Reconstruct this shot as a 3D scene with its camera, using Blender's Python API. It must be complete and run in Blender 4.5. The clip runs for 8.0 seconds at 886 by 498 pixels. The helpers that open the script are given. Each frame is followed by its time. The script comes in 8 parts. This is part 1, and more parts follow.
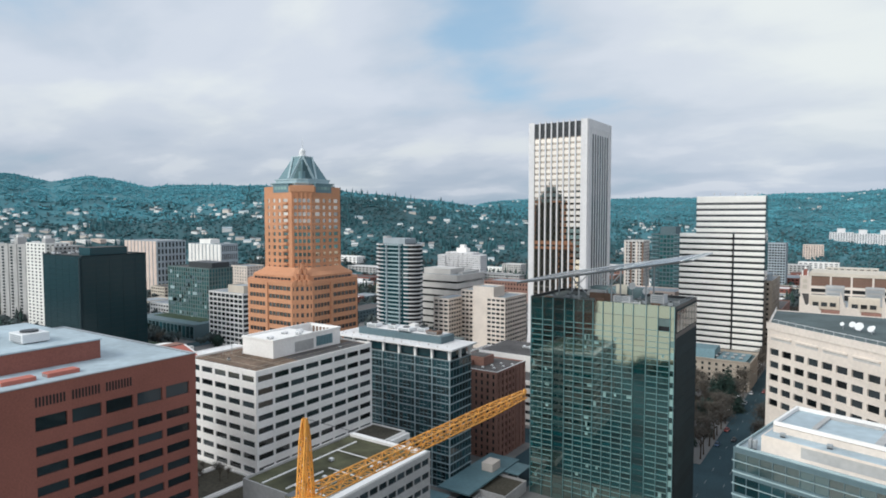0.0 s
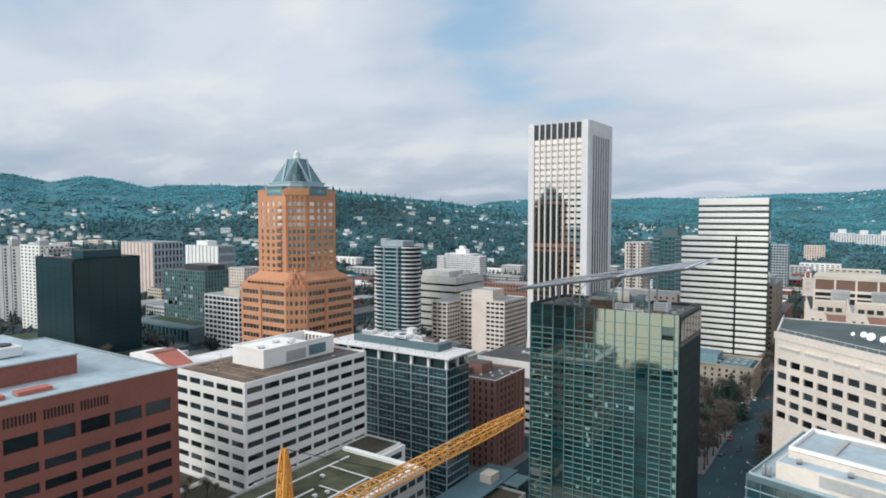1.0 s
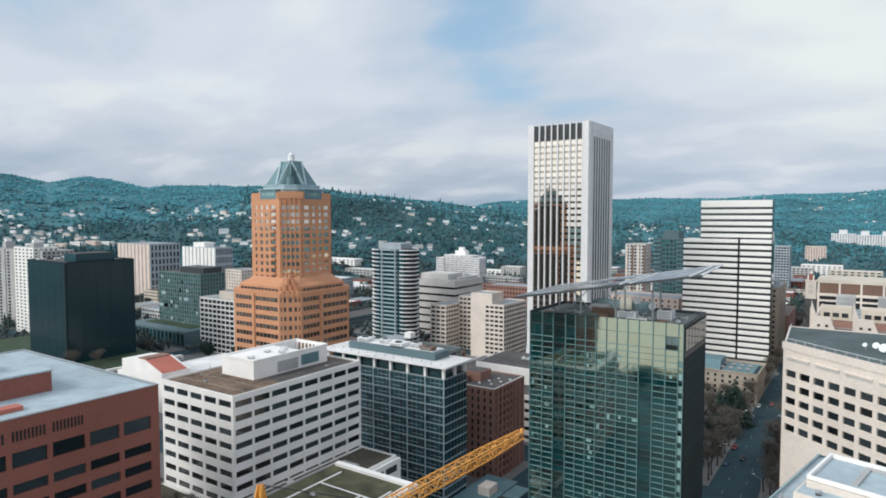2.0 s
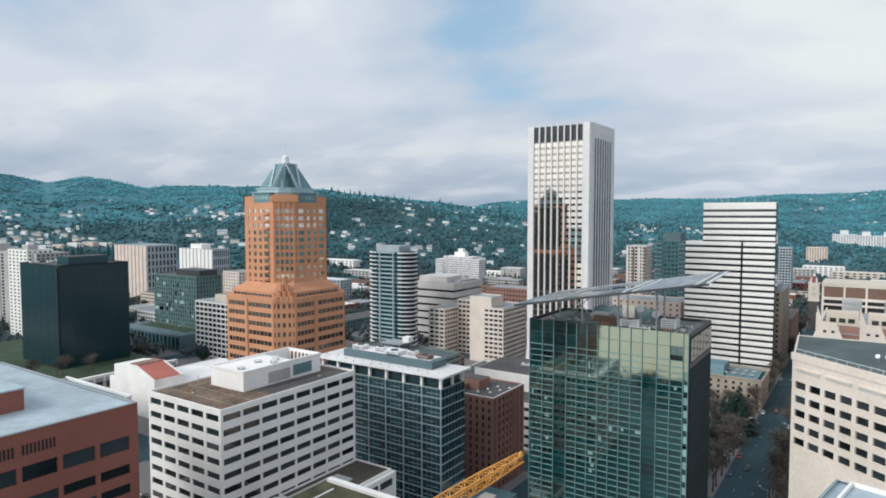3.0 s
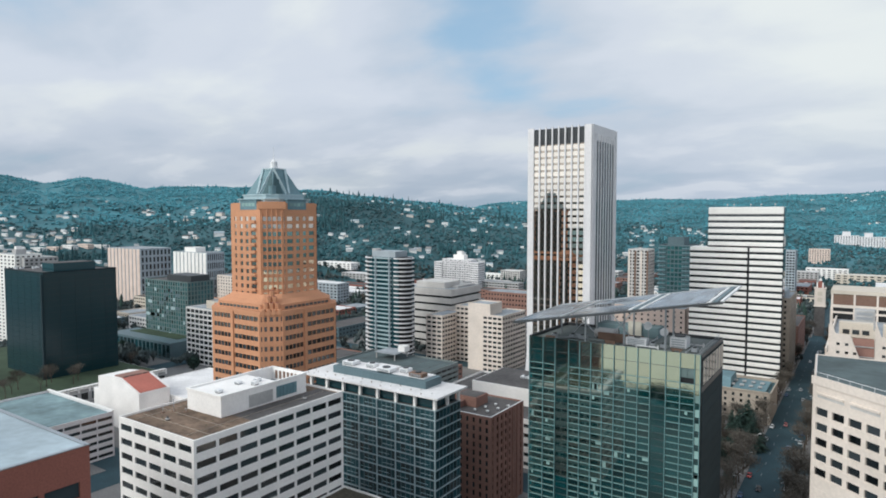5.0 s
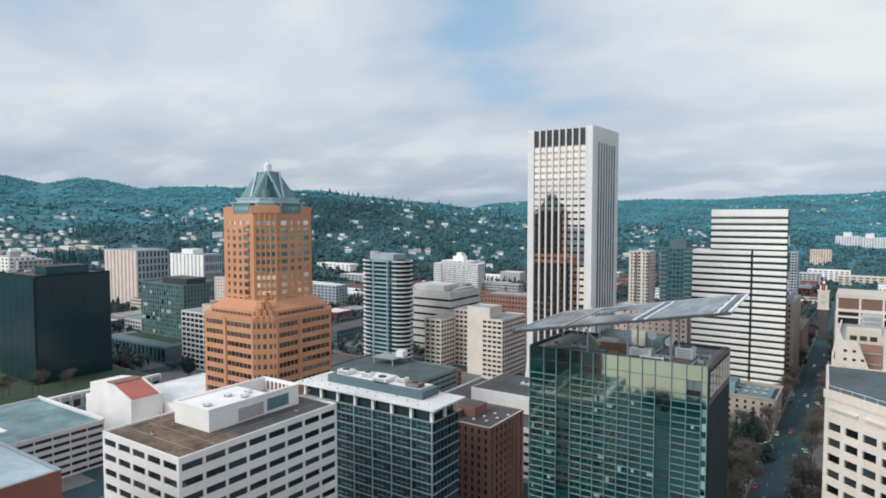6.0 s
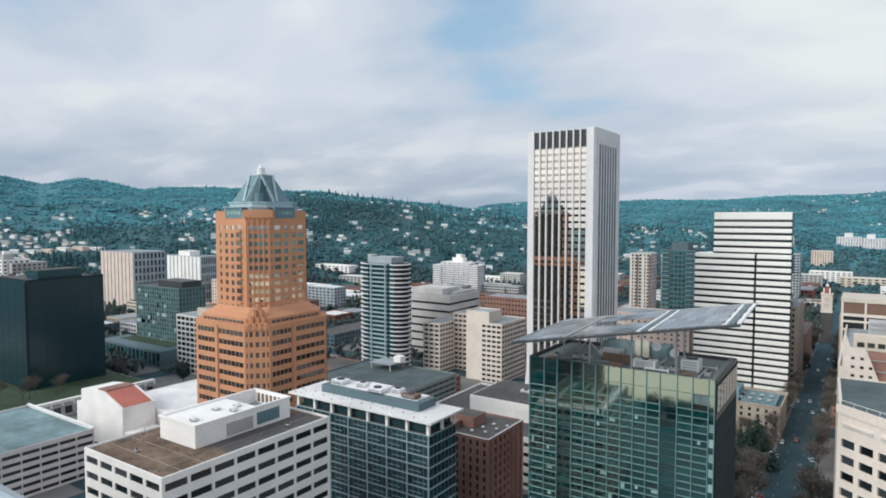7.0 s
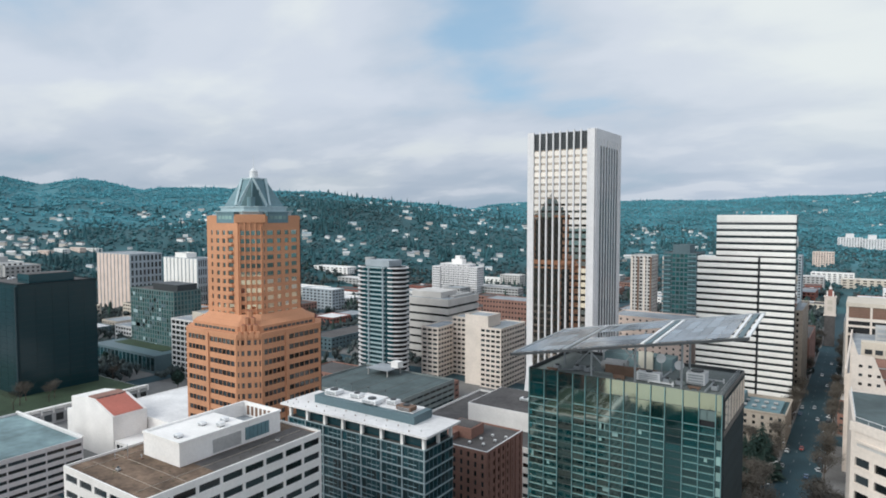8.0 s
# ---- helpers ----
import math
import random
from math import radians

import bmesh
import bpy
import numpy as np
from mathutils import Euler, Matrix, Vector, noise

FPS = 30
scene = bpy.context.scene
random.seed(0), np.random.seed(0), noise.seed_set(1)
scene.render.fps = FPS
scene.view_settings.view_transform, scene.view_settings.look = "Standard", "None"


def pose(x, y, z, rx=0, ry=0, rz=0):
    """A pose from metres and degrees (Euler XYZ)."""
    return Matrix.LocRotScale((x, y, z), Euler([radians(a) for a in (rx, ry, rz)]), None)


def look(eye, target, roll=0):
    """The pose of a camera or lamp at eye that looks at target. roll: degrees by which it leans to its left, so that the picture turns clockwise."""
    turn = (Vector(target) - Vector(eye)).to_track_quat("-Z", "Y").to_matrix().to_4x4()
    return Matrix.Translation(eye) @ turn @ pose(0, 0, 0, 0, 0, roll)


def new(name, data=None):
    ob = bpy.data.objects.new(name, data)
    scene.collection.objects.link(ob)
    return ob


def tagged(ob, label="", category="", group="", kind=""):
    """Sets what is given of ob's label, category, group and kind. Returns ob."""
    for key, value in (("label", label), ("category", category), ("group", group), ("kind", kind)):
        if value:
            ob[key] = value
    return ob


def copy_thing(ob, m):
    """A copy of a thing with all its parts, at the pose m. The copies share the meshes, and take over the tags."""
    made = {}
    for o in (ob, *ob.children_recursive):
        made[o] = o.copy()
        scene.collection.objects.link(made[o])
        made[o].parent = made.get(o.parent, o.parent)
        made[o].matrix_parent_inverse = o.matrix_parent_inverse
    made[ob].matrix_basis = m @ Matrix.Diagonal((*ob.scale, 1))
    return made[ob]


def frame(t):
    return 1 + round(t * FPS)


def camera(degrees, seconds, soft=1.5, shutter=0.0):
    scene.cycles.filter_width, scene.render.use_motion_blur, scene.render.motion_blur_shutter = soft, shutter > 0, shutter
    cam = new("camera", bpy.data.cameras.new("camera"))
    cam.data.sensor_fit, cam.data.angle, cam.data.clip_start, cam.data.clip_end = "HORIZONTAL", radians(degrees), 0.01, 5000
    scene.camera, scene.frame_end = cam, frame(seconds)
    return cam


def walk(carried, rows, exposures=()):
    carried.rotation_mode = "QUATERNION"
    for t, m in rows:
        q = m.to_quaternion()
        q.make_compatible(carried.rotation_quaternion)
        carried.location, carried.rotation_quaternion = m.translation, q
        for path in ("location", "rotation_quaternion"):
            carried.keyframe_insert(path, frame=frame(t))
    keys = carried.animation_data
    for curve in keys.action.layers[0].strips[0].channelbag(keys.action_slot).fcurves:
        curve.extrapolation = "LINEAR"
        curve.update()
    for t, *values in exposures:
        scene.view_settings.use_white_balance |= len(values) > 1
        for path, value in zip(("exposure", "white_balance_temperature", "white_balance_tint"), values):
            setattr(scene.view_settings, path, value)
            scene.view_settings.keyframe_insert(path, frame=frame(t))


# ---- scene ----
cam = camera(70.12, 8.0, soft=1.8)
PATH = [
    (0, pose(0.000, 0.000, 100.000, 86.927, 0.000, 34.031)),
    (0.5, pose(-1.368, 3.020, 100.795, 86.926, 0.000, 34.026)),
    (1, pose(-2.753, 6.031, 101.607, 86.928, 0.000, 34.028)),
    (1.5, pose(-4.146, 9.023, 102.430, 86.929, 0.000, 34.026)),
    (3, pose(-8.350, 17.869, 104.867, 86.927, 0.000, 34.024)),
    (3.5, pose(-9.741, 20.779, 105.665, 86.930, 0.000, 34.025)),
    (4, pose(-11.120, 23.663, 106.440, 86.925, 0.000, 34.025)),
    (4.5, pose(-12.532, 26.543, 107.224, 86.926, 0.000, 34.023)),
    (6, pose(-16.880, 35.141, 109.640, 86.926, 0.000, 34.026)),
    (6.5, pose(-18.322, 38.055, 110.492, 86.925, 0.000, 34.025)),
    (7, pose(-19.750, 41.020, 111.379, 86.929, 0.000, 34.026)),
    (7.5, pose(-21.159, 44.021, 112.263, 86.927, 0.000, 34.025)),
    (8, pose(-22.555, 47.032, 113.132, 86.927, 0.000, 34.024)),
]
walk(cam, PATH, exposures=[(0.0, -0.06, 5660, 4.0), (8.0, -0.09, 5640, 4.0)])

# ---- world, sun, exposure ----
SUN_AZ, SUN_EL = radians(209), radians(33)   # where the sun stands: compass-like angle from +y clockwise
world = bpy.data.worlds.new("world")
scene.world = world
world.use_nodes = True
wn, wl = world.node_tree.nodes, world.node_tree.links
wn.clear()
sky = wn.new("ShaderNodeTexSky")
sky.sky_type = "NISHITA"
sky.sun_disc = False
sky.sun_elevation, sky.sun_rotation = SUN_EL, SUN_AZ
sky.air_density, sky.dust_density = 1.0, 2.0
tc = wn.new("ShaderNodeTexCoord")
sep = wn.new("ShaderNodeSeparateXYZ")
wl.new(tc.outputs["Generated"], sep.inputs[0])


def wmath(op, a, b=None, c=None):
    n = wn.new("ShaderNodeMath")
    n.operation = op
    for i, v in enumerate((a, b, c)):
        if v is None:
            continue
        if isinstance(v, (int, float)):
            n.inputs[i].default_value = v
        else:
            wl.new(v, n.inputs[i])
    return n.outputs[0]


# cloud sheet: directions laid on a flat layer overhead, so that clouds flatten towards the horizon
zc = wmath("MAXIMUM", sep.outputs[2], 0.0)
zd = wmath("ADD", zc, 0.24)
cx = wmath("DIVIDE", sep.outputs[0], zd)
cy = wmath("DIVIDE", sep.outputs[1], zd)
comb = wn.new("ShaderNodeCombineXYZ")
wl.new(cx, comb.inputs[0])
wl.new(cy, comb.inputs[1])
mapn = wn.new("ShaderNodeMapping")
mapn.inputs["Location"].default_value = (3.1, 1.7, 0)
mapn.inputs["Rotation"].default_value = (0, 0, radians(-34))
mapn.inputs["Scale"].default_value = (0.95, 1.25, 1)
wl.new(comb.outputs[0], mapn.inputs[0])


def wnoise(scale, detail, rough, dist=0.0):
    n = wn.new("ShaderNodeTexNoise")
    n.inputs["Scale"].default_value = scale
    n.inputs["Detail"].default_value = detail
    n.inputs["Roughness"].default_value = rough
    n.inputs["Distortion"].default_value = dist
    wl.new(mapn.outputs[0], n.inputs["Vector"])
    return n.outputs[0]


def wramp(fac, stops):
    r = wn.new("ShaderNodeValToRGB")
    r.color_ramp.interpolation = "EASE"
    el = r.color_ramp.elements
    while len(el) < len(stops):
        el.new(0.5)
    for e, (p, c) in zip(el, stops):
        e.position, e.color = p, (*c, 1)
    wl.new(fac, r.inputs[0])
    return r.outputs[0]


def wmix(fac, a, b):
    m = wn.new("ShaderNodeMix")
    m.data_type = "RGBA"
    if isinstance(fac, float):
        m.inputs[0].default_value = fac
    else:
        wl.new(fac, m.inputs[0])
    wl.new(a, m.inputs[6])
    wl.new(b, m.inputs[7])
    return m.outputs[2]


big = wnoise(0.55, 3, 0.5, 0.2)
fine = wnoise(1.9, 5, 0.5, 0.15)
cover = wmath("ADD", wmath("MULTIPLY", big, 0.62), wmath("MULTIPLY", fine, 0.38))


def toward(d, sharp):
    """How nearly a direction points to d, as a soft 0 to 1."""
    v = wn.new("ShaderNodeVectorMath")
    v.operation = "DOT_PRODUCT"
    wl.new(tc.outputs["Generated"], v.inputs[0])
    v.inputs[1].default_value = Vector(d).normalized()
    return wmath("POWER", wmath("MAXIMUM", v.outputs["Value"], 0.0), sharp)


# an opening of blue ahead and a brighter, thinner cloud to its right
cover = wmath("SUBTRACT", cover, wmath("MULTIPLY", toward((-0.47, 0.80, 0.29), 150.0), 0.13))
cover = wmath("ADD", cover, wmath("MULTIPLY", toward((-0.02, 0.97, 0.17), 30.0), 0.10))
blue = wn.new("ShaderNodeVectorMath")
blue.operation = "SCALE"
wl.new(sky.outputs[0], blue.inputs[0])
blue.inputs[3].default_value = 0.13
open_sky = wmix(0.55, blue.outputs[0], wramp(cover, [(0.0, (0.54, 0.72, 0.84)), (1.0, (0.54, 0.72, 0.84))]))
cloud_col = wramp(cover, [(0.34, (0.63, 0.66, 0.71)), (0.44, (0.69, 0.69, 0.72)), (0.52, (0.80, 0.77, 0.78)), (0.64, (0.97, 0.91, 0.83))])
mask = wramp(cover, [(0.33, (0.12, 0.12, 0.12)), (0.46, (1, 1, 1))])
sunny = wramp(cover, [(0.36, (0.78, 0.78, 0.79)), (0.50, (0.92, 0.87, 0.80)), (0.62, (1.0, 0.94, 0.84))])
cloud_col = wmix(wmath("MINIMUM", wmath("MULTIPLY", toward((0.12, 0.93, 0.33), 22.0), 0.8), 1.0), cloud_col, sunny)
sky_mix = wmix(mask, open_sky, cloud_col)
# grey-violet band of cloud near the horizon, brighter in wisps
low = wmath("SUBTRACT", 1.0, wmath("MINIMUM", wmath("MULTIPLY", zc, 5.5), 1.0))
band = wramp(fine, [(0.38, (0.52, 0.55, 0.61)), (0.50, (0.60, 0.61, 0.66)), (0.60, (0.76, 0.73, 0.74))])
band_low = wramp(fine, [(0.38, (0.43, 0.46, 0.51)), (0.50, (0.50, 0.515, 0.55)), (0.60, (0.66, 0.64, 0.65))])
band = wmix(wmath("MINIMUM", wmath("MULTIPLY", toward((0.10, 0.98, 0.10), 9.0), 1.2), 1.0), band_low, band)
sky_all = wmix(wmath("MULTIPLY", low, 0.9), sky_mix, band)
# the cloud glows round the veiled sun
SUN_DIR = (math.sin(SUN_AZ) * math.cos(SUN_EL), math.cos(SUN_AZ) * math.cos(SUN_EL), math.sin(SUN_EL))
glow = wmath("MULTIPLY", toward(SUN_DIR, 4.0), 0.8)
glow = wmath("ADD", glow, wmath("MULTIPLY", toward((SUN_DIR[0], SUN_DIR[1], 0.12), 7.0), 0.42))
warm = wramp(fine, [(0.3, (1.0, 0.93, 0.82)), (0.7, (1.0, 0.96, 0.90))])
lit = wn.new("ShaderNodeMix")
lit.data_type, lit.blend_type = "RGBA", "ADD"
wl.new(glow, lit.inputs[0])
wl.new(sky_all, lit.inputs[6])
wl.new(warm, lit.inputs[7])
bg = wn.new("ShaderNodeBackground")
wl.new(lit.outputs[2], bg.inputs[0])
bg.inputs[1].default_value = 0.95
out = wn.new("ShaderNodeOutputWorld")
wl.new(bg.outputs[0], out.inputs[0])

sun = new("sun", bpy.data.lights.new("sun", "SUN"))
sun.data.energy, sun.data.angle, sun.data.color = 2.1, radians(26), (1.0, 0.88, 0.74)
sd = Vector((math.sin(SUN_AZ) * math.cos(SUN_EL), math.cos(SUN_AZ) * math.cos(SUN_EL), math.sin(SUN_EL)))
sun.matrix_world = look(sd * 900 + Vector((0, 0, 50)), (0, 0, 50))

# ---- materials ----


def surface(name, colour, rough=0.8, metal=0.0, grain=4.0, vary=0.18, stain=0.12, bump=0.15, ior=1.45, island=0.0, each=0.0, broad=0.09):
    """A procedural surface in world metres: fine grain, broad stains, slight relief, a tone of its own for each piece."""
    m = bpy.data.materials.new(name)
    m.use_nodes = True
    n, l = m.node_tree.nodes, m.node_tree.links
    b = n["Principled BSDF"]
    geo = n.new("ShaderNodeNewGeometry")
    val = None

    def noise_at(scale, detail):
        t = n.new("ShaderNodeTexNoise")
        t.inputs["Scale"].default_value = scale
        t.inputs["Detail"].default_value = detail
        l.new(geo.outputs["Position"], t.inputs["Vector"])
        return t.outputs[0]

    def mr(src, lo, hi):
        t = n.new("ShaderNodeMapRange")
        t.inputs[1].default_value, t.inputs[2].default_value = 0.25, 0.75
        t.inputs[3].default_value, t.inputs[4].default_value = lo, hi
        l.new(src, t.inputs[0])
        return t.outputs[0]

    def mul(a, c):
        t = n.new("ShaderNodeMath")
        t.operation = "MULTIPLY"
        l.new(a, t.inputs[0])
        l.new(c, t.inputs[1])
        return t.outputs[0]

    fine_n = noise_at(grain, 4)
    val = mul(mr(fine_n, 1 - vary, 1 + vary), mr(noise_at(broad, 3), 1 - stain, 1 + stain))
    if island:
        val = mul(val, mr2(n, l, geo.outputs["Random Per Island"], 1 - island, 1 + island))
    if each:
        oi = n.new("ShaderNodeObjectInfo")
        val = mul(val, mr2(n, l, oi.outputs["Random"], 1 - each, 1 + each))
    col = n.new("ShaderNodeVectorMath")
    col.operation = "SCALE"
    col.inputs[0].default_value = colour
    l.new(val, col.inputs[3])
    l.new(col.outputs[0], b.inputs["Base Color"])
    b.inputs["Roughness"].default_value = rough
    b.inputs["Metallic"].default_value = metal
    b.inputs["IOR"].default_value = ior
    if bump:
        bp = n.new("ShaderNodeBump")
        bp.inputs["Strength"].default_value = bump
        bp.inputs["Distance"].default_value = 0.05
        l.new(fine_n, bp.inputs["Height"])
        l.new(bp.outputs[0], b.inputs["Normal"])
    return m


def mr2(n, l, src, lo, hi):
    t = n.new("ShaderNodeMapRange")
    t.inputs[3].default_value, t.inputs[4].default_value = lo, hi
    l.new(src, t.inputs[0])
    return t.outputs[0]


def glazing(name, colour, ior=2.0, rough=0.06, wave=0.25, each=0.5, metal=0.0, tint=None):
    """Opaque coated facade glass; dark ones carry the unlit rooms in their colour. Panes differ a little, each slightly
    out of true.
    """
    m = bpy.data.materials.new(name)
    m.use_nodes = True
    n, l = m.node_tree.nodes, m.node_tree.links
    b = n["Principled BSDF"]
    oi = n.new("ShaderNodeObjectInfo")
    geo = n.new("ShaderNodeNewGeometry")
    t = n.new("ShaderNodeTexNoise")
    t.inputs["Scale"].default_value = 0.7
    l.new(geo.outputs["Position"], t.inputs["Vector"])
    add = n.new("ShaderNodeMath")
    add.operation = "ADD"
    l.new(oi.outputs["Random"], add.inputs[0])
    l.new(geo.outputs["Random Per Island"], add.inputs[1])
    fr = n.new("ShaderNodeMath")
    fr.operation = "FRACT"
    l.new(add.outputs[0], fr.inputs[0])
    v = mr2(n, l, fr.outputs[0], 1 - each, 1 + each)
    col = n.new("ShaderNodeVectorMath")
    col.operation = "SCALE"
    col.inputs[0].default_value = colour
    l.new(v, col.inputs[3])
    l.new(col.outputs[0], b.inputs["Base Color"])
    b.inputs["Roughness"].default_value = rough
    b.inputs["IOR"].default_value = ior
    b.inputs["Metallic"].default_value = metal
    if tint:
        b.inputs["Specular Tint"].default_value = (*tint, 1.0)
    bp = n.new("ShaderNodeBump")
    bp.inputs["Strength"].default_value = wave
    bp.inputs["Distance"].default_value = 0.03
    l.new(t.outputs[0], bp.inputs["Height"])
    l.new(bp.outputs[0], b.inputs["Normal"])
    return m


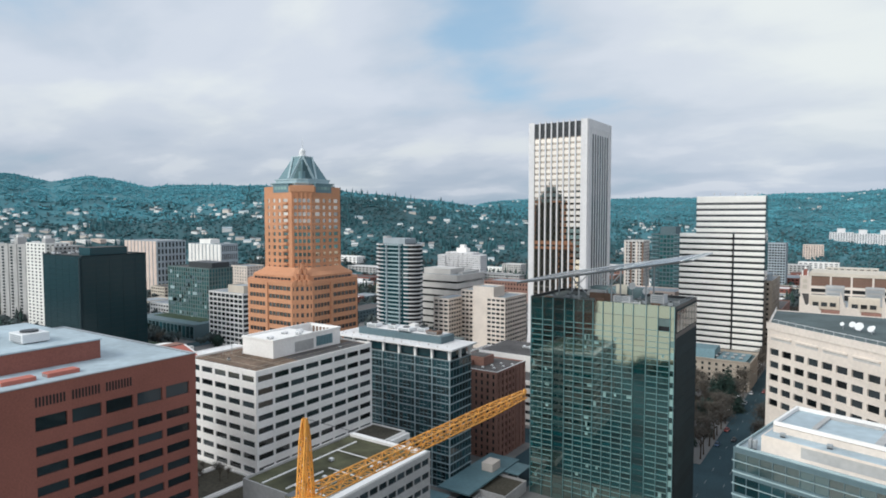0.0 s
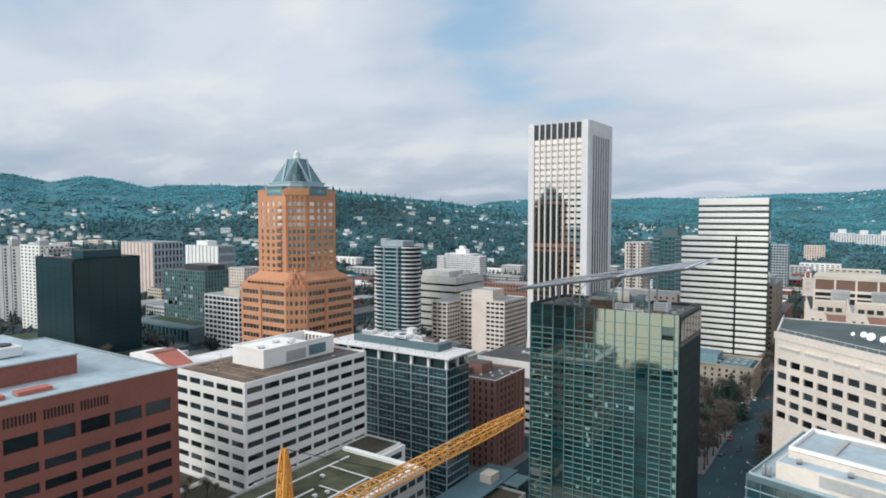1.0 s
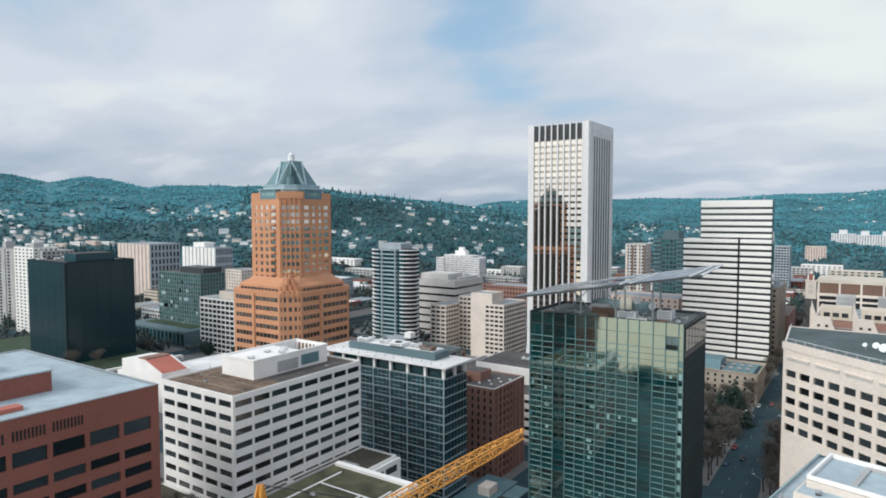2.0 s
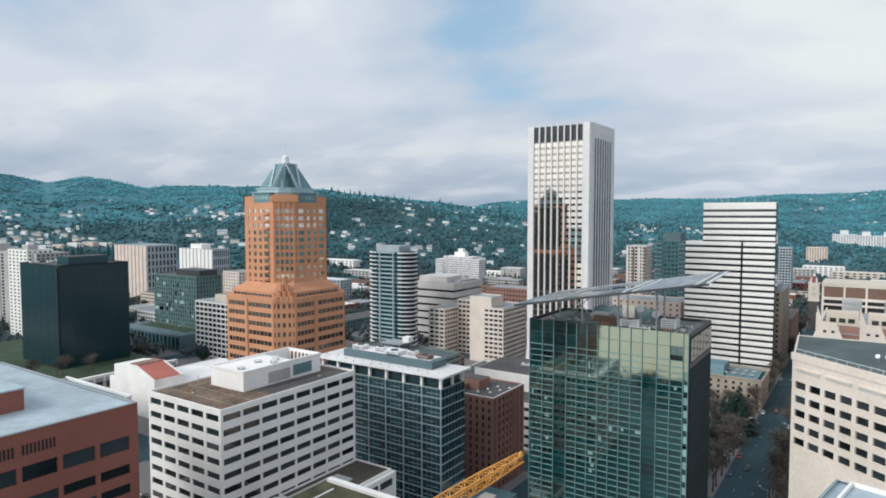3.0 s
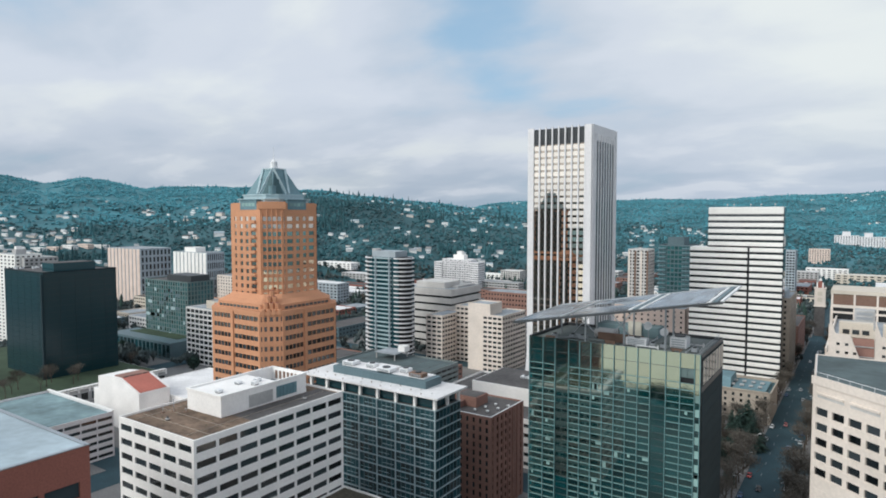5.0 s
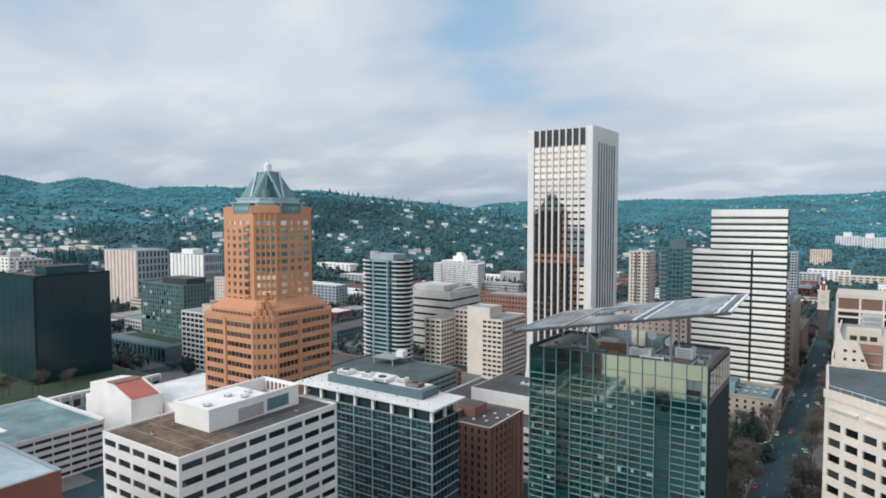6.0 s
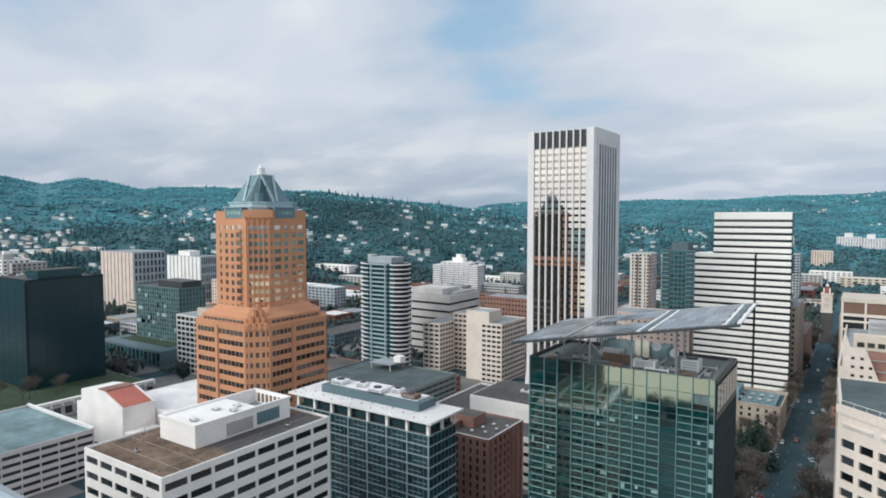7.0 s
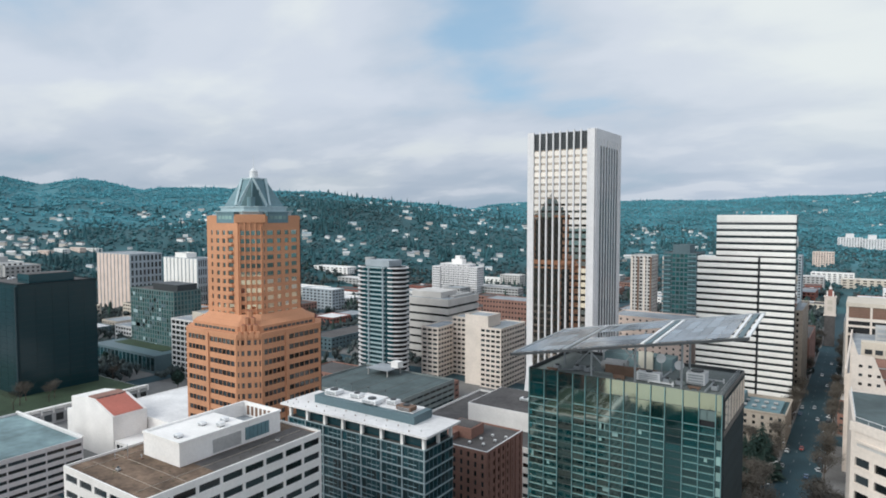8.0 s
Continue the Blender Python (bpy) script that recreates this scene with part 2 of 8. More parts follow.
M = dict(
    white_paint=surface("white_precast", (0.86, 0.83, 0.80), 0.85, grain=1.5, vary=0.06, stain=0.10),
    white_panel=surface("white_enamel_panel", (0.90, 0.87, 0.82), 0.5, grain=0.6, vary=0.05, stain=0.05, each=0.05),
    travertine=surface("pale_stone", (0.72, 0.70, 0.70), 0.7, grain=0.8, vary=0.07, stain=0.06),
    cream=surface("cream_concrete", (0.72, 0.635, 0.56), 0.9, grain=1.2, vary=0.08, stain=0.10),
    warm_concrete=surface("warm_grey_concrete", (0.56, 0.535, 0.51), 0.9, grain=1.0, vary=0.10, stain=0.14),
    peach=surface("peach_stucco", (0.72, 0.58, 0.50), 0.9, grain=1.2, vary=0.08, stain=0.10),
    beige=surface("beige_stucco", (0.62, 0.55, 0.46), 0.9, grain=1.2, vary=0.08, stain=0.10),
    buff_stone=surface("buff_stone", (0.40, 0.345, 0.285), 0.9, grain=1.2, vary=0.12, stain=0.16),
    orange_brick=surface("orange_brick", (0.56, 0.28, 0.155), 0.9, grain=2.5, vary=0.12, stain=0.10),
    red_brick=surface("red_brick", (0.25, 0.096, 0.073), 0.9, grain=3, vary=0.14, stain=0.12),
    dark_brick=surface("dark_brick", (0.27, 0.150, 0.118), 0.9, grain=3, vary=0.18, stain=0.15),
    copper=surface("verdigris_copper", (0.135, 0.225, 0.255), 0.55, grain=0.8, vary=0.12, stain=0.15),
    copper_pale=surface("pale_copper_trim", (0.40, 0.50, 0.53), 0.6, grain=0.8, vary=0.10, stain=0.10),
    brown_louvre=surface("brown_louvre", (0.19, 0.12, 0.085), 0.7, grain=0.8, vary=0.15),
    soil=surface("planted_soil", (0.07, 0.062, 0.045), 0.95, grain=1.2, vary=0.4, stain=0.3, bump=0.4),
    dark_panel=surface("dark_matt_panel", (0.012, 0.026, 0.032), 0.95, grain=1.0, vary=0.15, each=0.15),
    slate_metal=surface("slate_blue_mullion", (0.10, 0.15, 0.17), 0.5, grain=1.0, vary=0.1),
    pale_teal=surface("pale_teal_bar", (0.37, 0.47, 0.49), 0.5, grain=1.0, vary=0.1),
    pale_bar=surface("pale_grey_bar", (0.40, 0.47, 0.49), 0.5, grain=1.0, vary=0.1),
    deck_roof=surface("weathered_deck", (0.086, 0.112, 0.115), 0.9, grain=0.4, vary=0.16, stain=0.25),
    deck_teal=surface("teal_grey_deck", (0.19, 0.265, 0.28), 0.9, grain=0.3, vary=0.16, stain=0.35),
    # the copper again, with shade put into the colour
    copper_dark=surface("shaded_copper", (0.05, 0.10, 0.11), 0.7, grain=0.8, vary=0.12),
    blind=surface("pale_blind", (0.24, 0.36, 0.34), 0.6, grain=1.0, vary=0.06, each=0.25),
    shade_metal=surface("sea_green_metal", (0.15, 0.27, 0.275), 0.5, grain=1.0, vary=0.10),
    roof_brown=surface("gravel_roof_brown", (0.155, 0.108, 0.076), 0.95, grain=0.9, vary=0.35, stain=0.55, bump=0.3, broad=0.16),
    roof_grey=surface("membrane_roof_grey", (0.30, 0.32, 0.34), 0.9, grain=0.5, vary=0.14, stain=0.22),
    roof_dark=surface("tar_roof_dark", (0.095, 0.088, 0.086), 0.9, grain=0.6, vary=0.22, stain=0.25),
    roof_white=surface("white_roof_membrane", (0.74, 0.72, 0.71), 0.8, grain=0.8, vary=0.09, stain=0.16),
    roof_pale=surface("pale_blue_grey_roof", (0.40, 0.47, 0.51), 0.8, grain=0.6, vary=0.12, stain=0.20),
    tile_red=surface("red_metal_roof", (0.46, 0.15, 0.11), 0.7, grain=1.0, vary=0.1, stain=0.1),
    concrete=surface("concrete", (0.42, 0.41, 0.40), 0.9, grain=1.0, vary=0.12, stain=0.16),
    deck_concrete=surface("stained_deck_concrete", (0.21, 0.235, 0.23), 0.9, grain=1.0, vary=0.14, stain=0.2),
    concrete_blue=surface("cool_concrete", (0.36, 0.40, 0.43), 0.9, grain=1.0, vary=0.12, stain=0.16),
    steel=surface("galvanised_steel", (0.42, 0.44, 0.46), 0.45, metal=0.7, grain=3, vary=0.12, stain=0.1),
    dark_steel=surface("dark_steel", (0.07, 0.075, 0.08), 0.5, metal=0.5, grain=3, vary=0.15),
    white_metal=surface("white_metal", (0.75, 0.75, 0.75), 0.5, grain=1, vary=0.06),
    yellow=surface("yellow_crane_paint", (0.70, 0.33, 0.06), 0.5, grain=3, vary=0.12, stain=0.12),
    asphalt=surface("asphalt", (0.032, 0.066, 0.082), 0.9, grain=1.5, vary=0.2, stain=0.2),
    pavement=surface("pavement", (0.19, 0.185, 0.18), 0.9, grain=1.5, vary=0.14, stain=0.15),
    paint=surface("road_paint", (0.34, 0.36, 0.36), 0.8, grain=3, vary=0.1),
    grass=surface("lawn", (0.042, 0.066, 0.036), 0.95, grain=1.2, vary=0.3, stain=0.3),
    sedum=surface("olive_sedum_roof", (0.085, 0.084, 0.046), 0.95, grain=0.25, vary=0.45, stain=0.5, bump=0.3),
    # hill conifers: distance haze is mixed into this teal
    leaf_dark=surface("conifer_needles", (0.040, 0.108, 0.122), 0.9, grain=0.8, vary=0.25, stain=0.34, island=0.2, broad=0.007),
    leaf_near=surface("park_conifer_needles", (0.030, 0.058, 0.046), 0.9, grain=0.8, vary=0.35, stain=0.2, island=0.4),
    # hill evergreens, bluer and paler because haze is in the colour
    leaf_far=surface("hazed_forest", (0.054, 0.142, 0.160), 0.95, grain=0.05, vary=0.2, stain=0.34, island=0.2, broad=0.007),
    # far ridge: the strongest haze, put straight into the base colour
    ridge_far=surface("hazed_ridge_woods", (0.100, 0.285, 0.335), 0.95, grain=0.03, vary=0.12, stain=0.30, island=0.06, broad=0.007),
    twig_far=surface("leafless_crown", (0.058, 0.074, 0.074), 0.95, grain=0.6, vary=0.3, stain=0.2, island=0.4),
    # leafless hill crowns, tinted with the same painted haze
    twig_hill=surface("hazed_leafless_crown", (0.070, 0.122, 0.132), 0.95, grain=0.3, vary=0.2, stain=0.34, island=0.15, broad=0.007),
    twig=surface("bare_twigs", (0.105, 0.092, 0.076), 0.95, grain=0.8, vary=0.3, island=0.35),
    bark=surface("bark", (0.09, 0.07, 0.055), 0.95, grain=4, vary=0.3),
    # ground under the far ridge, paled by haze in its colour
    ridge_floor=surface("hazed_ridge_floor", (0.062, 0.172, 0.200), 0.95, grain=0.02, vary=0.2, stain=0.30, broad=0.007),
    # hill ground in a teal that includes haze
    hill=surface("hazed_hill_ground", (0.042, 0.104, 0.117), 0.95, grain=0.02, vary=0.2, stain=0.34, broad=0.007),
    # near-black: the dark of unlit rooms and slots is in the colour itself
    core=surface("near_black", (0.018, 0.02, 0.022), 0.9, vary=0.2),
    black_glass=glazing("black_curtain_glass", (0.011, 0.038, 0.047), 1.5, 0.2),
    dark_glass=glazing("dark_window_glass", (0.024, 0.030, 0.034), 1.8, each=0.85),
    blue_glass=glazing("blue_grey_glass", (0.014, 0.046, 0.056), 1.8),
    bronze_glass=glazing("bronze_mirror_glass", (0.74, 0.66, 0.57), 1.5, 0.02, wave=0.05, each=0.05, metal=0.96),
    spandrel_glass=glazing("bronze_spandrel_glass", (0.40, 0.34, 0.28), 1.5, 0.05, wave=0.05, each=0.08, metal=0.95),
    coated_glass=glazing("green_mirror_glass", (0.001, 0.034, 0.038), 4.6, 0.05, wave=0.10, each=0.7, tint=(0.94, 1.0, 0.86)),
    cream_panel=surface("cream_metal_panel", (0.66, 0.62, 0.52), 0.6, grain=0.8, vary=0.08),
    # pale base colour stands for the sun's glare on the water
    water=surface("river_glare", (0.70, 0.64, 0.44), 0.25, grain=0.35, vary=0.1, stain=0.1, bump=0.6, ior=1.33),
    tinted_mirror=glazing("tinted_mirror_window", (0.62, 0.55, 0.46), 1.8, 0.04, wave=0.12, each=0.35, metal=1.0),
    grey_green=surface("grey_green_panel", (0.13, 0.18, 0.175), 0.7, grain=1.0, vary=0.1),
    teal_glass=glazing("teal_glass", (0.022, 0.095, 0.10), 1.8),
    solar=glazing("solar_panel_glass", (0.16, 0.19, 0.22), 2.2, 0.25),
)

# ---- builders ----


def part(name, bm, material, parent=None, label="", kind=""):
    me = bpy.data.meshes.new(name)
    bm.to_mesh(me)
    bm.free()
    for m in material if isinstance(material, (list, tuple)) else [material]:
        me.materials.append(m)
    ob = new(name, me)
    if parent is not None:
        attach(ob, parent)
    return tagged(ob, label, "", "", kind)


def world_of(ob):
    m = ob.matrix_basis
    p = ob.parent
    return (world_of(p) @ ob.matrix_parent_inverse @ m) if p else m


def attach(ob, parent):
    ob.parent = parent
    ob.matrix_parent_inverse = world_of(parent).inverted()


def thing(name, x, y, z, label, category, group=""):
    e = new(name)
    e.matrix_basis = Matrix.Translation((x, y, z))
    e.empty_display_size = 2
    return tagged(e, label, category, group)


def add_box(bm, x0, x1, y0, y1, z0, z1):
    return obox(bm, Vector((x0, y0, 0)), Vector((1, 0, 0)), Vector((0, 1, 0)), 0, x1 - x0, 0, y1 - y0, z0, z1)


def obox(bm, o, u, n, u0, u1, d0, d1, z0, z1):
    """A box in a facade's own frame: u along it, d outwards, z up."""
    vs = []
    for z in (z0, z1):
        for a, d in ((u0, d0), (u1, d0), (u1, d1), (u0, d1)):
            q = o + u * a + n * d
            vs.append(bm.verts.new((q.x, q.y, z)))
    fl = u.cross(n).z < 0
    for f in ((3, 2, 1, 0), (4, 5, 6, 7), (0, 1, 5, 4), (1, 2, 6, 5), (2, 3, 7, 6), (3, 0, 4, 7)):
        q = [vs[i] for i in f]
        bm.faces.new(q[::-1] if fl else q)
    return vs


def prism(bm, foot, z0, z1, top=None):
    """An upright prism over a counter-clockwise footprint; top: another footprint for a tapered one."""
    a = [bm.verts.new((x, y, z0)) for x, y in foot]
    b = [bm.verts.new((x, y, z1)) for x, y in (top or foot)]
    k = len(a)
    bm.faces.new(a[::-1])
    bm.faces.new(b)
    for i in range(k):
        j = (i + 1) % k
        bm.faces.new((a[i], a[j], b[j], b[i]))


def beam(bm, p, q, w, h=None):
    """A square bar from p to q."""
    p, q = Vector(p), Vector(q)
    d = (q - p).normalized()
    s = d.cross(Vector((0, 0, 1)))
    s = s.normalized() if s.length > 1e-3 else Vector((1, 0, 0))
    t = s.cross(d)
    h = h or w
    vs = [bm.verts.new(c + s * (a * w / 2) + t * (b * h / 2)) for c in (p, q) for a, b in ((-1, -1), (1, -1), (1, 1), (-1, 1))]
    for f in ((3, 2, 1, 0), (4, 5, 6, 7), (0, 1, 5, 4), (1, 2, 6, 5), (2, 3, 7, 6), (3, 0, 4, 7)):
        bm.faces.new([vs[i] for i in f])


def tube(bm, p, q, r0, r1=None, sides=8):
    p, q = Vector(p), Vector(q)
    r1 = r0 if r1 is None else r1
    d = (q - p).normalized()
    s = d.orthogonal().normalized()
    t = d.cross(s)
    rings = [[bm.verts.new(c + (s * math.cos(2 * math.pi * i / sides) + t * math.sin(2 * math.pi * i / sides)) * r) for i in range(sides)] for c, r in ((p, r0), (q, r1))]
    for i in range(sides):
        j = (i + 1) % sides
        bm.faces.new((rings[0][i], rings[0][j], rings[1][j], rings[1][i]))
    bm.faces.new(rings[0][::-1])
    bm.faces.new(rings[1])


def rect(x0, x1, y0, y1):
    return [(x0, y0), (x1, y0), (x1, y1), (x0, y1)]


def faces_of(foot):
    """Each side of a counter-clockwise footprint: its start, direction, outward normal and length."""
    r = []
    for (ax, ay), (bx, by) in zip(foot, foot[1:] + foot[:1]):
        d = Vector((bx - ax, by - ay, 0))
        ln = d.length
        u = d / ln
        r.append((Vector((ax, ay, 0)), u, Vector((u.y, -u.x, 0)), ln))
    return r


PANES = {}


def pane_mesh(w, h, mat, t=0.06):
    key = (round(w, 2), round(h, 2), mat.name)
    if key not in PANES:
        bm = bmesh.new()
        add_box(bm, -w / 2, w / 2, -t, 0, -h / 2, h / 2)
        me = bpy.data.meshes.new("pane")
        bm.to_mesh(me)
        bm.free()
        me.materials.append(mat)
        PANES[key] = me
    return PANES[key]


def facade(bld, bm, side, z0, z1, nb, nf, fw, fh, mat, sill=0.5, thick=0.35, limit=100, rest=None, name="window", skip=None, pier=1.0, recess=0.03):
    """Wall of one side with real openings: nb bays by nf storeys, glass set back between piers and bands.
    Glass past the limit goes into the joined rest."""
    o, u, n, ln = side
    bw, bh = ln / nb, (z1 - z0) / nf
    w, h = bw * fw, bh * fh
    rot = Matrix.Rotation(math.atan2(u.y, u.x), 4, "Z")
    made = 0
    lo = (bh - h) * sill
    # bands
    for k in range(nf + 1):
        a = z0 if k == 0 else z0 + (k - 1) * bh + lo + h
        b = z1 if k == nf else z0 + k * bh + lo
        if b - a > 0.01:
            obox(bm, o, u, n, -thick, ln, 0, thick, a, b)
    for k in range(nf - 1, -1, -1):
        za = z0 + k * bh + lo
        for i in range(nb + 1):
            a = -thick if i == 0 else (i - 0.5) * bw + w / 2
            b = ln if i == nb else (i + 0.5) * bw - w / 2
            if b - a > 0.01:
                obox(bm, o, u, n, a, b, 0, thick * pier, za, za + h)
        for i in range(nb):
            if skip and skip(i, k):
                obox(bm, o, u, n, (i + 0.5) * bw - w / 2, (i + 0.5) * bw + w / 2, 0, thick * 0.98, za, za + h)
                continue
            c = o + u * ((i + 0.5) * bw) + n * recess
            if made < limit:
                ob = new(name, pane_mesh(w, h, mat))
                ob.matrix_basis = Matrix.Translation((c.x, c.y, za + h / 2)) @ rot
                attach(ob, bld)
                made += 1
            elif rest is not None:
                obox(rest, o, u, n, (i + 0.5) * bw - w / 2, (i + 0.5) * bw + w / 2, recess, recess + 0.06, za, za + h)
    return made


def column_wall(bld, bm, side, z0, z1, rows, cols, mat, thick=0.3, name="window", rest=None, limit=999):
    """A wall with openings at given columns (centre, width) and rows (sill, head); glass set back in each."""
    o, u, n, ln = side
    rot = Matrix.Rotation(math.atan2(u.y, u.x), 4, "Z")
    made, zc_ = 0, z0
    for a, c in sorted(rows):
        if a - zc_ > 0.01:
            obox(bm, o, u, n, -thick, ln, 0, thick, zc_, a)
        uc = -thick
        for m, w in sorted(cols):
            obox(bm, o, u, n, uc, m - w / 2, 0, thick, a, c)
            uc = m + w / 2
            if made < limit:
                ob = new(name, pane_mesh(w, c - a, mat))
                q = o + u * m + n * 0.03
                ob.matrix_basis = Matrix.Translation((q.x, q.y, (a + c) / 2)) @ rot
                attach(ob, bld)
                made += 1
            elif rest is not None:
                obox(rest, o, u, n, m - w / 2, m + w / 2, 0.03, 0.09, a, c)
        obox(bm, o, u, n, uc, ln, 0, thick, a, c)
        zc_ = c
    if z1 - zc_ > 0.01:
        obox(bm, o, u, n, -thick, ln, 0, thick, zc_, z1)


def block(name, label, foot, z0, z1, specs, wall, roof, glass, category="building", group="", parapet=0.9, limit=60, thick=0.35, edge=None):
    """A building: footprint, a near-black core for the unlit rooms behind the glass, a wall for each side by its spec
    (bays, storeys, width and height shares, sill), a roof deck inside a parapet."""
    cx_, cy_ = sum(p[0] for p in foot) / len(foot), sum(p[1] for p in foot) / len(foot)
    b = thing(name, cx_, cy_, z0, label, category, group)
    zr = z1 - parapet
    bm = bmesh.new()
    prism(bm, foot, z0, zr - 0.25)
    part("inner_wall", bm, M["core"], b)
    bm = bmesh.new()
    prism(bm, foot, zr - 0.245, zr)
    part("roof", bm, roof, b)
    wb, rest = bmesh.new(), bmesh.new()
    for side, sp in zip(faces_of(foot), specs):
        o, u, n, ln = side
        if sp is None:
            obox(wb, o, u, n, -thick, ln, 0, thick, z0, zr)
        else:
            za, zb = sp[5:7] if len(sp) > 6 else (z0, zr)
            facade(b, wb, side, za, zb, *sp[:4], glass, sill=sp[4] if len(sp) > 4 else 0.5, thick=thick, limit=limit, rest=rest)
            if za > z0 + 0.01:
                obox(wb, o, u, n, -thick, ln, 0, thick, z0, za)
            if zb < zr - 0.01:
                obox(wb, o, u, n, -thick, ln, 0, thick, zb, zr)
        if parapet > 0.05:
            obox(wb, o, u, n, -thick, ln, -0.02, thick, zr + 0.003, z1)
    part("wall", wb, wall, b)
    if len(rest.verts):
        part("window_rest", rest, glass, b, kind="stuff")
    else:
        rest.free()
    if edge is not None:
        eb = bmesh.new()
        for o, u, n, ln in faces_of(foot):
            obox(eb, o, u, n, -thick - 0.05, ln + 0.05, -0.05, thick + 0.05, z1 + 0.003, z1 + 0.15)
        part("coping", eb, edge, b)
    return b


def roof_unit(name, x, y, z, w, d, h, mat, label, category="roof equipment", fan=True, group=""):
    """A boxed roof machine on feet with a louvred side and a fan ring on top."""
    t = thing(name, x, y, z, label, category, group)
    bm = bmesh.new()
    add_box(bm, x - w / 2, x + w / 2, y - d / 2, y + d / 2, z + 0.2, z + h)
    bmesh.ops.bevel(bm, geom=bm.edges[:], offset=0.08, segments=1, affect="EDGES")
    part("casing", bm, mat, t)
    bm = bmesh.new()
    add_box(bm, x - w * 0.42, x + w * 0.42, y - d * 0.42, y + d * 0.42, z, z + 0.2)
    part("curb", bm, M["dark_steel"], t)
    bm = bmesh.new()
    for i in range(4):
        add_box(bm, x - w * 0.4, x + w * 0.4, y - d / 2 - 0.05, y - d / 2, z + 0.35 + i * (h - 0.5) / 4, z + 0.35 + (i + 0.6) * (h - 0.5) / 4)
    part("louvre", bm, M["steel"], t)
    if fan:
        bm = bmesh.new()
        tube(bm, (x, y, z + h), (x, y, z + h + 0.35), min(w, d) * 0.33, sides=12)
        part("fan_ring", bm, M["dark_steel"], t)
    return t

# ---- ground, hills, streets ----
COL = [-900, -400, 0, 30, 60, 95, 135, 165, 200, 232, 266, 300, 345, 420, 470, 520, 575, 630, 700, 770, 830, 880, 920, 1010, 1100, 1300, 1400, 1500, 1568, 2000, 2600]
SKYLINE = [312, 312, 311, 314, 321, 328, 320, 317, 322, 328, 336, 332, 333, 334, 333, 338, 340, 348, 353, 361, 369, 362, 357, 358, 356, 352, 345, 344, 338, 338, 345]
D_TOP = [3300, 3300, 3300, 3300, 3300, 3300, 3300, 3250, 3200, 3150, 3100, 3000, 2900, 2700, 2450, 2200, 2150, 2100, 2100, 2200, 2300, 2600, 2900, 3200, 3400, 3500, 3550, 3600, 3600, 3600, 3600]
D_FOOT = [950, 950, 950, 950, 950, 950, 950, 950, 950, 950, 950, 950, 950, 950, 950, 950, 950, 950, 950, 1000, 1050, 1100, 1150, 1300, 1500, 1700, 1850, 2000, 2050, 2100, 2100]
FOCAL, AXIS = 1117.0, radians(34.03)


def hill_at(x, y):
    """Height of the ground: level town, then wooded hills whose crest is fitted to the camera's skyline, column by
    column.
    """
    d = math.hypot(x, y)
    th = math.atan2(-x, y) - AXIS          # angle to the left of the view axis
    th = (th + math.pi) % (2 * math.pi) - math.pi
    if abs(th) > 1.1 or d < 700:
        return 0.0
    fade = min(1.0, (1.1 - abs(th)) / 0.15)
    c = 784 - FOCAL * math.tan(th)
    d0, d1 = np.interp(c, COL, D_FOOT), np.interp(c, COL, D_TOP)
    top = 106 + d1 * math.cos(th) * (381 - np.interp(c, COL, SKYLINE)) / FOCAL
    s = (d - d0) / (d1 - d0)
    if s <= 0:
        return 0.0
    k = min(s, 1.0)
    z = top * (0.45 * k + 0.55 * math.sin(k * math.pi / 2)) if k < 1 else top
    if s > 1:
        z -= (d - d1) * 0.06
    rough = (noise.noise(Vector((x / 260, y / 260, 3))) * 16 + noise.noise(Vector((x / 90, y / 90, 7))) * 5) * min(1.0, s * 3)
    return max(0.0, (z + rough * (1 - 0.5 * k)) * fade)


def build_ground():
    bm = bmesh.new()
    na = 288
    rad = [60 * i for i in range(1, 17)] + [960 + 45 * i for i in range(1, 70)] + [4200, 4500, 4850]
    ctr = bm.verts.new((0, 0, 0))
    rings = []
    for r in rad:
        rings.append([bm.verts.new((-r * math.sin(2 * math.pi * i / na), r * math.cos(2 * math.pi * i / na), hill_at(-r * math.sin(2 * math.pi * i / na), r * math.cos(2 * math.pi * i / na)))) for i in range(na)])
    for i in range(na):
        bm.faces.new((ctr, rings[0][i], rings[0][(i + 1) % na]))
    for k in range(len(rings) - 1):
        for i in range(na):
            j = (i + 1) % na
            f = bm.faces.new((rings[k][i], rings[k + 1][i], rings[k + 1][j], rings[k][j]))
            f.smooth = True
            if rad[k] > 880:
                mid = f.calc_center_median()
                # the far floor material carries more haze in its colour
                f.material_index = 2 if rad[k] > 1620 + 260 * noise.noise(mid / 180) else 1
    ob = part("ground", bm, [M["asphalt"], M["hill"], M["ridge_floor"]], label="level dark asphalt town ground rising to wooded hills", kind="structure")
    return tagged(ob, category="ground")


build_ground()
KERB = 0.15
ST_X = [-45 + 65 * 0, -110, -190, -270, -350, -430, -510, -590, -670, -750]
ST_Y = [15, 95, 175, 255, 335, 415, 500, 580, 660, 740, 820, 900]


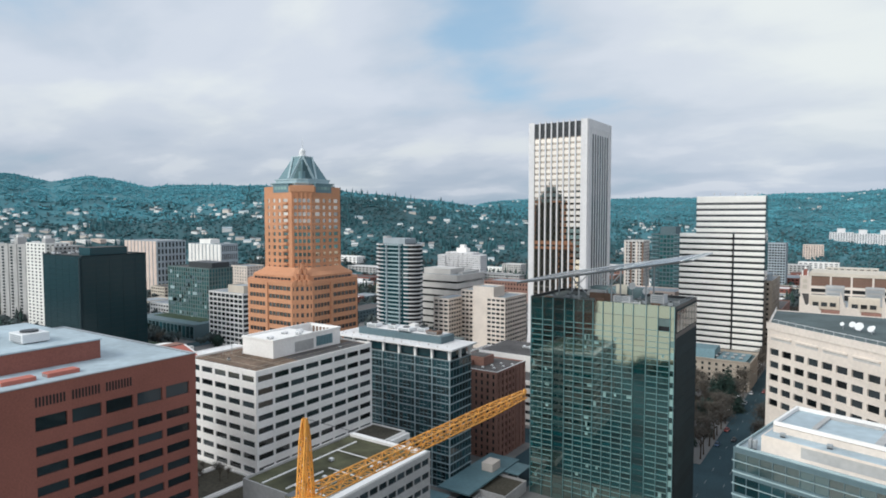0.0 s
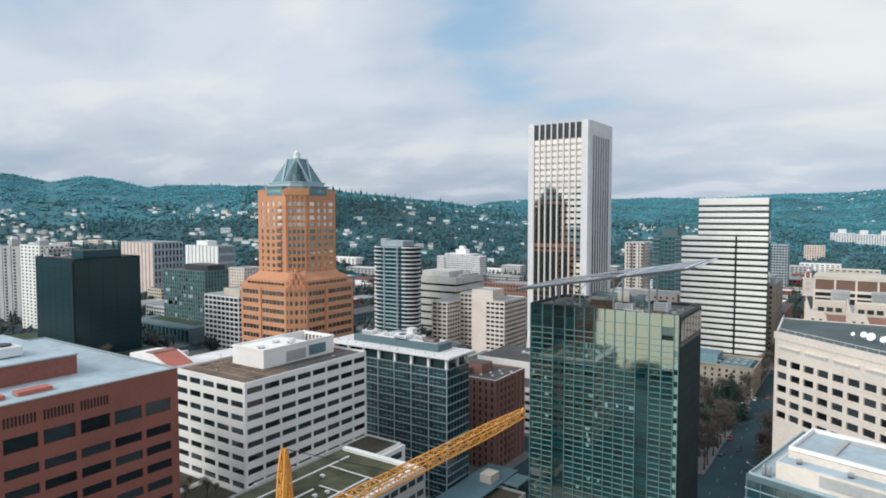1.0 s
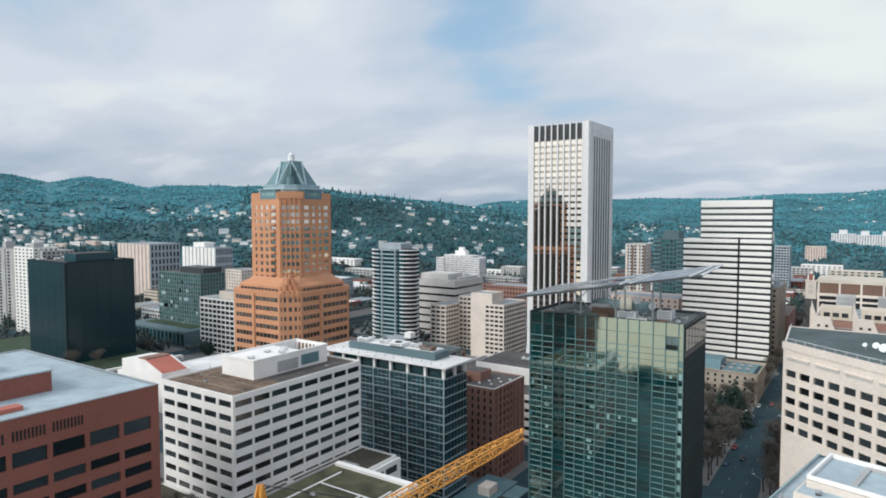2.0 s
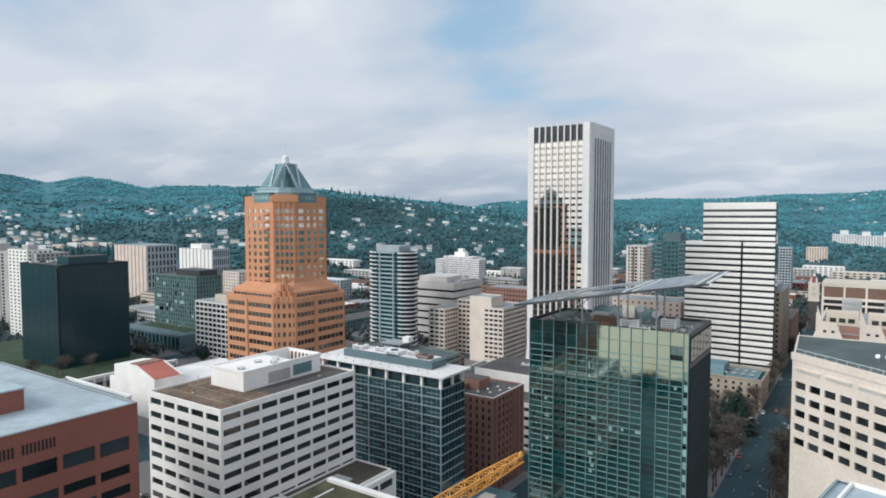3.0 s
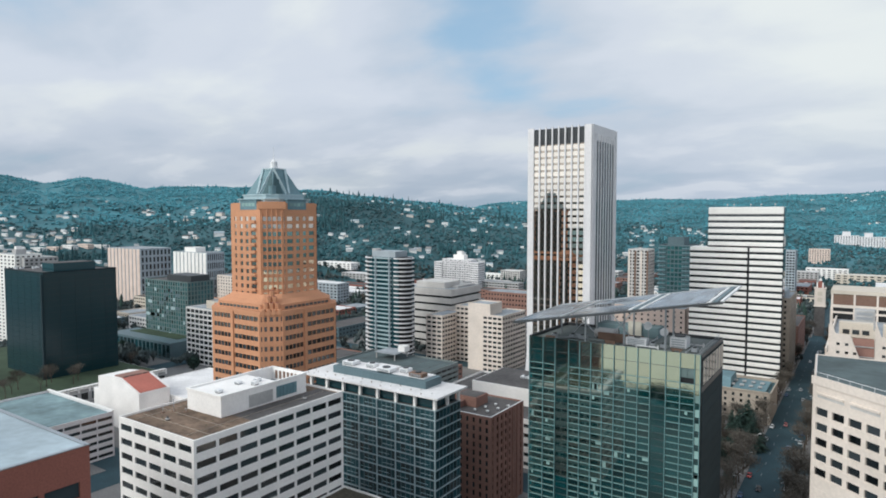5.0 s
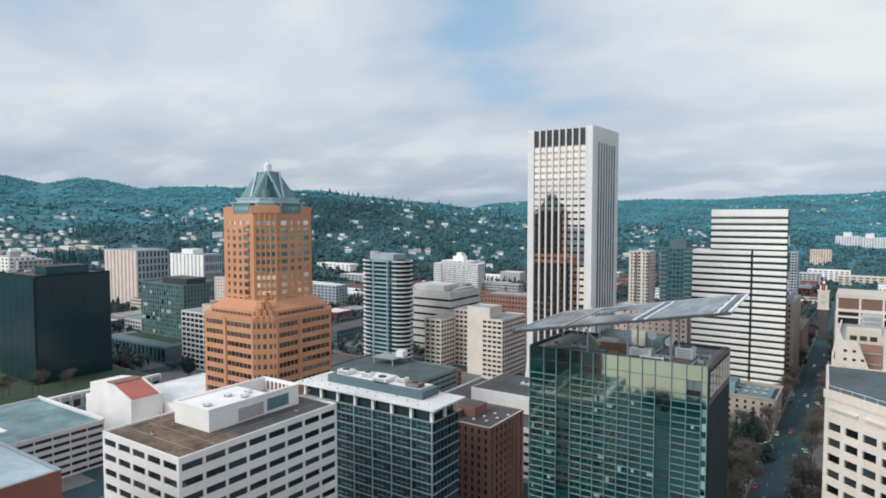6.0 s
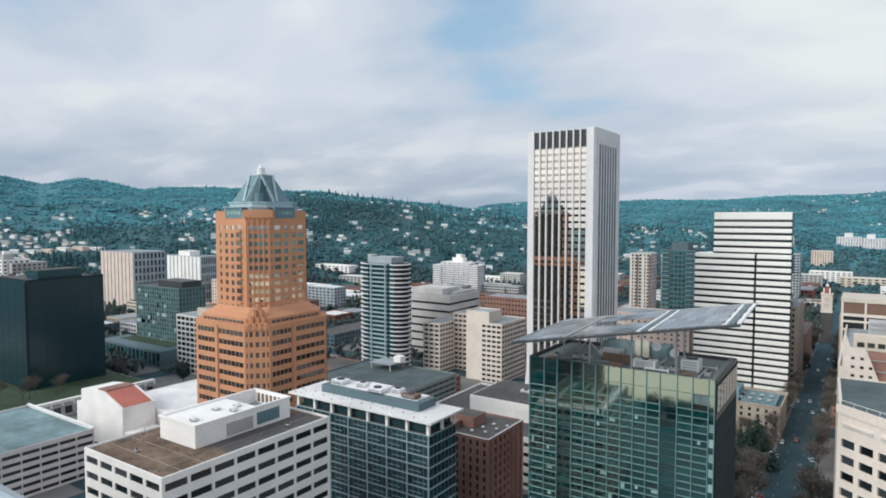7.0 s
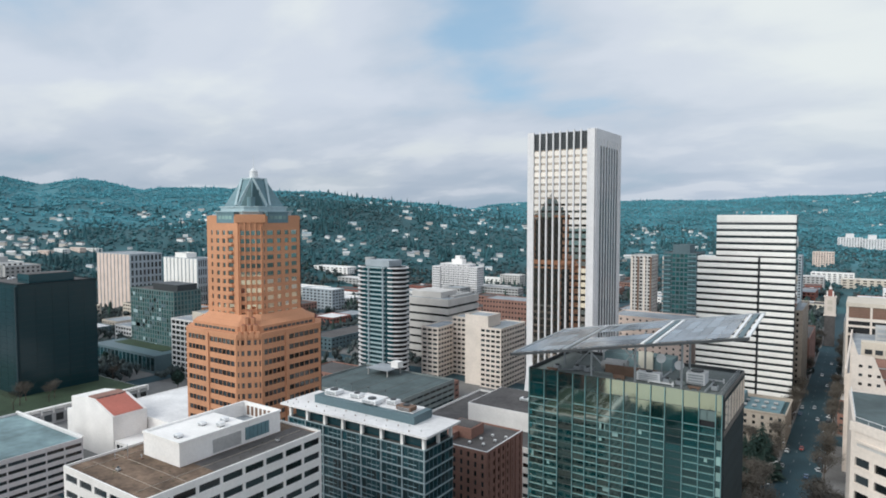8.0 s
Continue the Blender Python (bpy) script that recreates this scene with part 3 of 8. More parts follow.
def build_pavements():
    bm = bmesh.new()
    xs = [200, 120, 35] + ST_X
    for xa, xb in zip(xs[1:], xs[:-1]):
        for ya, yb in zip(ST_Y[:-1], ST_Y[1:]):
            if math.hypot((xa + xb) / 2, (ya + yb) / 2) > 850 or (yb < 180 and -115 < xa < 40):
                continue
            prism(bm, rect(xa + 8.5, xb - 8.5, ya + 8.5, yb - 8.5), 0.0, KERB)
    ob = part("pavement", bm, M["pavement"], label="raised pale concrete city pavements with kerbs", kind="structure")
    tagged(ob, category="pavement")
    bm = bmesh.new()
    y = 190
    while y < 900:
        for dx in (-3.2, 3.2):
            add_box(bm, -45 + dx - 0.08, -45 + dx + 0.08, y, y + 3, 0.004, 0.012)
        y += 14
    ob = part("lane_marking", bm, M["paint"], label="worn white lane dashes on the street", kind="structure")
    tagged(ob, category="road marking")


build_pavements()
B0 = KERB


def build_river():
    """The broad river behind the start of the flight, unseen; sun glare is put into its pale colour for the glass tower
    to mirror.
    """
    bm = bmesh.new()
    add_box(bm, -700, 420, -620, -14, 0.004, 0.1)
    ob = part("water", bm, M["water"], label="broad rippled river with sun glare put into its pale colour", kind="structure")
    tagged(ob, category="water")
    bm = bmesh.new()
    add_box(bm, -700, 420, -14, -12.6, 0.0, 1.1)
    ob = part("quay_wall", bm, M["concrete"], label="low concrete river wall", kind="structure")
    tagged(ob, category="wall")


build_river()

# ---- white office block with brown gravel roof ----


def white_office():
    foot = rect(-172.7, -141.6, 115.8, 164.8)
    b = block("office_building", "white precast office block with strip windows and brown gravel roof", foot, B0, 56.2,
              [(5, 14, 0.82, 0.46, 0.5, 3.1, 55.6), (8, 14, 0.88, 0.46, 0.5, 3.1, 55.6), None, None], M["white_paint"], M["roof_brown"], M["dark_glass"], limit=160, parapet=0.55)
    bm = bmesh.new()
    add_box(bm, -165.5, -151.0, 130.2, 149.6, 55.66, 61.0)
    bmesh.ops.bevel(bm, geom=bm.edges[:], offset=0.1, segments=1, affect="EDGES")
    p = part("penthouse", bm, M["white_paint"], b, "white plastered rooftop plant room")
    bm = bmesh.new()
    for q in ((-165.5, -165.0, 149.61, 159.8), (-151.5, -151.0, 149.61, 159.8), (-164.99, -151.51, 159.3, 159.8)):
        add_box(bm, *q, 55.66, 60.94)
    part("well_wall", bm, M["white_paint"], p)
    bm = bmesh.new()
    add_box(bm, -164.99, -151.51, 149.62, 159.29, 55.66, 57.6)
    part("well_floor", bm, M["roof_grey"], p, "sunken grey plant well")
    for i in range(7):
        bm = bmesh.new()
        add_box(bm, -163.6 + i * 1.7, -162.8 + i * 1.7, 159.1, 159.28, 58.2, 60.6)
        part("louvre", bm, M["brown_louvre"], p, "rusty louvre in the plant well")
    for a, c in (((-165.7, -150.8), (130.0, 130.6)), ((-165.7, -150.8), (159.4, 160.0)), ((-165.7, -165.1), (130.6, 159.4)), ((-151.4, -150.8), (130.6, 159.4))):
        bm = bmesh.new()
        add_box(bm, *a, *c, 60.95, 61.5)
        part("parapet", bm, M["white_paint"], p)
    bm = bmesh.new()
    add_box(bm, -150.99, -150.9, 148.5, 156.0, 56.6, 59.8)
    for i in range(6):
        add_box(bm, -150.9, -150.8, 148.5 + i * 1.25, 149.3 + i * 1.25, 56.7, 59.7)
    part("louvre", bm, M["copper"], p, "teal louvred vent")
    bm = bmesh.new()
    add_box(bm, -150.99, -150.93, 139.0, 147.2, 56.2, 59.5)
    part("wall_panel", bm, M["concrete"], p, "grey wall panel")
    for q0, q1 in [((x, 117.5), (x, 163)) for x in (-168.5, -147)] + [((-171, y), (-143, y)) for y in (121, 126.5)]:
        bm = bmesh.new()
        beam(bm, (*q0, 55.74), (*q1, 55.74), 0.09)
        part("roof_pipe", bm, M["buff_stone"], b, "thin pipe over the gravel")
    for x, y, h in ((-166.5, 126.8, 3.4), (-168.0, 124.6, 1.8), (-163.4, 128.4, 1.2)):
        t = thing("roof_mast", x, y, 55.65, "thin rusty pipe mast on a gravel roof", "mast", "masts on the white office")
        bm = bmesh.new()
        tube(bm, (x, y, 55.65), (x, y, 55.65 + h), 0.07, sides=6)
        tube(bm, (x - 0.5, y, 55.65 + h * 0.7), (x + 0.5, y, 55.65 + h * 0.7), 0.05, sides=6)
        part("pole", bm, M["steel"], t)
        bm = bmesh.new()
        add_box(bm, x - 0.4, x + 0.4, y - 0.4, y + 0.4, 55.652, 55.85)
        part("foot", bm, M["brown_louvre"], t)
    rng = random.Random(12)
    bm = bmesh.new()
    for k in range(60):
        x, y = (rng.uniform(-172, -166.5), rng.uniform(117, 162)) if k % 3 == 0 else (rng.uniform(-171, -143), rng.uniform(116.8, 129)) if k % 3 == 1 else (rng.uniform(-149.5, -142.5), rng.uniform(117, 163))
        r = rng.uniform(0.08, 0.30)
        prism(bm, [(x + r * math.cos(a), y + r * math.sin(a) * 0.8) for a in (0.2, 1.4, 2.7, 3.9, 5.2)], 55.652, 55.66 + r * 0.35)
    t = part("moss", bm, M["sedum"], b, "tufts of moss and litter on the gravel", kind="stuff")
    # a thin darker strip over the gravel beside the plant room
    bm = bmesh.new()
    add_box(bm, -150.7, -142.3, 133.5, 164.1, 55.651, 55.664)
    part("felt_strip", bm, M["roof_dark"], b, "darker strip of roof beside the plant room")
    for x, y, h in ((-155.5, 133.0, 0.9), (-158.5, 141.5, 0.8), (-154.0, 143.5, 1.1), (-156.5, 146.5, 1.0)):
        roof_unit("roof_fan_unit", x, y, 61.01, 1.8, 1.6, h, M["white_metal"], "small white fan cabinet on a white plant room", group="fans on the plant room", fan=False)
    for x, y in ((-170, 138), (-161, 121.5), (-145.5, 154)):
        roof_unit("roof_vent_box", x, y, 55.65, 1.0, 0.8, 0.7, M["concrete"], "small grey vent on a brown gravel roof", group="vents on the white office")


white_office()


def blue_office():
    x0, x1, y0, y1, zt = -178.0, -123.5, 187.5, 201.5, 47.6
    foot = rect(x0, x1, y0, y1)
    b = block("office_building", "blue-grey glass office block with a white overhanging roof slab", foot, B0, zt,
              [(28, 15, 0.90, 0.80), (7, 15, 0.90, 0.80), None, None], M["slate_metal"], M["roof_dark"], M["blue_glass"], limit=190, thick=0.14, parapet=0.2)
    bm = bmesh.new()
    prism(bm, rect(-180.0, -121.5, 185.5, 203.0), 51.5, 52.1)
    part("roof_slab", bm, M["roof_white"], b, "white overhanging roof slab")
    bm = bmesh.new()
    add_box(bm, x0 + 1.5, x1 - 1.5, y0 + 1.5, y1 - 0.5, zt, 51.5)
    part("top_storey", bm, M["blue_glass"], b, "recessed glazed top storey")
    for i in range(8):
        bm = bmesh.new()
        x = x0 + 0.5 + i * (x1 - x0 - 1.0) / 7
        add_box(bm, x - 0.45, x + 0.45, y0 - 0.1, y0 + 0.8, zt, 51.5)
        part("column", bm, M["white_paint"], b)
    for i in range(1, 3):
        bm = bmesh.new()
        y = y0 + 0.5 + i * (y1 - y0 - 1.0) / 2
        add_box(bm, x1 - 0.7, x1 + 0.1, y - 0.45, y + 0.45, zt, 51.5)
        part("column", bm, M["white_paint"], b)
    # white storey bars standing off the glass
    for k in range(16):
        bm = bmesh.new()
        z = B0 + k * (zt - B0) / 15
        add_box(bm, x0, x1 + 0.4, y0 - 0.46, y0 - 0.2, z - 0.10, z + 0.10)
        part("storey_bar", bm, M["pale_bar"], b, "pale storey bar")
        bm = bmesh.new()
        add_box(bm, x1 + 0.2, x1 + 0.46, y0 - 0.2, y1, z - 0.10, z + 0.10)
        part("storey_bar", bm, M["pale_bar"], b, "pale storey bar")
    # narrow sill rails, shifted from storey to storey
    for k in range(15):
        z = B0 + (k + 0.42) * (zt - B0) / 15
        for i in range(7):
            bm = bmesh.new()
            a = x0 + (i + (0.06 if k % 2 else 0.30)) * (x1 - x0) / 7
            add_box(bm, a, a + 4.6, y0 - 0.30, y0 - 0.16, z - 0.05, z + 0.05)
            part("sill_rail", bm, M["pale_teal"], b)
    for i in range(8):
        bm = bmesh.new()
        x = x0 + i * (x1 - x0) / 7
        add_box(bm, x - 0.14, x + 0.14, y0 - 0.55, y0 - 0.15, B0, zt)
        part("fin", bm, M["pale_bar"], b)
    bm = bmesh.new()
    add_box(bm, -171.0, -130.5, 192.0, 201.0, 52.1, 54.6)
    p = part("plant_screen", bm, M["slate_metal"], b, "blue-grey screen round the roof plant")
    bm = bmesh.new()
    add_box(bm, -168.5, -132.5, 194.0, 200.8, 54.603, 54.8)
    part("screen_top", bm, M["roof_white"], p)
    bm = bmesh.new()
    add_box(bm, -156, -147, 197.5, 200.6, 54.803, 55.7)
    part("raised_roof", bm, M["roof_white"], p)
    for k in range(22):
        bm = bmesh.new()
        xa = -178 + (k % 20) * 2.75
        ya = (186.8, 188.9, 190.6)[k % 3]
        tube(bm, (xa, ya, 52.1), (xa, ya, 52.5), 0.16, sides=6)
        part("roof_anchor", bm, (M["brown_louvre"], M["concrete"])[k % 2], b)
    for i, (x, y, w, d) in enumerate(((-166, 196, 5, 4), (-157, 197, 4, 3), (-149, 195, 6, 4), (-143, 198, 3.5, 3), (-136, 195.5, 5.5, 3.2))):
        roof_unit("roof_fan_unit", x, y, 54.8, w, d, 1.4, M["brown_louvre"] if i == 4 else M["white_metal"], "boxed ventilation unit on a white roof", group="roof units on the blue office")


blue_office()


def red_office():
    x1, y1, zt = -119.2, 80.6, 70.5
    foot = rect(-175.0, x1, 44.0, y1)
    b = thing("office_building", -147, 62, B0, "red brick office block with dark strip windows and pale roof", "building")
    bm = bmesh.new()
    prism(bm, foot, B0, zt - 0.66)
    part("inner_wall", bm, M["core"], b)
    bm = bmesh.new()
    prism(bm, foot, zt - 0.655, zt - 0.06)
    part("roof", bm, M["roof_pale"], b)
    wb, rest = bmesh.new(), bmesh.new()
    rows = [(62.3, 64.9)] + [(57.9 - 3.62 * k, 59.7 - 3.62 * k) for k in range(15)]
    side = faces_of(foot)[1]
    cols = [(76.8 - 44.0 - 6.13 * k, 5.35) for k in range(5)]
    column_wall(b, wb, side, B0, zt, rows, cols, M["dark_glass"], thick=0.5, rest=rest, limit=170)
    # unseen end wall: windows oversized so that its mirror image stays dark
    column_wall(b, wb, faces_of(foot)[2], B0, zt, [(a - 0.9, c + 0.5) for a, c in rows], [(4.0 + 6.13 * k, 5.7) for k in range(9)], M["dark_glass"], thick=0.5, rest=rest, limit=0)
    for o, u, n, ln in [faces_of(foot)[i] for i in (0, 3)]:
        obox(wb, o, u, n, -0.5, ln, 0, 0.5, B0, zt)
    part("wall", wb, M["red_brick"], b)
    part("window_rest", rest, M["dark_glass"], b, kind="stuff")
    bm = bmesh.new()
    for o, u, n, ln in faces_of(foot):
        obox(bm, o, u, n, -0.6, ln, -0.15, 0.6, zt + 0.003, zt + 0.14)
    part("coping", bm, M["steel"], b, "thin metal coping")
    # slotted vents under the eaves: proud bars, the slots' darkness put in their colour
    for j in range(1, 4):
        for i in range(9):
            bm = bmesh.new()
            ya = 61.95 + 6.13 * (1 - j) + i * 0.58
            add_box(bm, x1 + 0.5, x1 + 0.55, ya, ya + 0.3, 66.7, 68.4)
            part("louvre", bm, M["core"], b, "near-black bar for a vent slot's shade")
    bm = bmesh.new()
    add_box(bm, -165, -131.5, 46, 67.7, 70.1, 74.2)
    p = part("penthouse", bm, M["red_brick"], b, "red brick plant storey")
    bm = bmesh.new()
    add_box(bm, -165.2, -131.3, 45.8, 67.9, 74.203, 74.5)
    part("coping", bm, M["roof_pale"], p)
    for y in (49, 56.5):
        roof_unit("roof_skylight", -124.0, y, 70.1, 2.4, 5.6, 1.1, M["tile_red"], "low reddish roof box beside the plant storey", fan=False, group="roof boxes on the brick office")
    for x, y in ((-152, 52), (-140, 58)):
        roof_unit("roof_fan_unit", x, y, 74.5, 6, 5, 2.0, M["white_metal"], "white ventilation box on a brick plant storey", group="roof units on the brick office")


red_office()


def federal_tower():
    x0, x1, y0, y1, zt = -98.9, -49.5, 203.0, 231.4, 71.4
    foot = rect(x0, x1, y0, y1)
    b = thing("office_tower", (x0 + x1) / 2, (y0 + y1) / 2, B0, "green glass office tower with sunshade bars and a tilted rooftop canopy", "building")
    bm = bmesh.new()
    prism(bm, foot, B0, zt - 1.2)
    part("inner_wall", bm, M["core"], b)
    bm = bmesh.new()
    prism(bm, foot, zt - 1.195, zt - 0.95)
    part("roof", bm, M["deck_concrete"], b)
    # front of mirror glass: fields between slender posts, with two strips left bare of sunshades
    posts = [x0, -94.4, -90.5, -86.2, -82.8, -79.4, -76.0, -72.6, -69.3, -65.9, -62.5, -58.3, -54.6, -50.9, x1]
    levels = [zt, 67.4, 63.4] + [63.4 - 1.86 * k for k in range(1, 35)]
    bars, rest = bmesh.new(), bmesh.new()
    made, tilt, TURN = 0, random.Random(2), radians(2.4)
    for zb, za in zip(levels[:-1], levels[1:]):
        za = max(za, B0)
        for i, (a, c) in enumerate(zip(posts[:-1], posts[1:])):
            if i == 12 and za > 63 and zb < 68:
                continue
            w, h = c - a - 0.16, zb - za - 0.10
            if made < 240:
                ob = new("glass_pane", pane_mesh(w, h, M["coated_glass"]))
                # each pane is turned to put the mirrored river where the camera sees it, and hangs slightly out of true
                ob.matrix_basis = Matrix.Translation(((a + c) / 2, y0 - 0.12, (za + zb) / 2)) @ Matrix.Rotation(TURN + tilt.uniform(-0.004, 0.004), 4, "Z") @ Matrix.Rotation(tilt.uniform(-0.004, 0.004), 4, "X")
                attach(ob, b)
                made += 1
            else:
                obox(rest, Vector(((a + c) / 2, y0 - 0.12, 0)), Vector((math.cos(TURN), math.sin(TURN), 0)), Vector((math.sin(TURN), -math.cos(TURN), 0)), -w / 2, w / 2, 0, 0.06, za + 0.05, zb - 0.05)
        add_box(bars, x0, x1, y0 - 0.25, y0 - 0.005, za - 0.05, za + 0.05)
    for x in posts:
        add_box(bars, x - 0.08, x + 0.08, y0 - 0.28, y0 - 0.006, B0, zt)
    part("mullion", bars, M["dark_steel"], b)
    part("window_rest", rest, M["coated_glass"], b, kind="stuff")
    for a, c in ((-54.5, -52.9), (-52.8, -51.0)):
        bm = bmesh.new()
        add_box(bm, a, c, y0 - 0.26, y0 - 0.02, 64.9, 67.3)
        part("louvre_panel", bm, M["grey_green"], b, "matt grey-green louvre panel")
    rng = random.Random(15)
    for k in range(34):
        i = rng.choice((0, 1, 4, 5, 5, 6, 6, 7, 8, 9, 12, 13))
        z = 63.4 - 1.86 * rng.randrange(3, 33)
        a, c = posts[i], posts[i + 1]
        m = a + rng.uniform(0.1, 0.5) * (c - a)
        bm = bmesh.new()
        add_box(bm, m, min(m + rng.choice((0.7, 1.0, 1.6)), c - 0.15), y0 - 0.30, y0 - 0.26, z + rng.choice((0.15, 0.8)), z + 1.7)
        part("drawn_blind", bm, M["blind"], b, "pale drawn blind behind the glass")
    wb = bmesh.new()
    for side in faces_of(foot)[1:]:
        o, u, n, ln = side
        obox(wb, o, u, n, 0, ln, 0, 0.3, B0, zt)
    part("wall", wb, M["dark_steel"], b)
    # flank of dark panels under a glazed head
    for k in range(18):
        bm = bmesh.new()
        add_box(bm, x1 + 0.3, x1 + 0.4, y0 + 0.3, y1 - 0.3, B0 + k * 3.4 + 0.05, B0 + k * 3.4 + 3.35)
        part("side_panel", bm, M["dark_panel"], b, "dark metal flank panel")
    for i in range(7):
        bm = bmesh.new()
        add_box(bm, x1 + 0.3, x1 + 0.42, y0 + 0.4 + i * 4.0, y0 + 4.2 + i * 4.0, zt - 8.5, zt - 1)
        part("head_panel", bm, M["dark_panel"], b, "dark panel at the top of the flank")
        bm = bmesh.new()
        add_box(bm, x1 + 0.42, x1 + 0.47, y0 + 0.6 + i * 4.0, y0 + 4.0 + i * 4.0, zt - 8.2, zt - 1.6)
        part("head_window", bm, M["blue_glass"], b, "blue-grey pane high on the flank")
    # sunshade shelves across each field, one length between each pair of posts
    for f0, f1 in ((0, 2), (3, 10), (11, 13)):
        for k in range(33):
            bm = bmesh.new()
            z = 63.4 - k * 1.86
            add_box(bm, posts[f0] + 0.12, posts[f1] - 0.12, y0 - 0.55, y0 - 0.16, z - 0.055, z + 0.045)
            part("sunshade", bm, M["shade_metal"], b)
    for i, x in enumerate(posts):
        bm = bmesh.new()
        add_box(bm, x - 0.09, x + 0.09, y0 - 0.68, y0 - 0.56, B0, zt)
        part("reed", bm, M["shade_metal"], b, "slender vertical steel reed")
    for i in range(16):
        bm = bmesh.new()
        add_box(bm, -50.7, x1 - 0.1, y0 - 0.32, y0 - 0.16, 2.6 + i * 3.72, 4.6 + i * 3.72)
        part("corner_pane", bm, M["blind"], b, "pale corner pane")
        bm = bmesh.new()
        add_box(bm, x0 + 0.1, x0 + 0.8, y0 - 0.32, y0 - 0.16, 2.6 + i * 3.72, 4.2 + i * 3.72)
        part("corner_pane", bm, M["teal_glass"], b)
    # canopy: one tilted plane, in four solar fields with gaps
    A, B, C, D = Vector((-99.0, 191.5, 76.9)), Vector((-43.3, 196.0, 86.4)), Vector((-45.0, 235.0, 86.6)), Vector((-102.0, 234.0, 76.6))

    def on(s, t):
        return (A * (1 - s) + B * s) * (1 - t) + (D * (1 - s) + C * s) * t

    def sheet(s0, s1, t0, t1, h, dz=0.0):
        bmx = bmesh.new()
        q = [on(s0, t0), on(s1, t0), on(s1, t1), on(s0, t1)]
        lo = [bmx.verts.new(p + Vector((0, 0, dz))) for p in q]
        hi = [bmx.verts.new(p + Vector((0, 0, dz + h))) for p in q]
        bmx.faces.new(lo[::-1])
        bmx.faces.new(hi)
        for i in range(4):
            j = (i + 1) % 4
            bmx.faces.new((lo[i], lo[j], hi[j], hi[i]))
        return bmx

    c = part("canopy_frame", sheet(0, 1, 0, 0.022, 0.6, -0.3), M["dark_steel"], b, "steel edge beam of the canopy")
    part("edge_beam", sheet(0, 1, 0.96, 1, 0.5), M["steel"], c)
    part("edge_beam", sheet(0, 0.012, 0.04, 0.96, 0.5), M["steel"], c)
    part("edge_beam", sheet(0.935, 0.948, 0.04, 0.96, 0.45), M["white_metal"], c)
    part("edge_beam", sheet(0.955, 0.975, 0.04, 0.96, 0.40), M["slate_metal"], c)
    part("edge_beam", sheet(0.985, 1, 0.04, 0.96, 0.45), M["white_metal"], c)
    part("walkway", sheet(0.24, 0.262, 0.04, 0.96, 0.45), M["steel"], c)
    part("walkway", sheet(0.583, 0.597, 0.04, 0.96, 0.45), M["white_metal"], c)
    part("walkway", sheet(0.605, 0.625, 0.04, 0.96, 0.40), M["slate_metal"], c)
    part("walkway", sheet(0.633, 0.647, 0.04, 0.96, 0.45), M["white_metal"], c)
    for s0, s1, t0, t1 in ((0.014, 0.232, 0.045, 0.955), (0.273, 0.577, 0.045, 0.42), (0.273, 0.577, 0.66, 0.955), (0.653, 0.927, 0.045, 0.955)):
        ns = max(2, int((s1 - s0) / 0.045))
        nt = max(2, int((t1 - t0) / 0.13))
        for i in range(ns):
            for j in range(nt):
                ds, dt = (s1 - s0) / ns, (t1 - t0) / nt
                part("solar_panel", sheet(s0 + i * ds + 0.001, s0 + (i + 1) * ds - 0.001, t0 + j * dt + 0.002, t0 + (j + 1) * dt - 0.002, 0.12, 0.22), M["solar"], c)
    for s in (0.12, 0.32, 0.52, 0.72, 0.92):
        for t in (0.28, 0.55, 0.9):
            q = on(s, t)
            if y0 + 1 < q.y < y1 - 1 and x0 + 1 < q.x < x1 - 1:
                bm = bmesh.new()
                tube(bm, (q.x, q.y, zt - 0.95), q, 0.28)
                part("canopy_post", bm, M["steel"], b)
    bm = bmesh.new()
    for xa, xb in ((-91, -82), (-79, -71)):
        beam(bm, (xa, 216, zt - 0.9), (xb, 216, 80), 0.3)
        beam(bm, (xb, 216, zt - 0.9), (xa, 216, 79), 0.3)
    part("cross_brace", bm, M["steel"], b, "steel cross bracing under the canopy")
    zr = zt - 0.95
    roof_unit("roof_fan_unit", -57.5, 214, zr, 4.5, 4.5, 3.2, M["white_metal"], "white ventilation cabinet under the tilted canopy")
    roof_unit("roof_chiller", -68.4, 210.0, zr, 6, 2.6, 2.4, M["white_metal"], "grey chiller cabinet at the roof edge")
    for x, y, h in ((-66.4, 214, 4.9), (-62.5, 217, 3.0)):
        t = thing("satellite_dish", x, y, zr, "white satellite dish on the tower roof", "satellite dish", "dishes on the tower roof")
        bm = bmesh.new()
        tube(bm, (x, y, zr), (x, y, zr + h), 0.15)
        part("mast", bm, M["steel"], t)
        bm = bmesh.new()
        tube(bm, (x, y - 0.2, zr + h + 0.4), (x, y - 0.7, zr + h + 0.6), 0.4, 1.25, 14)
        part("dish", bm, M["white_metal"], t)
    bm = bmesh.new()
    add_box(bm, -85, -66, 223.2, 229.5, zr, zr + 3.2)
    part("plant_room", bm, M["deck_teal"], b, "low grey plant room")
    bm = bmesh.new()
    add_box(bm, -80.5, -66.8, 211.0, 211.5, zr, zr + 2.6)
    part("plant_screen", bm, M["brown_louvre"], b, "drab screen before the roof plant")
    # added panel, standing in for the pale hall that shows through the bracing
    bm = bmesh.new()
    add_box(bm, -75, -71, 222.4, 222.9, zr, 75.2)
    part("brace_wall", bm, M["cream_panel"], b, "cream panel standing in for the hall beyond the bracing")
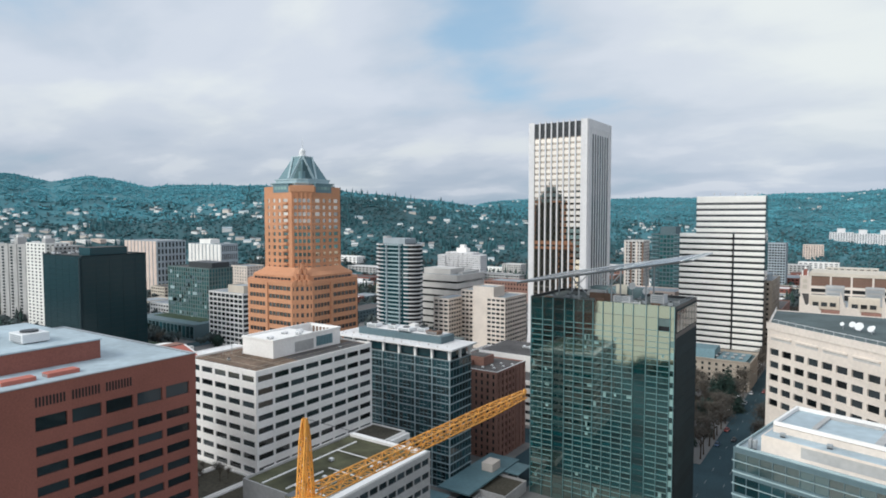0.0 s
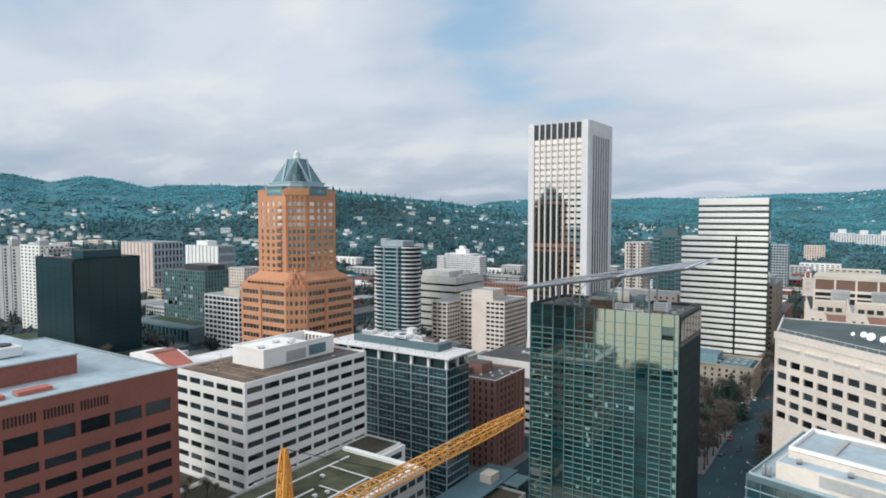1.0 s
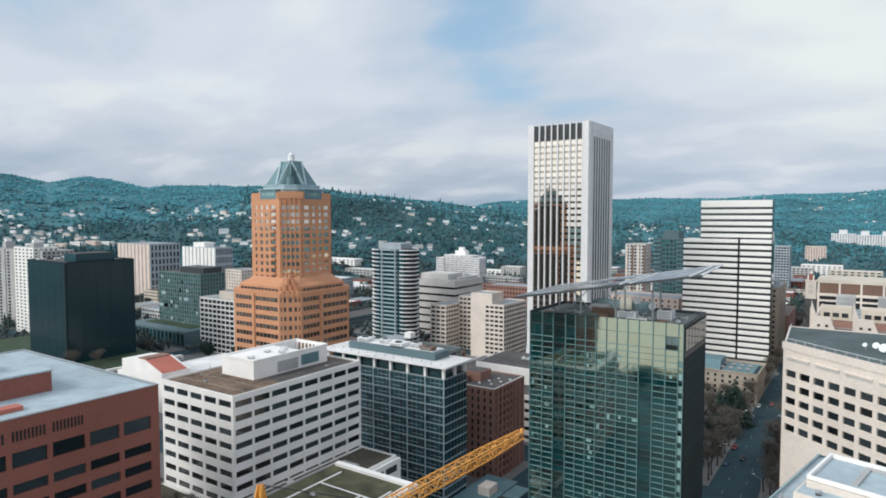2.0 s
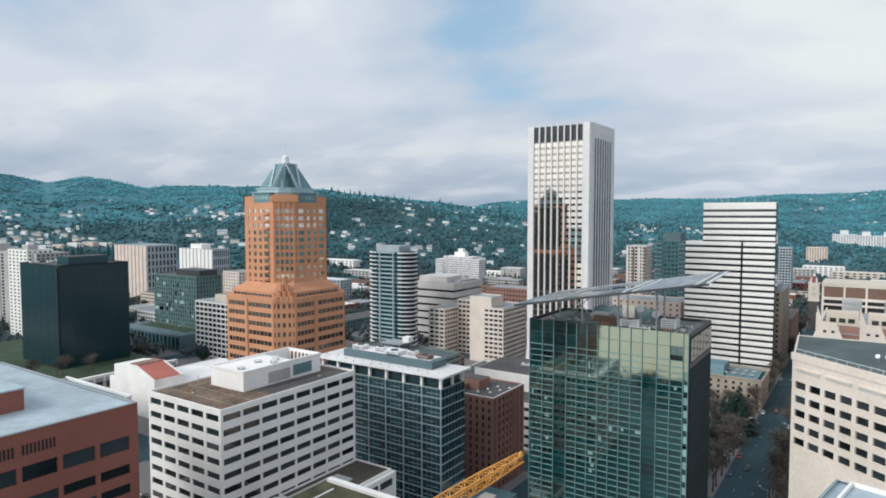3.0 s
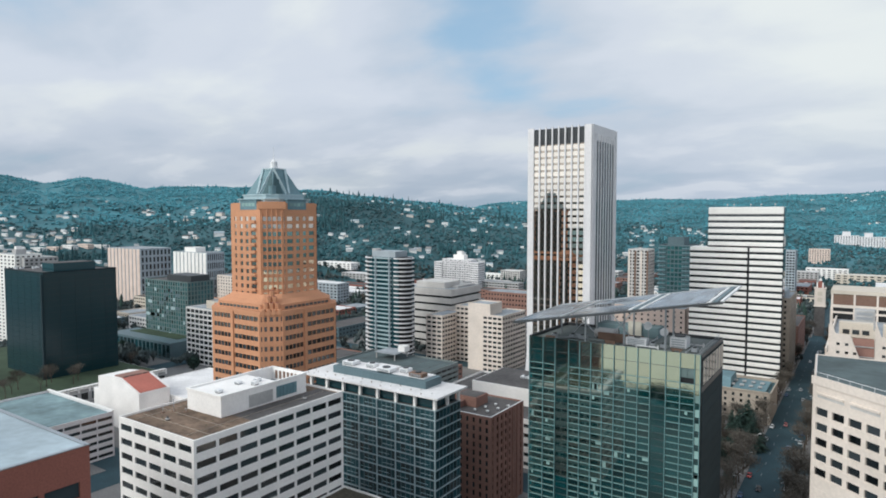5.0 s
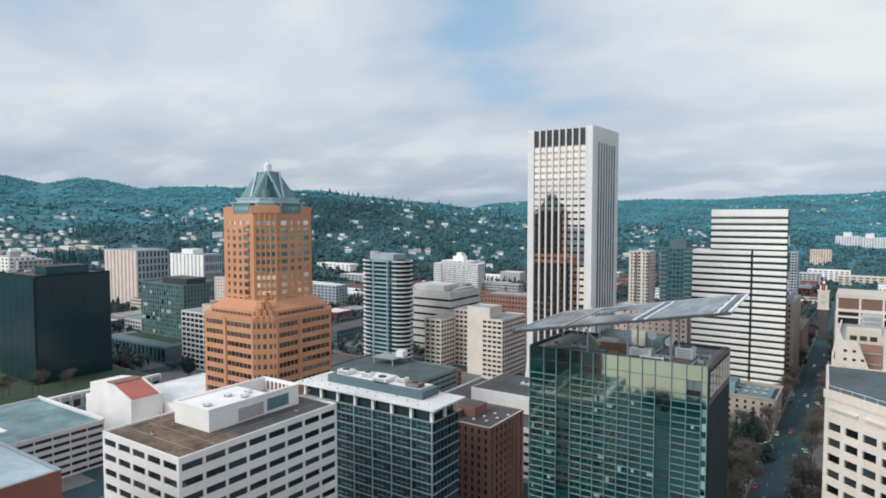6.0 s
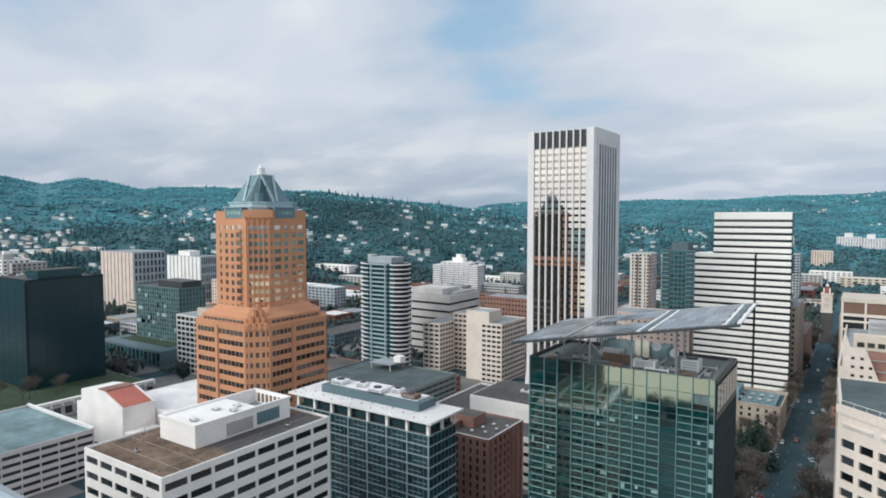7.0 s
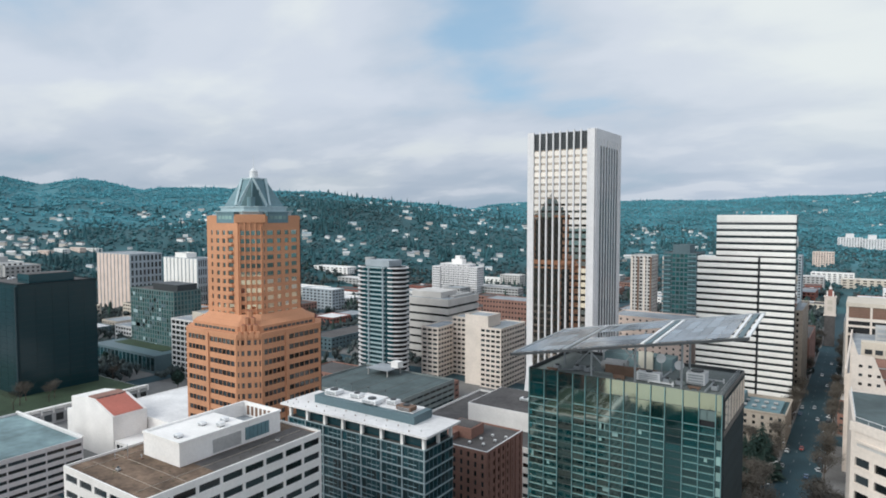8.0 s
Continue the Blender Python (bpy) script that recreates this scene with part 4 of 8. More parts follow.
    for x, y in ((-79, 213), (-79, 216.2)):
        t = thing("roof_tank", x, y, zr, "grey horizontal water tank under the canopy", "tank", "tanks on the glass tower")
        bm = bmesh.new()
        tube(bm, (x - 3, y, zr + 1.9), (x + 3, y, zr + 1.9), 1.2, sides=16)
        part("tank", bm, M["concrete"], t)
        for dx in (-2, 2):
            bm = bmesh.new()
            add_box(bm, x + dx - 0.2, x + dx + 0.2, y - 1, y + 1, zr, zr + 1.0)
            part("saddle", bm, M["dark_steel"], t)
    bm = bmesh.new()
    for k in range(25):
        tube(bm, (x1 - 0.6, y0 + 0.8 + k * 1.1, zr), (x1 - 0.6, y0 + 0.8 + k * 1.1, zr + 2.0), 0.04, sides=4)
    for z in (1.0, 2.0):
        beam(bm, (x1 - 0.6, y0 + 0.8, zr + z), (x1 - 0.6, y1 - 0.8, zr + z), 0.07)
    part("guard_rail", bm, M["steel"], b, "steel guard rail along the roof edge")
    for k, (xa, ya, xb, yb) in enumerate(((-92, 206, -84, 212), (-68, 208, -62, 208), (-66, 211, -66, 222), (-60, 218, -52, 218), (-54, 206, -54, 216))):
        bm = bmesh.new()
        tube(bm, (xa, ya, zr + 0.5), (xb, yb, zr + 0.5), 0.22)
        tube(bm, (xa, ya, zr), (xa, ya, zr + 0.5), 0.22)
        tube(bm, (xb, yb, zr), (xb, yb, zr + 1.1), 0.22)
        part("roof_pipe", bm, M["white_metal"] if k % 2 else M["steel"], b)
    for k in range(7):
        bm = bmesh.new()
        xa, ya = -95 + k * 6.1, 205.5 + (k * 5) % 7
        add_box(bm, xa, xa + 3.0 + k % 3, ya, ya + 0.5, zr + 0.4, zr + 0.9 + 0.4 * (k % 2))
        add_box(bm, xa + 0.4, xa + 0.8, ya + 0.1, ya + 0.4, zr, zr + 0.4)
        add_box(bm, xa + 2.2, xa + 2.6, ya + 0.1, ya + 0.4, zr, zr + 0.4)
        part("cable_tray", bm, (M["brown_louvre"], M["steel"], M["deck_concrete"])[k % 3], b, "raised tray of roof pipes")
    for x in (-93, -88, -85, -64, -61, -52.5):
        roof_unit("roof_vent_box", x, 208 + (x % 3), zr, 1.6, 1.6, 1.3, M["steel"], "small grey vent box on the tower roof", group="vents on the glass tower")


federal_tower()


def bank_tower():
    x0, x1, y0, y1, zt = -188.2, -148.5, 383.2, 422.5, 160.7
    foot = rect(x0, x1, y0, y1)
    b = thing("office_tower", (x0 + x1) / 2, (y0 + y1) / 2, B0, "tall white stone tower with mirror glass bays between piers", "building")
    bm = bmesh.new()
    prism(bm, foot, B0, zt - 1.5)
    part("inner_wall", bm, M["core"], b)
    bm = bmesh.new()
    prism(bm, foot, zt - 1.49, zt - 1.2)
    part("roof", bm, M["roof_grey"], b)
    sp, rest = bmesh.new(), bmesh.new()
    # front and back: eight bays
    for side in (faces_of(foot)[0], faces_of(foot)[2]):
        o, u, n, ln = side
        w0, w1 = 2.6, 3.9
        inner = (o + u * w0, u, n, ln - w0 - w1)
        facade(b, sp, inner, 6.0, 150.2, 8, 37, 0.9, 0.66, M["bronze_glass"], thick=0.1, limit=220 if n.y < 0 else 0, rest=rest)
        for i in range(9):
            p = bmesh.new()
            c = w0 + i * (ln - w0 - w1) / 8
            obox(p, o, u, n, c - 0.42, c + 0.42, 0, 1.1, B0, zt)
            part("pier", p, M["travertine"], b)
        for a, c in ((-1.0, w0 - 0.43), (ln - w1 + 0.43, ln)):
            p = bmesh.new()
            obox(p, o, u, n, a, c, 0, 1.0, B0, zt)
            # flared foot
            part("corner_pier", p, M["travertine"], b)
        for i in range(8):
            p = bmesh.new()
            c = w0 + (i + 0.5) * (ln - w0 - w1) / 8
            hw = (ln - w0 - w1) / 16 - 0.45
            for z in range(8):
                obox(p, o, u, n, c - hw, c + hw, 0.05, 0.3, 150.5 + z * 1.22, 151.3 + z * 1.22)
            part("louvre", p, M["dark_steel"], b, "dark louvres of the plant storey")
    # flanks: solid with narrow ribs
    for side in (faces_of(foot)[1], faces_of(foot)[3]):
        o, u, n, ln = side
        p = bmesh.new()
        obox(p, o, u, n, 0, ln, 0, 0.6, B0, zt)
        part("flank_wall", p, M["travertine"], b)
        for i in range(8):
            c = 4.2 + i * (ln - 8.4) / 7
            p = bmesh.new()
            obox(p, o, u, n, c - 0.6, c + 0.6, 0.6, 1.05, B0, zt - 5)
            part("rib", p, M["travertine"], b)
        for i in range(7):
            p = bmesh.new()
            c = 4.2 + (i + 0.5) * (ln - 8.4) / 7
            obox(p, o, u, n, c - 1.5, c + 1.5, 0.6, 0.66, 6, zt - 9)
            part("slot_window", p, M["blue_glass"], b, "narrow tall window slot")
    part("spandrel", sp, M["spandrel_glass"], b, "dark bronze spandrel bands", kind="stuff")
    rest.verts.ensure_lookup_table()
    for k in range(0, len(rest.verts), 8):
        box = rest.verts[k:k + 8]
        mid = sum((v.co for v in box), Vector()) / 8
        # same turn as the single panes, fitted to the camera's view
        if mid.y < 400:
            m = Matrix.Translation(mid + Vector((0, -0.2, 0))) @ Matrix.Rotation(radians(4.4), 4, "Z") @ Matrix.Translation(-mid)
            for v in box:
                v.co = m @ v.co
    part("window_rest", rest, M["bronze_glass"], b, kind="stuff")
    # the mirror panes are turned between their piers to fit the mirrored outline to the camera's view
    for ob in b.children:
        if ob.name.startswith("window") and not ob.name.startswith("window_rest") and ob.matrix_basis.translation.y < 400:
            ob.matrix_basis = Matrix.Translation((0, -0.2, 0)) @ ob.matrix_basis @ Matrix.Rotation(radians(4.4), 4, "Z")
    for sx in (x0 - 0.2, x1 - 3.2):
        p = bmesh.new()
        q = rect(sx, sx + 3.4, y0 - 1.0, y0)
        prism(p, rect(sx - 1.2, sx + 4.6, y0 - 4.5, y0 - 1.01), B0, 26, rect(sx, sx + 3.4, y0 - 1.1, y0 - 1.01))
        part("flared_foot", p, M["travertine"], b)


bank_tower()


def striped_tower():
    b = thing("office_tower", -85, 492, B0, "white tower of horizontal enamel bands over dark ribbon windows", "building")
    vols = ((-113.6, -78.4, 474.3, 488, 87.0, 21), (-77.2, -58.2, 474.3, 488, 87.0, 21), (-102.6, -58.4, 475.2, 487, 113.2, 27))
    fh = 4.1
    for vi, (x0, x1, y0, y1, zt, nf) in enumerate(vols):
        za = B0 if vi < 2 else 87.01
        bm = bmesh.new()
        prism(bm, rect(x0 - 0.15, x1 + 0.35, y0 + 0.8, y1 - 0.8), za, zt - 0.3)
        part("ribbon_window", bm, M["dark_glass"], b, "dark ribbon glazing")
        z = zt
        first = True
        while z > max(za, 1) + 1:
            h = 4.6 if (first and vi == 2) else 2.55
            bm = bmesh.new()
            prism(bm, rect(x0, x1, y0, y1), z - h, z)
            bmesh.ops.bevel(bm, geom=[e for e in bm.edges], offset=0.25, segments=1, affect="EDGES")
            part("band", bm, M["white_panel"], b)
            z -= h + 1.55
            first = False
    bm = bmesh.new()
    prism(bm, rect(-78.4, -77.2, 476, 486), B0, 86)
    part("slot", bm, M["dark_steel"], b, "dark joint between the two wings")
    for x in (-92, -88, -78, -72, -64):
        t = thing("roof_antenna", x, 480, 113.2, "white dish antenna on a tower roof", "antenna", "antennas on the striped tower")
        bm = bmesh.new()
        tube(bm, (x, 480, 113.2), (x, 480, 114.6), 0.15)
        part("mast", bm, M["steel"], t)
        bm = bmesh.new()
        tube(bm, (x, 480, 114.6), (x + 0.2, 479.6, 114.9), 0.15, 0.55, 12)
        part("dish", bm, M["concrete"], t)


striped_tower()


def chamfered(cx0, cy0, a, near, other):
    """A square of half-width a with its corners cut off; near: the cut at the corner towards the river street."""
    return [(cx0 - a + other, cy0 - a), (cx0 + a - near, cy0 - a), (cx0 + a, cy0 - a + near), (cx0 + a, cy0 + a - other),
            (cx0 + a - other, cy0 + a), (cx0 - a + other, cy0 + a), (cx0 - a, cy0 + a - other), (cx0 - a, cy0 - a + other)]


def brick_crown_tower():
    X, Y = -222.0, 210.6
    b = thing("apartment_tower", X, Y, B0, "orange brick stepped tower with a verdigris pyramid crown", "building")
    OB, DG = M["orange_brick"], M["dark_glass"]
    # broad lower office stage
    foot = chamfered(X, Y, 20.6, 6.0, 6.4)
    bm = bmesh.new()
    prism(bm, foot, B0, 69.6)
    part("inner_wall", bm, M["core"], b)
    wb, rest = bmesh.new(), bmesh.new()
    rows = [(66.9 - 3.86 * k, 68.75 - 3.86 * k) for k in range(17)]
    for i, side in enumerate(faces_of(foot)):
        ln = side[3]
        seen = i in (0, 1, 2, 3, 7)
        if i == 1:
            cols = [(ln * (0.5 + j) / 3, 2.3) for j in range(3)]
        elif i in (0, 2):
            m = ln * (0.44 if i == 0 else 0.40)
            cols = [(0.9 + (m - 2.0) * (j + 0.5) / 5, (m - 2.0) / 5 - 0.14) for j in range(5)] + [(m + 1.1 + (ln - m - 2.0) * (j + 0.5) / 6, (ln - m - 2.0) / 6 - 0.14) for j in range(6)]
        elif i in (4, 5, 6):
            cols = [(ln * (0.5 + j) / 4, ln / 4 - 0.3) for j in range(4)] if ln > 15 else [(ln / 2, ln - 1.0)]
        else:
            cols = [(ln * 0.2, ln * 0.26), (ln * 0.5, ln * 0.26), (ln * 0.8, ln * 0.26)]
        # the unseen back gets oversized windows to darken its mirror image
        column_wall(b, wb, side, B0, 70.0, rows if i not in (3, 4, 5) else [(66.0 - 3.86 * k, 69.3 - 3.86 * k) for k in range(17)], cols, DG, thick=0.35, rest=rest, limit=80 if i in (0, 2) else (24 if seen else 0))
        if i in (0, 2):
            o, u, n, _ = side
            m = ln * (0.44 if i == 0 else 0.40)
            # a shallow pilaster where the wall steps
            obox(wb, o, u, n, m - 0.75, m + 0.75, 0.35, 0.8, B0, 70.0)
            # panel joints
    part("wall", wb, OB, b)
    part("window_rest", rest, DG, b, kind="stuff")
    bm = bmesh.new()
    prism(bm, chamfered(X, Y, 21.05, 6.0, 6.5), 69.62, 70.9)
    part("cornice", bm, OB, b)
    bm = bmesh.new()
    prism(bm, chamfered(X, Y, 19.2, 6.0, 6.4), 70.91, 73.2)
    part("attic", bm, OB, b)
    for side in faces_of(chamfered(X, Y, 19.2, 6.0, 6.4))[:4]:
        o, u, n, ln = side
        k = 0
        while 1.5 + k * 2.2 < ln - 1.5 and ln > 9:
            bm = bmesh.new()
            obox(bm, o, u, n, 1.0 + k * 2.2, 2.8 + k * 2.2, -0.02, 0.06, 71.3, 72.3)
            part("attic_window", bm, DG, b)
            k += 1
    bm = bmesh.new()
    prism(bm, chamfered(X, Y, 18.8, 6.0, 6.2), 73.21, 74.4, chamfered(X, Y, 16.6, 5.4, 4.8))
    prism(bm, chamfered(X, Y, 16.2, 5.4, 4.8), 74.41, 76.4, chamfered(X, Y, 13.8, 4.8, 3.4))
    part("shoulder", bm, OB, b, "sloping brick shoulder")
    # clustered hexagonal shafts climbing the river corner
    cn = Vector((X + 20.6 - 3.0, Y - 20.6 + 3.0, 0))
    al, inw = Vector((1, 1, 0)).normalized(), Vector((-1, 1, 0)).normalized()
    for row, (cnt, top) in enumerate(((4, 71.6), (3, 73.9), (2, 76.2), (1, 78.4))):
        for j in range(cnt):
            q = cn + al * ((j - (cnt - 1) / 2) * 2.05) + inw * (row * 1.55 + 0.1)
            bm = bmesh.new()
            tube(bm, (q.x, q.y, B0 if row == 0 else 68), (q.x, q.y, top), 1.0 if row else 0.55, sides=6)
            part("corner_shaft", bm, OB, b)
            if row:
                bm = bmesh.new()
                tube(bm, (q.x, q.y, top), (q.x, q.y, top + 0.12), 0.72, sides=6)
                part("shaft_cap", bm, M["red_brick"], b)
            else:
                bm = bmesh.new()
                tube(bm, (q.x, q.y, 69.4), (q.x, q.y, top), 1.02, sides=6)
                tube(bm, (q.x, q.y, top), (q.x, q.y, top + 0.12), 0.72, sides=6)
                part("shaft_head", bm, OB, b)
    # unseen dark panels added on the back, so that its mirror image looks shaded
    for i in (3, 4, 5):
        o, u, n, ln = faces_of(foot)[i]
        bm = bmesh.new()
        obox(bm, o, u, n, 0.4, ln - 0.4, 0.36, 0.5, 2, 69.0)
        part("service_cladding", bm, M["dark_panel"], b, "dark panel added to carry the back's shade")
    # slim residential stage
    foot = chamfered(X, Y, 13.2, 5.4, 2.4)
    # the slim stage's back gets the same added dark panels
    for i in (3, 4, 5):
        o, u, n, ln = faces_of(foot)[i]
        bm = bmesh.new()
        obox(bm, o, u, n, 0.3, ln - 0.3, 0.31, 0.45, 77, 111.5)
        part("service_cladding", bm, M["dark_panel"], b, "dark panel added to carry the back's shade")
    bm = bmesh.new()
    prism(bm, foot, 74.0, 112.4)
    part("inner_wall", bm, M["core"], b)
    wb, rest = bmesh.new(), bmesh.new()
    rows = [(105.7 - 3.04 * k, 107.4 - 3.04 * k) for k in range(11)]
    for i, side in enumerate(faces_of(foot)):
        o, u, n, ln = side
        if i == 0:
            cols = [(2.6, 1.1), (6.2, 1.7), (9.7, 1.7), (13.6, 3.2)]
        elif i == 2:
            cols = [(1.0, 0.9), (4.0, 3.2), (8.2, 2.0), (12.0, 2.0), (15.8, 3.0)]
        elif i == 1:
            cols = [(ln * (0.5 + j) / 4, 1.45) for j in range(4)]
        elif i in (4, 6):
            cols = [(ln * (0.5 + j) / 6, ln / 6 - 0.3) for j in range(6)]
        else:
            cols = [(ln / 2, 1.1)]
        column_wall(b, wb, side, 74.0, 112.8, rows if i not in (3, 4) else [(105.2 - 3.04 * k, 107.9 - 3.04 * k) for k in range(11)], cols, M["tinted_mirror"] if i < 3 else DG, thick=0.3, rest=rest, limit=60 if i in (0, 1, 2) else (12 if i in (3, 7) else 0))
    part("wall", wb, OB, b)
    part("window_rest", rest, DG, b, kind="stuff")
    sides = faces_of(foot)
    o, u, n, ln = sides[0]
    for k in range(11):
        z = 105.0 - 3.04 * k
        bm = bmesh.new()
        obox(bm, o, u, n, 11.9, 15.3, 0.3, 1.15, z - 0.15, z)
        obox(bm, o, u, n, 11.9, 15.3, 1.05, 1.15, z, z + 0.95)
        part("balcony", bm, OB, b, "brick balcony front")
    # pale piers between the windows of the corner bay
    o, u, n, ln = sides[1]
    for j in range(5):
        bm = bmesh.new()
        tube(bm, tuple(o + u * (ln * j / 4) + n * 0.5 + Vector((0, 0, 74.0))), tuple(o + u * (ln * j / 4) + n * 0.5 + Vector((0, 0, 109.2 + (1.3 if j in (1, 3) else 2.4 if j == 2 else 0)))), 0.26, sides=6)
        part("bay_pier", bm, OB, b)
    bm = bmesh.new()
    obox(bm, o, u, n, -1.6, ln + 1.6, -0.5, 0.75, 110.4, 113.4)
    part("bay_gable", bm, OB, b, "brick gable over the corner bay")
    for i in (0, 2):
        o, u, n, ln = sides[i]
        bm = bmesh.new()
        obox(bm, o, u, n, ln - 1.3 if i == 0 else -0.1, ln - 0.1 if i == 0 else 1.1 * 0.3, 0.3, 0.8, 74.0, 112.6)
        part("pilaster", bm, OB, b)
    bm = bmesh.new()
    prism(bm, chamfered(X, Y, 12.9, 5.4, 2.4), 112.41, 113.0)
    part("parapet_deck", bm, OB, b)
    # copper crown
    CP, CT = M["copper"], M["copper_pale"]
    bm = bmesh.new()
    prism(bm, chamfered(X, Y, 11.2, 4.2, 2.6), 113.01, 114.6)
    prism(bm, chamfered(X, Y, 11.7, 4.2, 2.6), 114.3, 114.75)
    prism(bm, chamfered(X, Y, 9.9, 3.6, 2.6), 114.6, 116.4)
    prism(bm, chamfered(X, Y, 10.3, 3.6, 2.6), 116.0, 116.5)
    part("crown_tier", bm, CT, b, "stepped pale verdigris tiers")
    for o, u, n, ln in faces_of(rect(X - 13, X + 13, Y - 13, Y + 13)):
        bm = bmesh.new()
        obox(bm, o, u, n, ln / 2 - 5.0, ln / 2 + 5.0, -2.2, 0.6, 110.2, 114.0)
        obox(bm, o, u, n, ln / 2 - 5.3, ln / 2 + 5.3, -2.2, 0.9, 114.0, 114.4)
        p = part("crown_bay", bm, CP, b, "blue-green copper bay on the parapet")
        for i in range(4):
            bm = bmesh.new()
            obox(bm, o, u, n, ln / 2 - 3.9 + i * 2.05, ln / 2 - 2.3 + i * 2.05, 0.6, 0.66, 111.6, 112.9)
            part("crown_window", bm, M["blind"], p, "small pale window")
    r0, r1, zb, zt = 8.0, 3.0, 116.5, 127.2
    bm = bmesh.new()
    prism(bm, rect(X - r0, X + r0, Y - r0, Y + r0), zb, zt, rect(X - r1, X + r1, Y - r1, Y + r1))
    part("pyramid_roof", bm, CP, b, "blue-green verdigris pyramid roof")
    # a pointed frame at each corner; at one, flat panels with a recess's shade in their colour, and a copper drum
    for sx, sy in ((1, -1), (1, 1), (-1, 1), (-1, -1)):
        top = Vector((X + sx * r1, Y + sy * r1, zt + 0.1))
        for along in (Vector((-sx, 0, 0)), Vector((0, -sy, 0))):
            foot_p = Vector((X + sx * r0, Y + sy * r0, zb + 0.2)) + along * 7.3
            out = Vector((sx, 0, 0)) if along.x == 0 else Vector((0, sy, 0))
            bm = bmesh.new()
            beam(bm, foot_p + out * 0.16, top + out * 0.16, 0.85)
            part("gable_rib", bm, CT, b, "pale rib of the pointed frame")
            if (sx, sy) != (1, -1):
                continue
            bm = bmesh.new()
            q = [Vector((X + sx * r0, Y + sy * r0, zb + 0.1)), foot_p - along * 1.6, top + Vector((0, 0, -1.4)) + out * 0.66]
            vs = [bm.verts.new(v + out * 0.06) for v in q] + [bm.verts.new(v - out * 0.3) for v in q]
            bm.faces.new(vs[:3])
            bm.faces.new(vs[3:][::-1])
            for i in range(3):
                bm.faces.new((vs[i], vs[3 + i], vs[3 + (i + 1) % 3], vs[(i + 1) % 3]))
            bmesh.ops.recalc_face_normals(bm, faces=bm.faces[:])
            part("opening", bm, M["copper_dark"], b, "flat panel coloured dark as a shaded recess")
        if (sx, sy) != (1, -1):
            continue
        bm = bmesh.new()
        tube(bm, (X + sx * 7.6, Y + sy * 7.6, zb), (X + sx * 7.6, Y + sy * 7.6, zb + 3.4), 1.5, 1.5, 12)
        part("copper_drum", bm, CP, b)
    bm = bmesh.new()
    for i, (q0, q1) in enumerate((((-1, -1), (1, -1)), ((1, -1), (1, 1)), ((1, 1), (-1, 1)), ((-1, 1), (-1, -1)))):
        beam(bm, (X + q0[0] * r1, Y + q0[1] * r1, zt), (X + q1[0] * r1, Y + q1[1] * r1, zt), 0.5)
    part("top_rail", bm, CT, b)
    for o, u, n, ln in faces_of(rect(X - r0, X + r0, Y - r0, Y + r0))[:2]:
        bm = bmesh.new()
        obox(bm, o, u, n, ln / 2 - 2.6, ln / 2 - 1.4, -3.4, -2.3, 121.4, 122.8)
        part("dormer", bm, M["copper_dark"], b)
    bm = bmesh.new()
    tube(bm, (X, Y, 127.2), (X, Y, 127.7), 2.3, 2.3, 16)
    tube(bm, (X, Y, 127.7), (X, Y, 130.2), 1.55, 1.5, 16)
    tube(bm, (X, Y, 130.2), (X, Y, 130.9), 1.5, 0.8, 16)
    tube(bm, (X, Y, 130.9), (X, Y, 131.6), 0.8, 0.15, 16)
    part("lantern", bm, M["white_metal"], b, "white lantern drum")
    bm = bmesh.new()
    tube(bm, (X, Y, 131.2), (X, Y, 136.6), 0.14, 0.05, 6)
    part("flagpole", bm, M["white_metal"], b)


brick_crown_tower()


def black_tower():
    b = thing("office_tower", -455, 234, B0, "black glass office slab with a plant storey and cluttered roof", "building")
    x0, x1, y0, y1, zt = -482, -428.5, 210.0, 254.6, 72.4
    bm = bmesh.new()
    prism(bm, rect(x0, x1, y0, y1), B0, zt)
    part("glass_slab", bm, M["black_glass"], b)
    bm = bmesh.new()
    for side in faces_of(rect(x0, x1, y0, y1))[:2]:
        o, u, n, ln = side
        k = 0
        while k * 9.2 <= ln:
            obox(bm, o, u, n, k * 9.2 - 0.05, k * 9.2 + 0.05, 0, 0.06, B0, zt)
            k += 1
        for j in range(20):
            obox(bm, o, u, n, 0, ln, 0, 0.05, B0 + j * 3.7 - 0.08, B0 + j * 3.7 + 0.08)
    part("mullion", bm, M["dark_panel"], b)
    bm = bmesh.new()
    prism(bm, rect(x0 + 1, x1 - 1, y0 + 1, y1 - 1), zt + 0.003, zt + 0.2)
    part("roof", bm, M["roof_dark"], b)
    for o, u, n, ln in faces_of(rect(x0, x1, y0, y1)):
        bm = bmesh.new()
        obox(bm, o, u, n, -0.1, ln, -0.5, 0.12, zt + 0.003, zt + 0.9)
        part("parapet", bm, M["dark_panel"], b)
    bm = bmesh.new()
    prism(bm, rect(-447, -432, 217.5, 243), zt + 0.205, 78.0)
    p = part("plant_storey", bm, M["black_glass"], b, "black plant storey")
    bm = bmesh.new()
    prism(bm, rect(-446.4, -432.6, 218, 242.4), 78.003, 78.2)
    part("roof", bm, M["roof_dark"], p)
    bm = bmesh.new()
    prism(bm, rect(-430, -428.2, 208.5, 209.9), B0, 72)
    part("corner_fin", bm, M["dark_panel"], b)
    rng = random.Random(8)
    for k in range(9):
        roof_unit("roof_fan_unit", rng.uniform(-476, -464), 213 + k * 4.4, zt + 0.2, rng.uniform(1.5, 3.2), rng.uniform(1.4, 2.4), rng.uniform(1.0, 2.0), M["white_metal"], "white ventilation box on a black tower roof", group="roof units on the black tower")


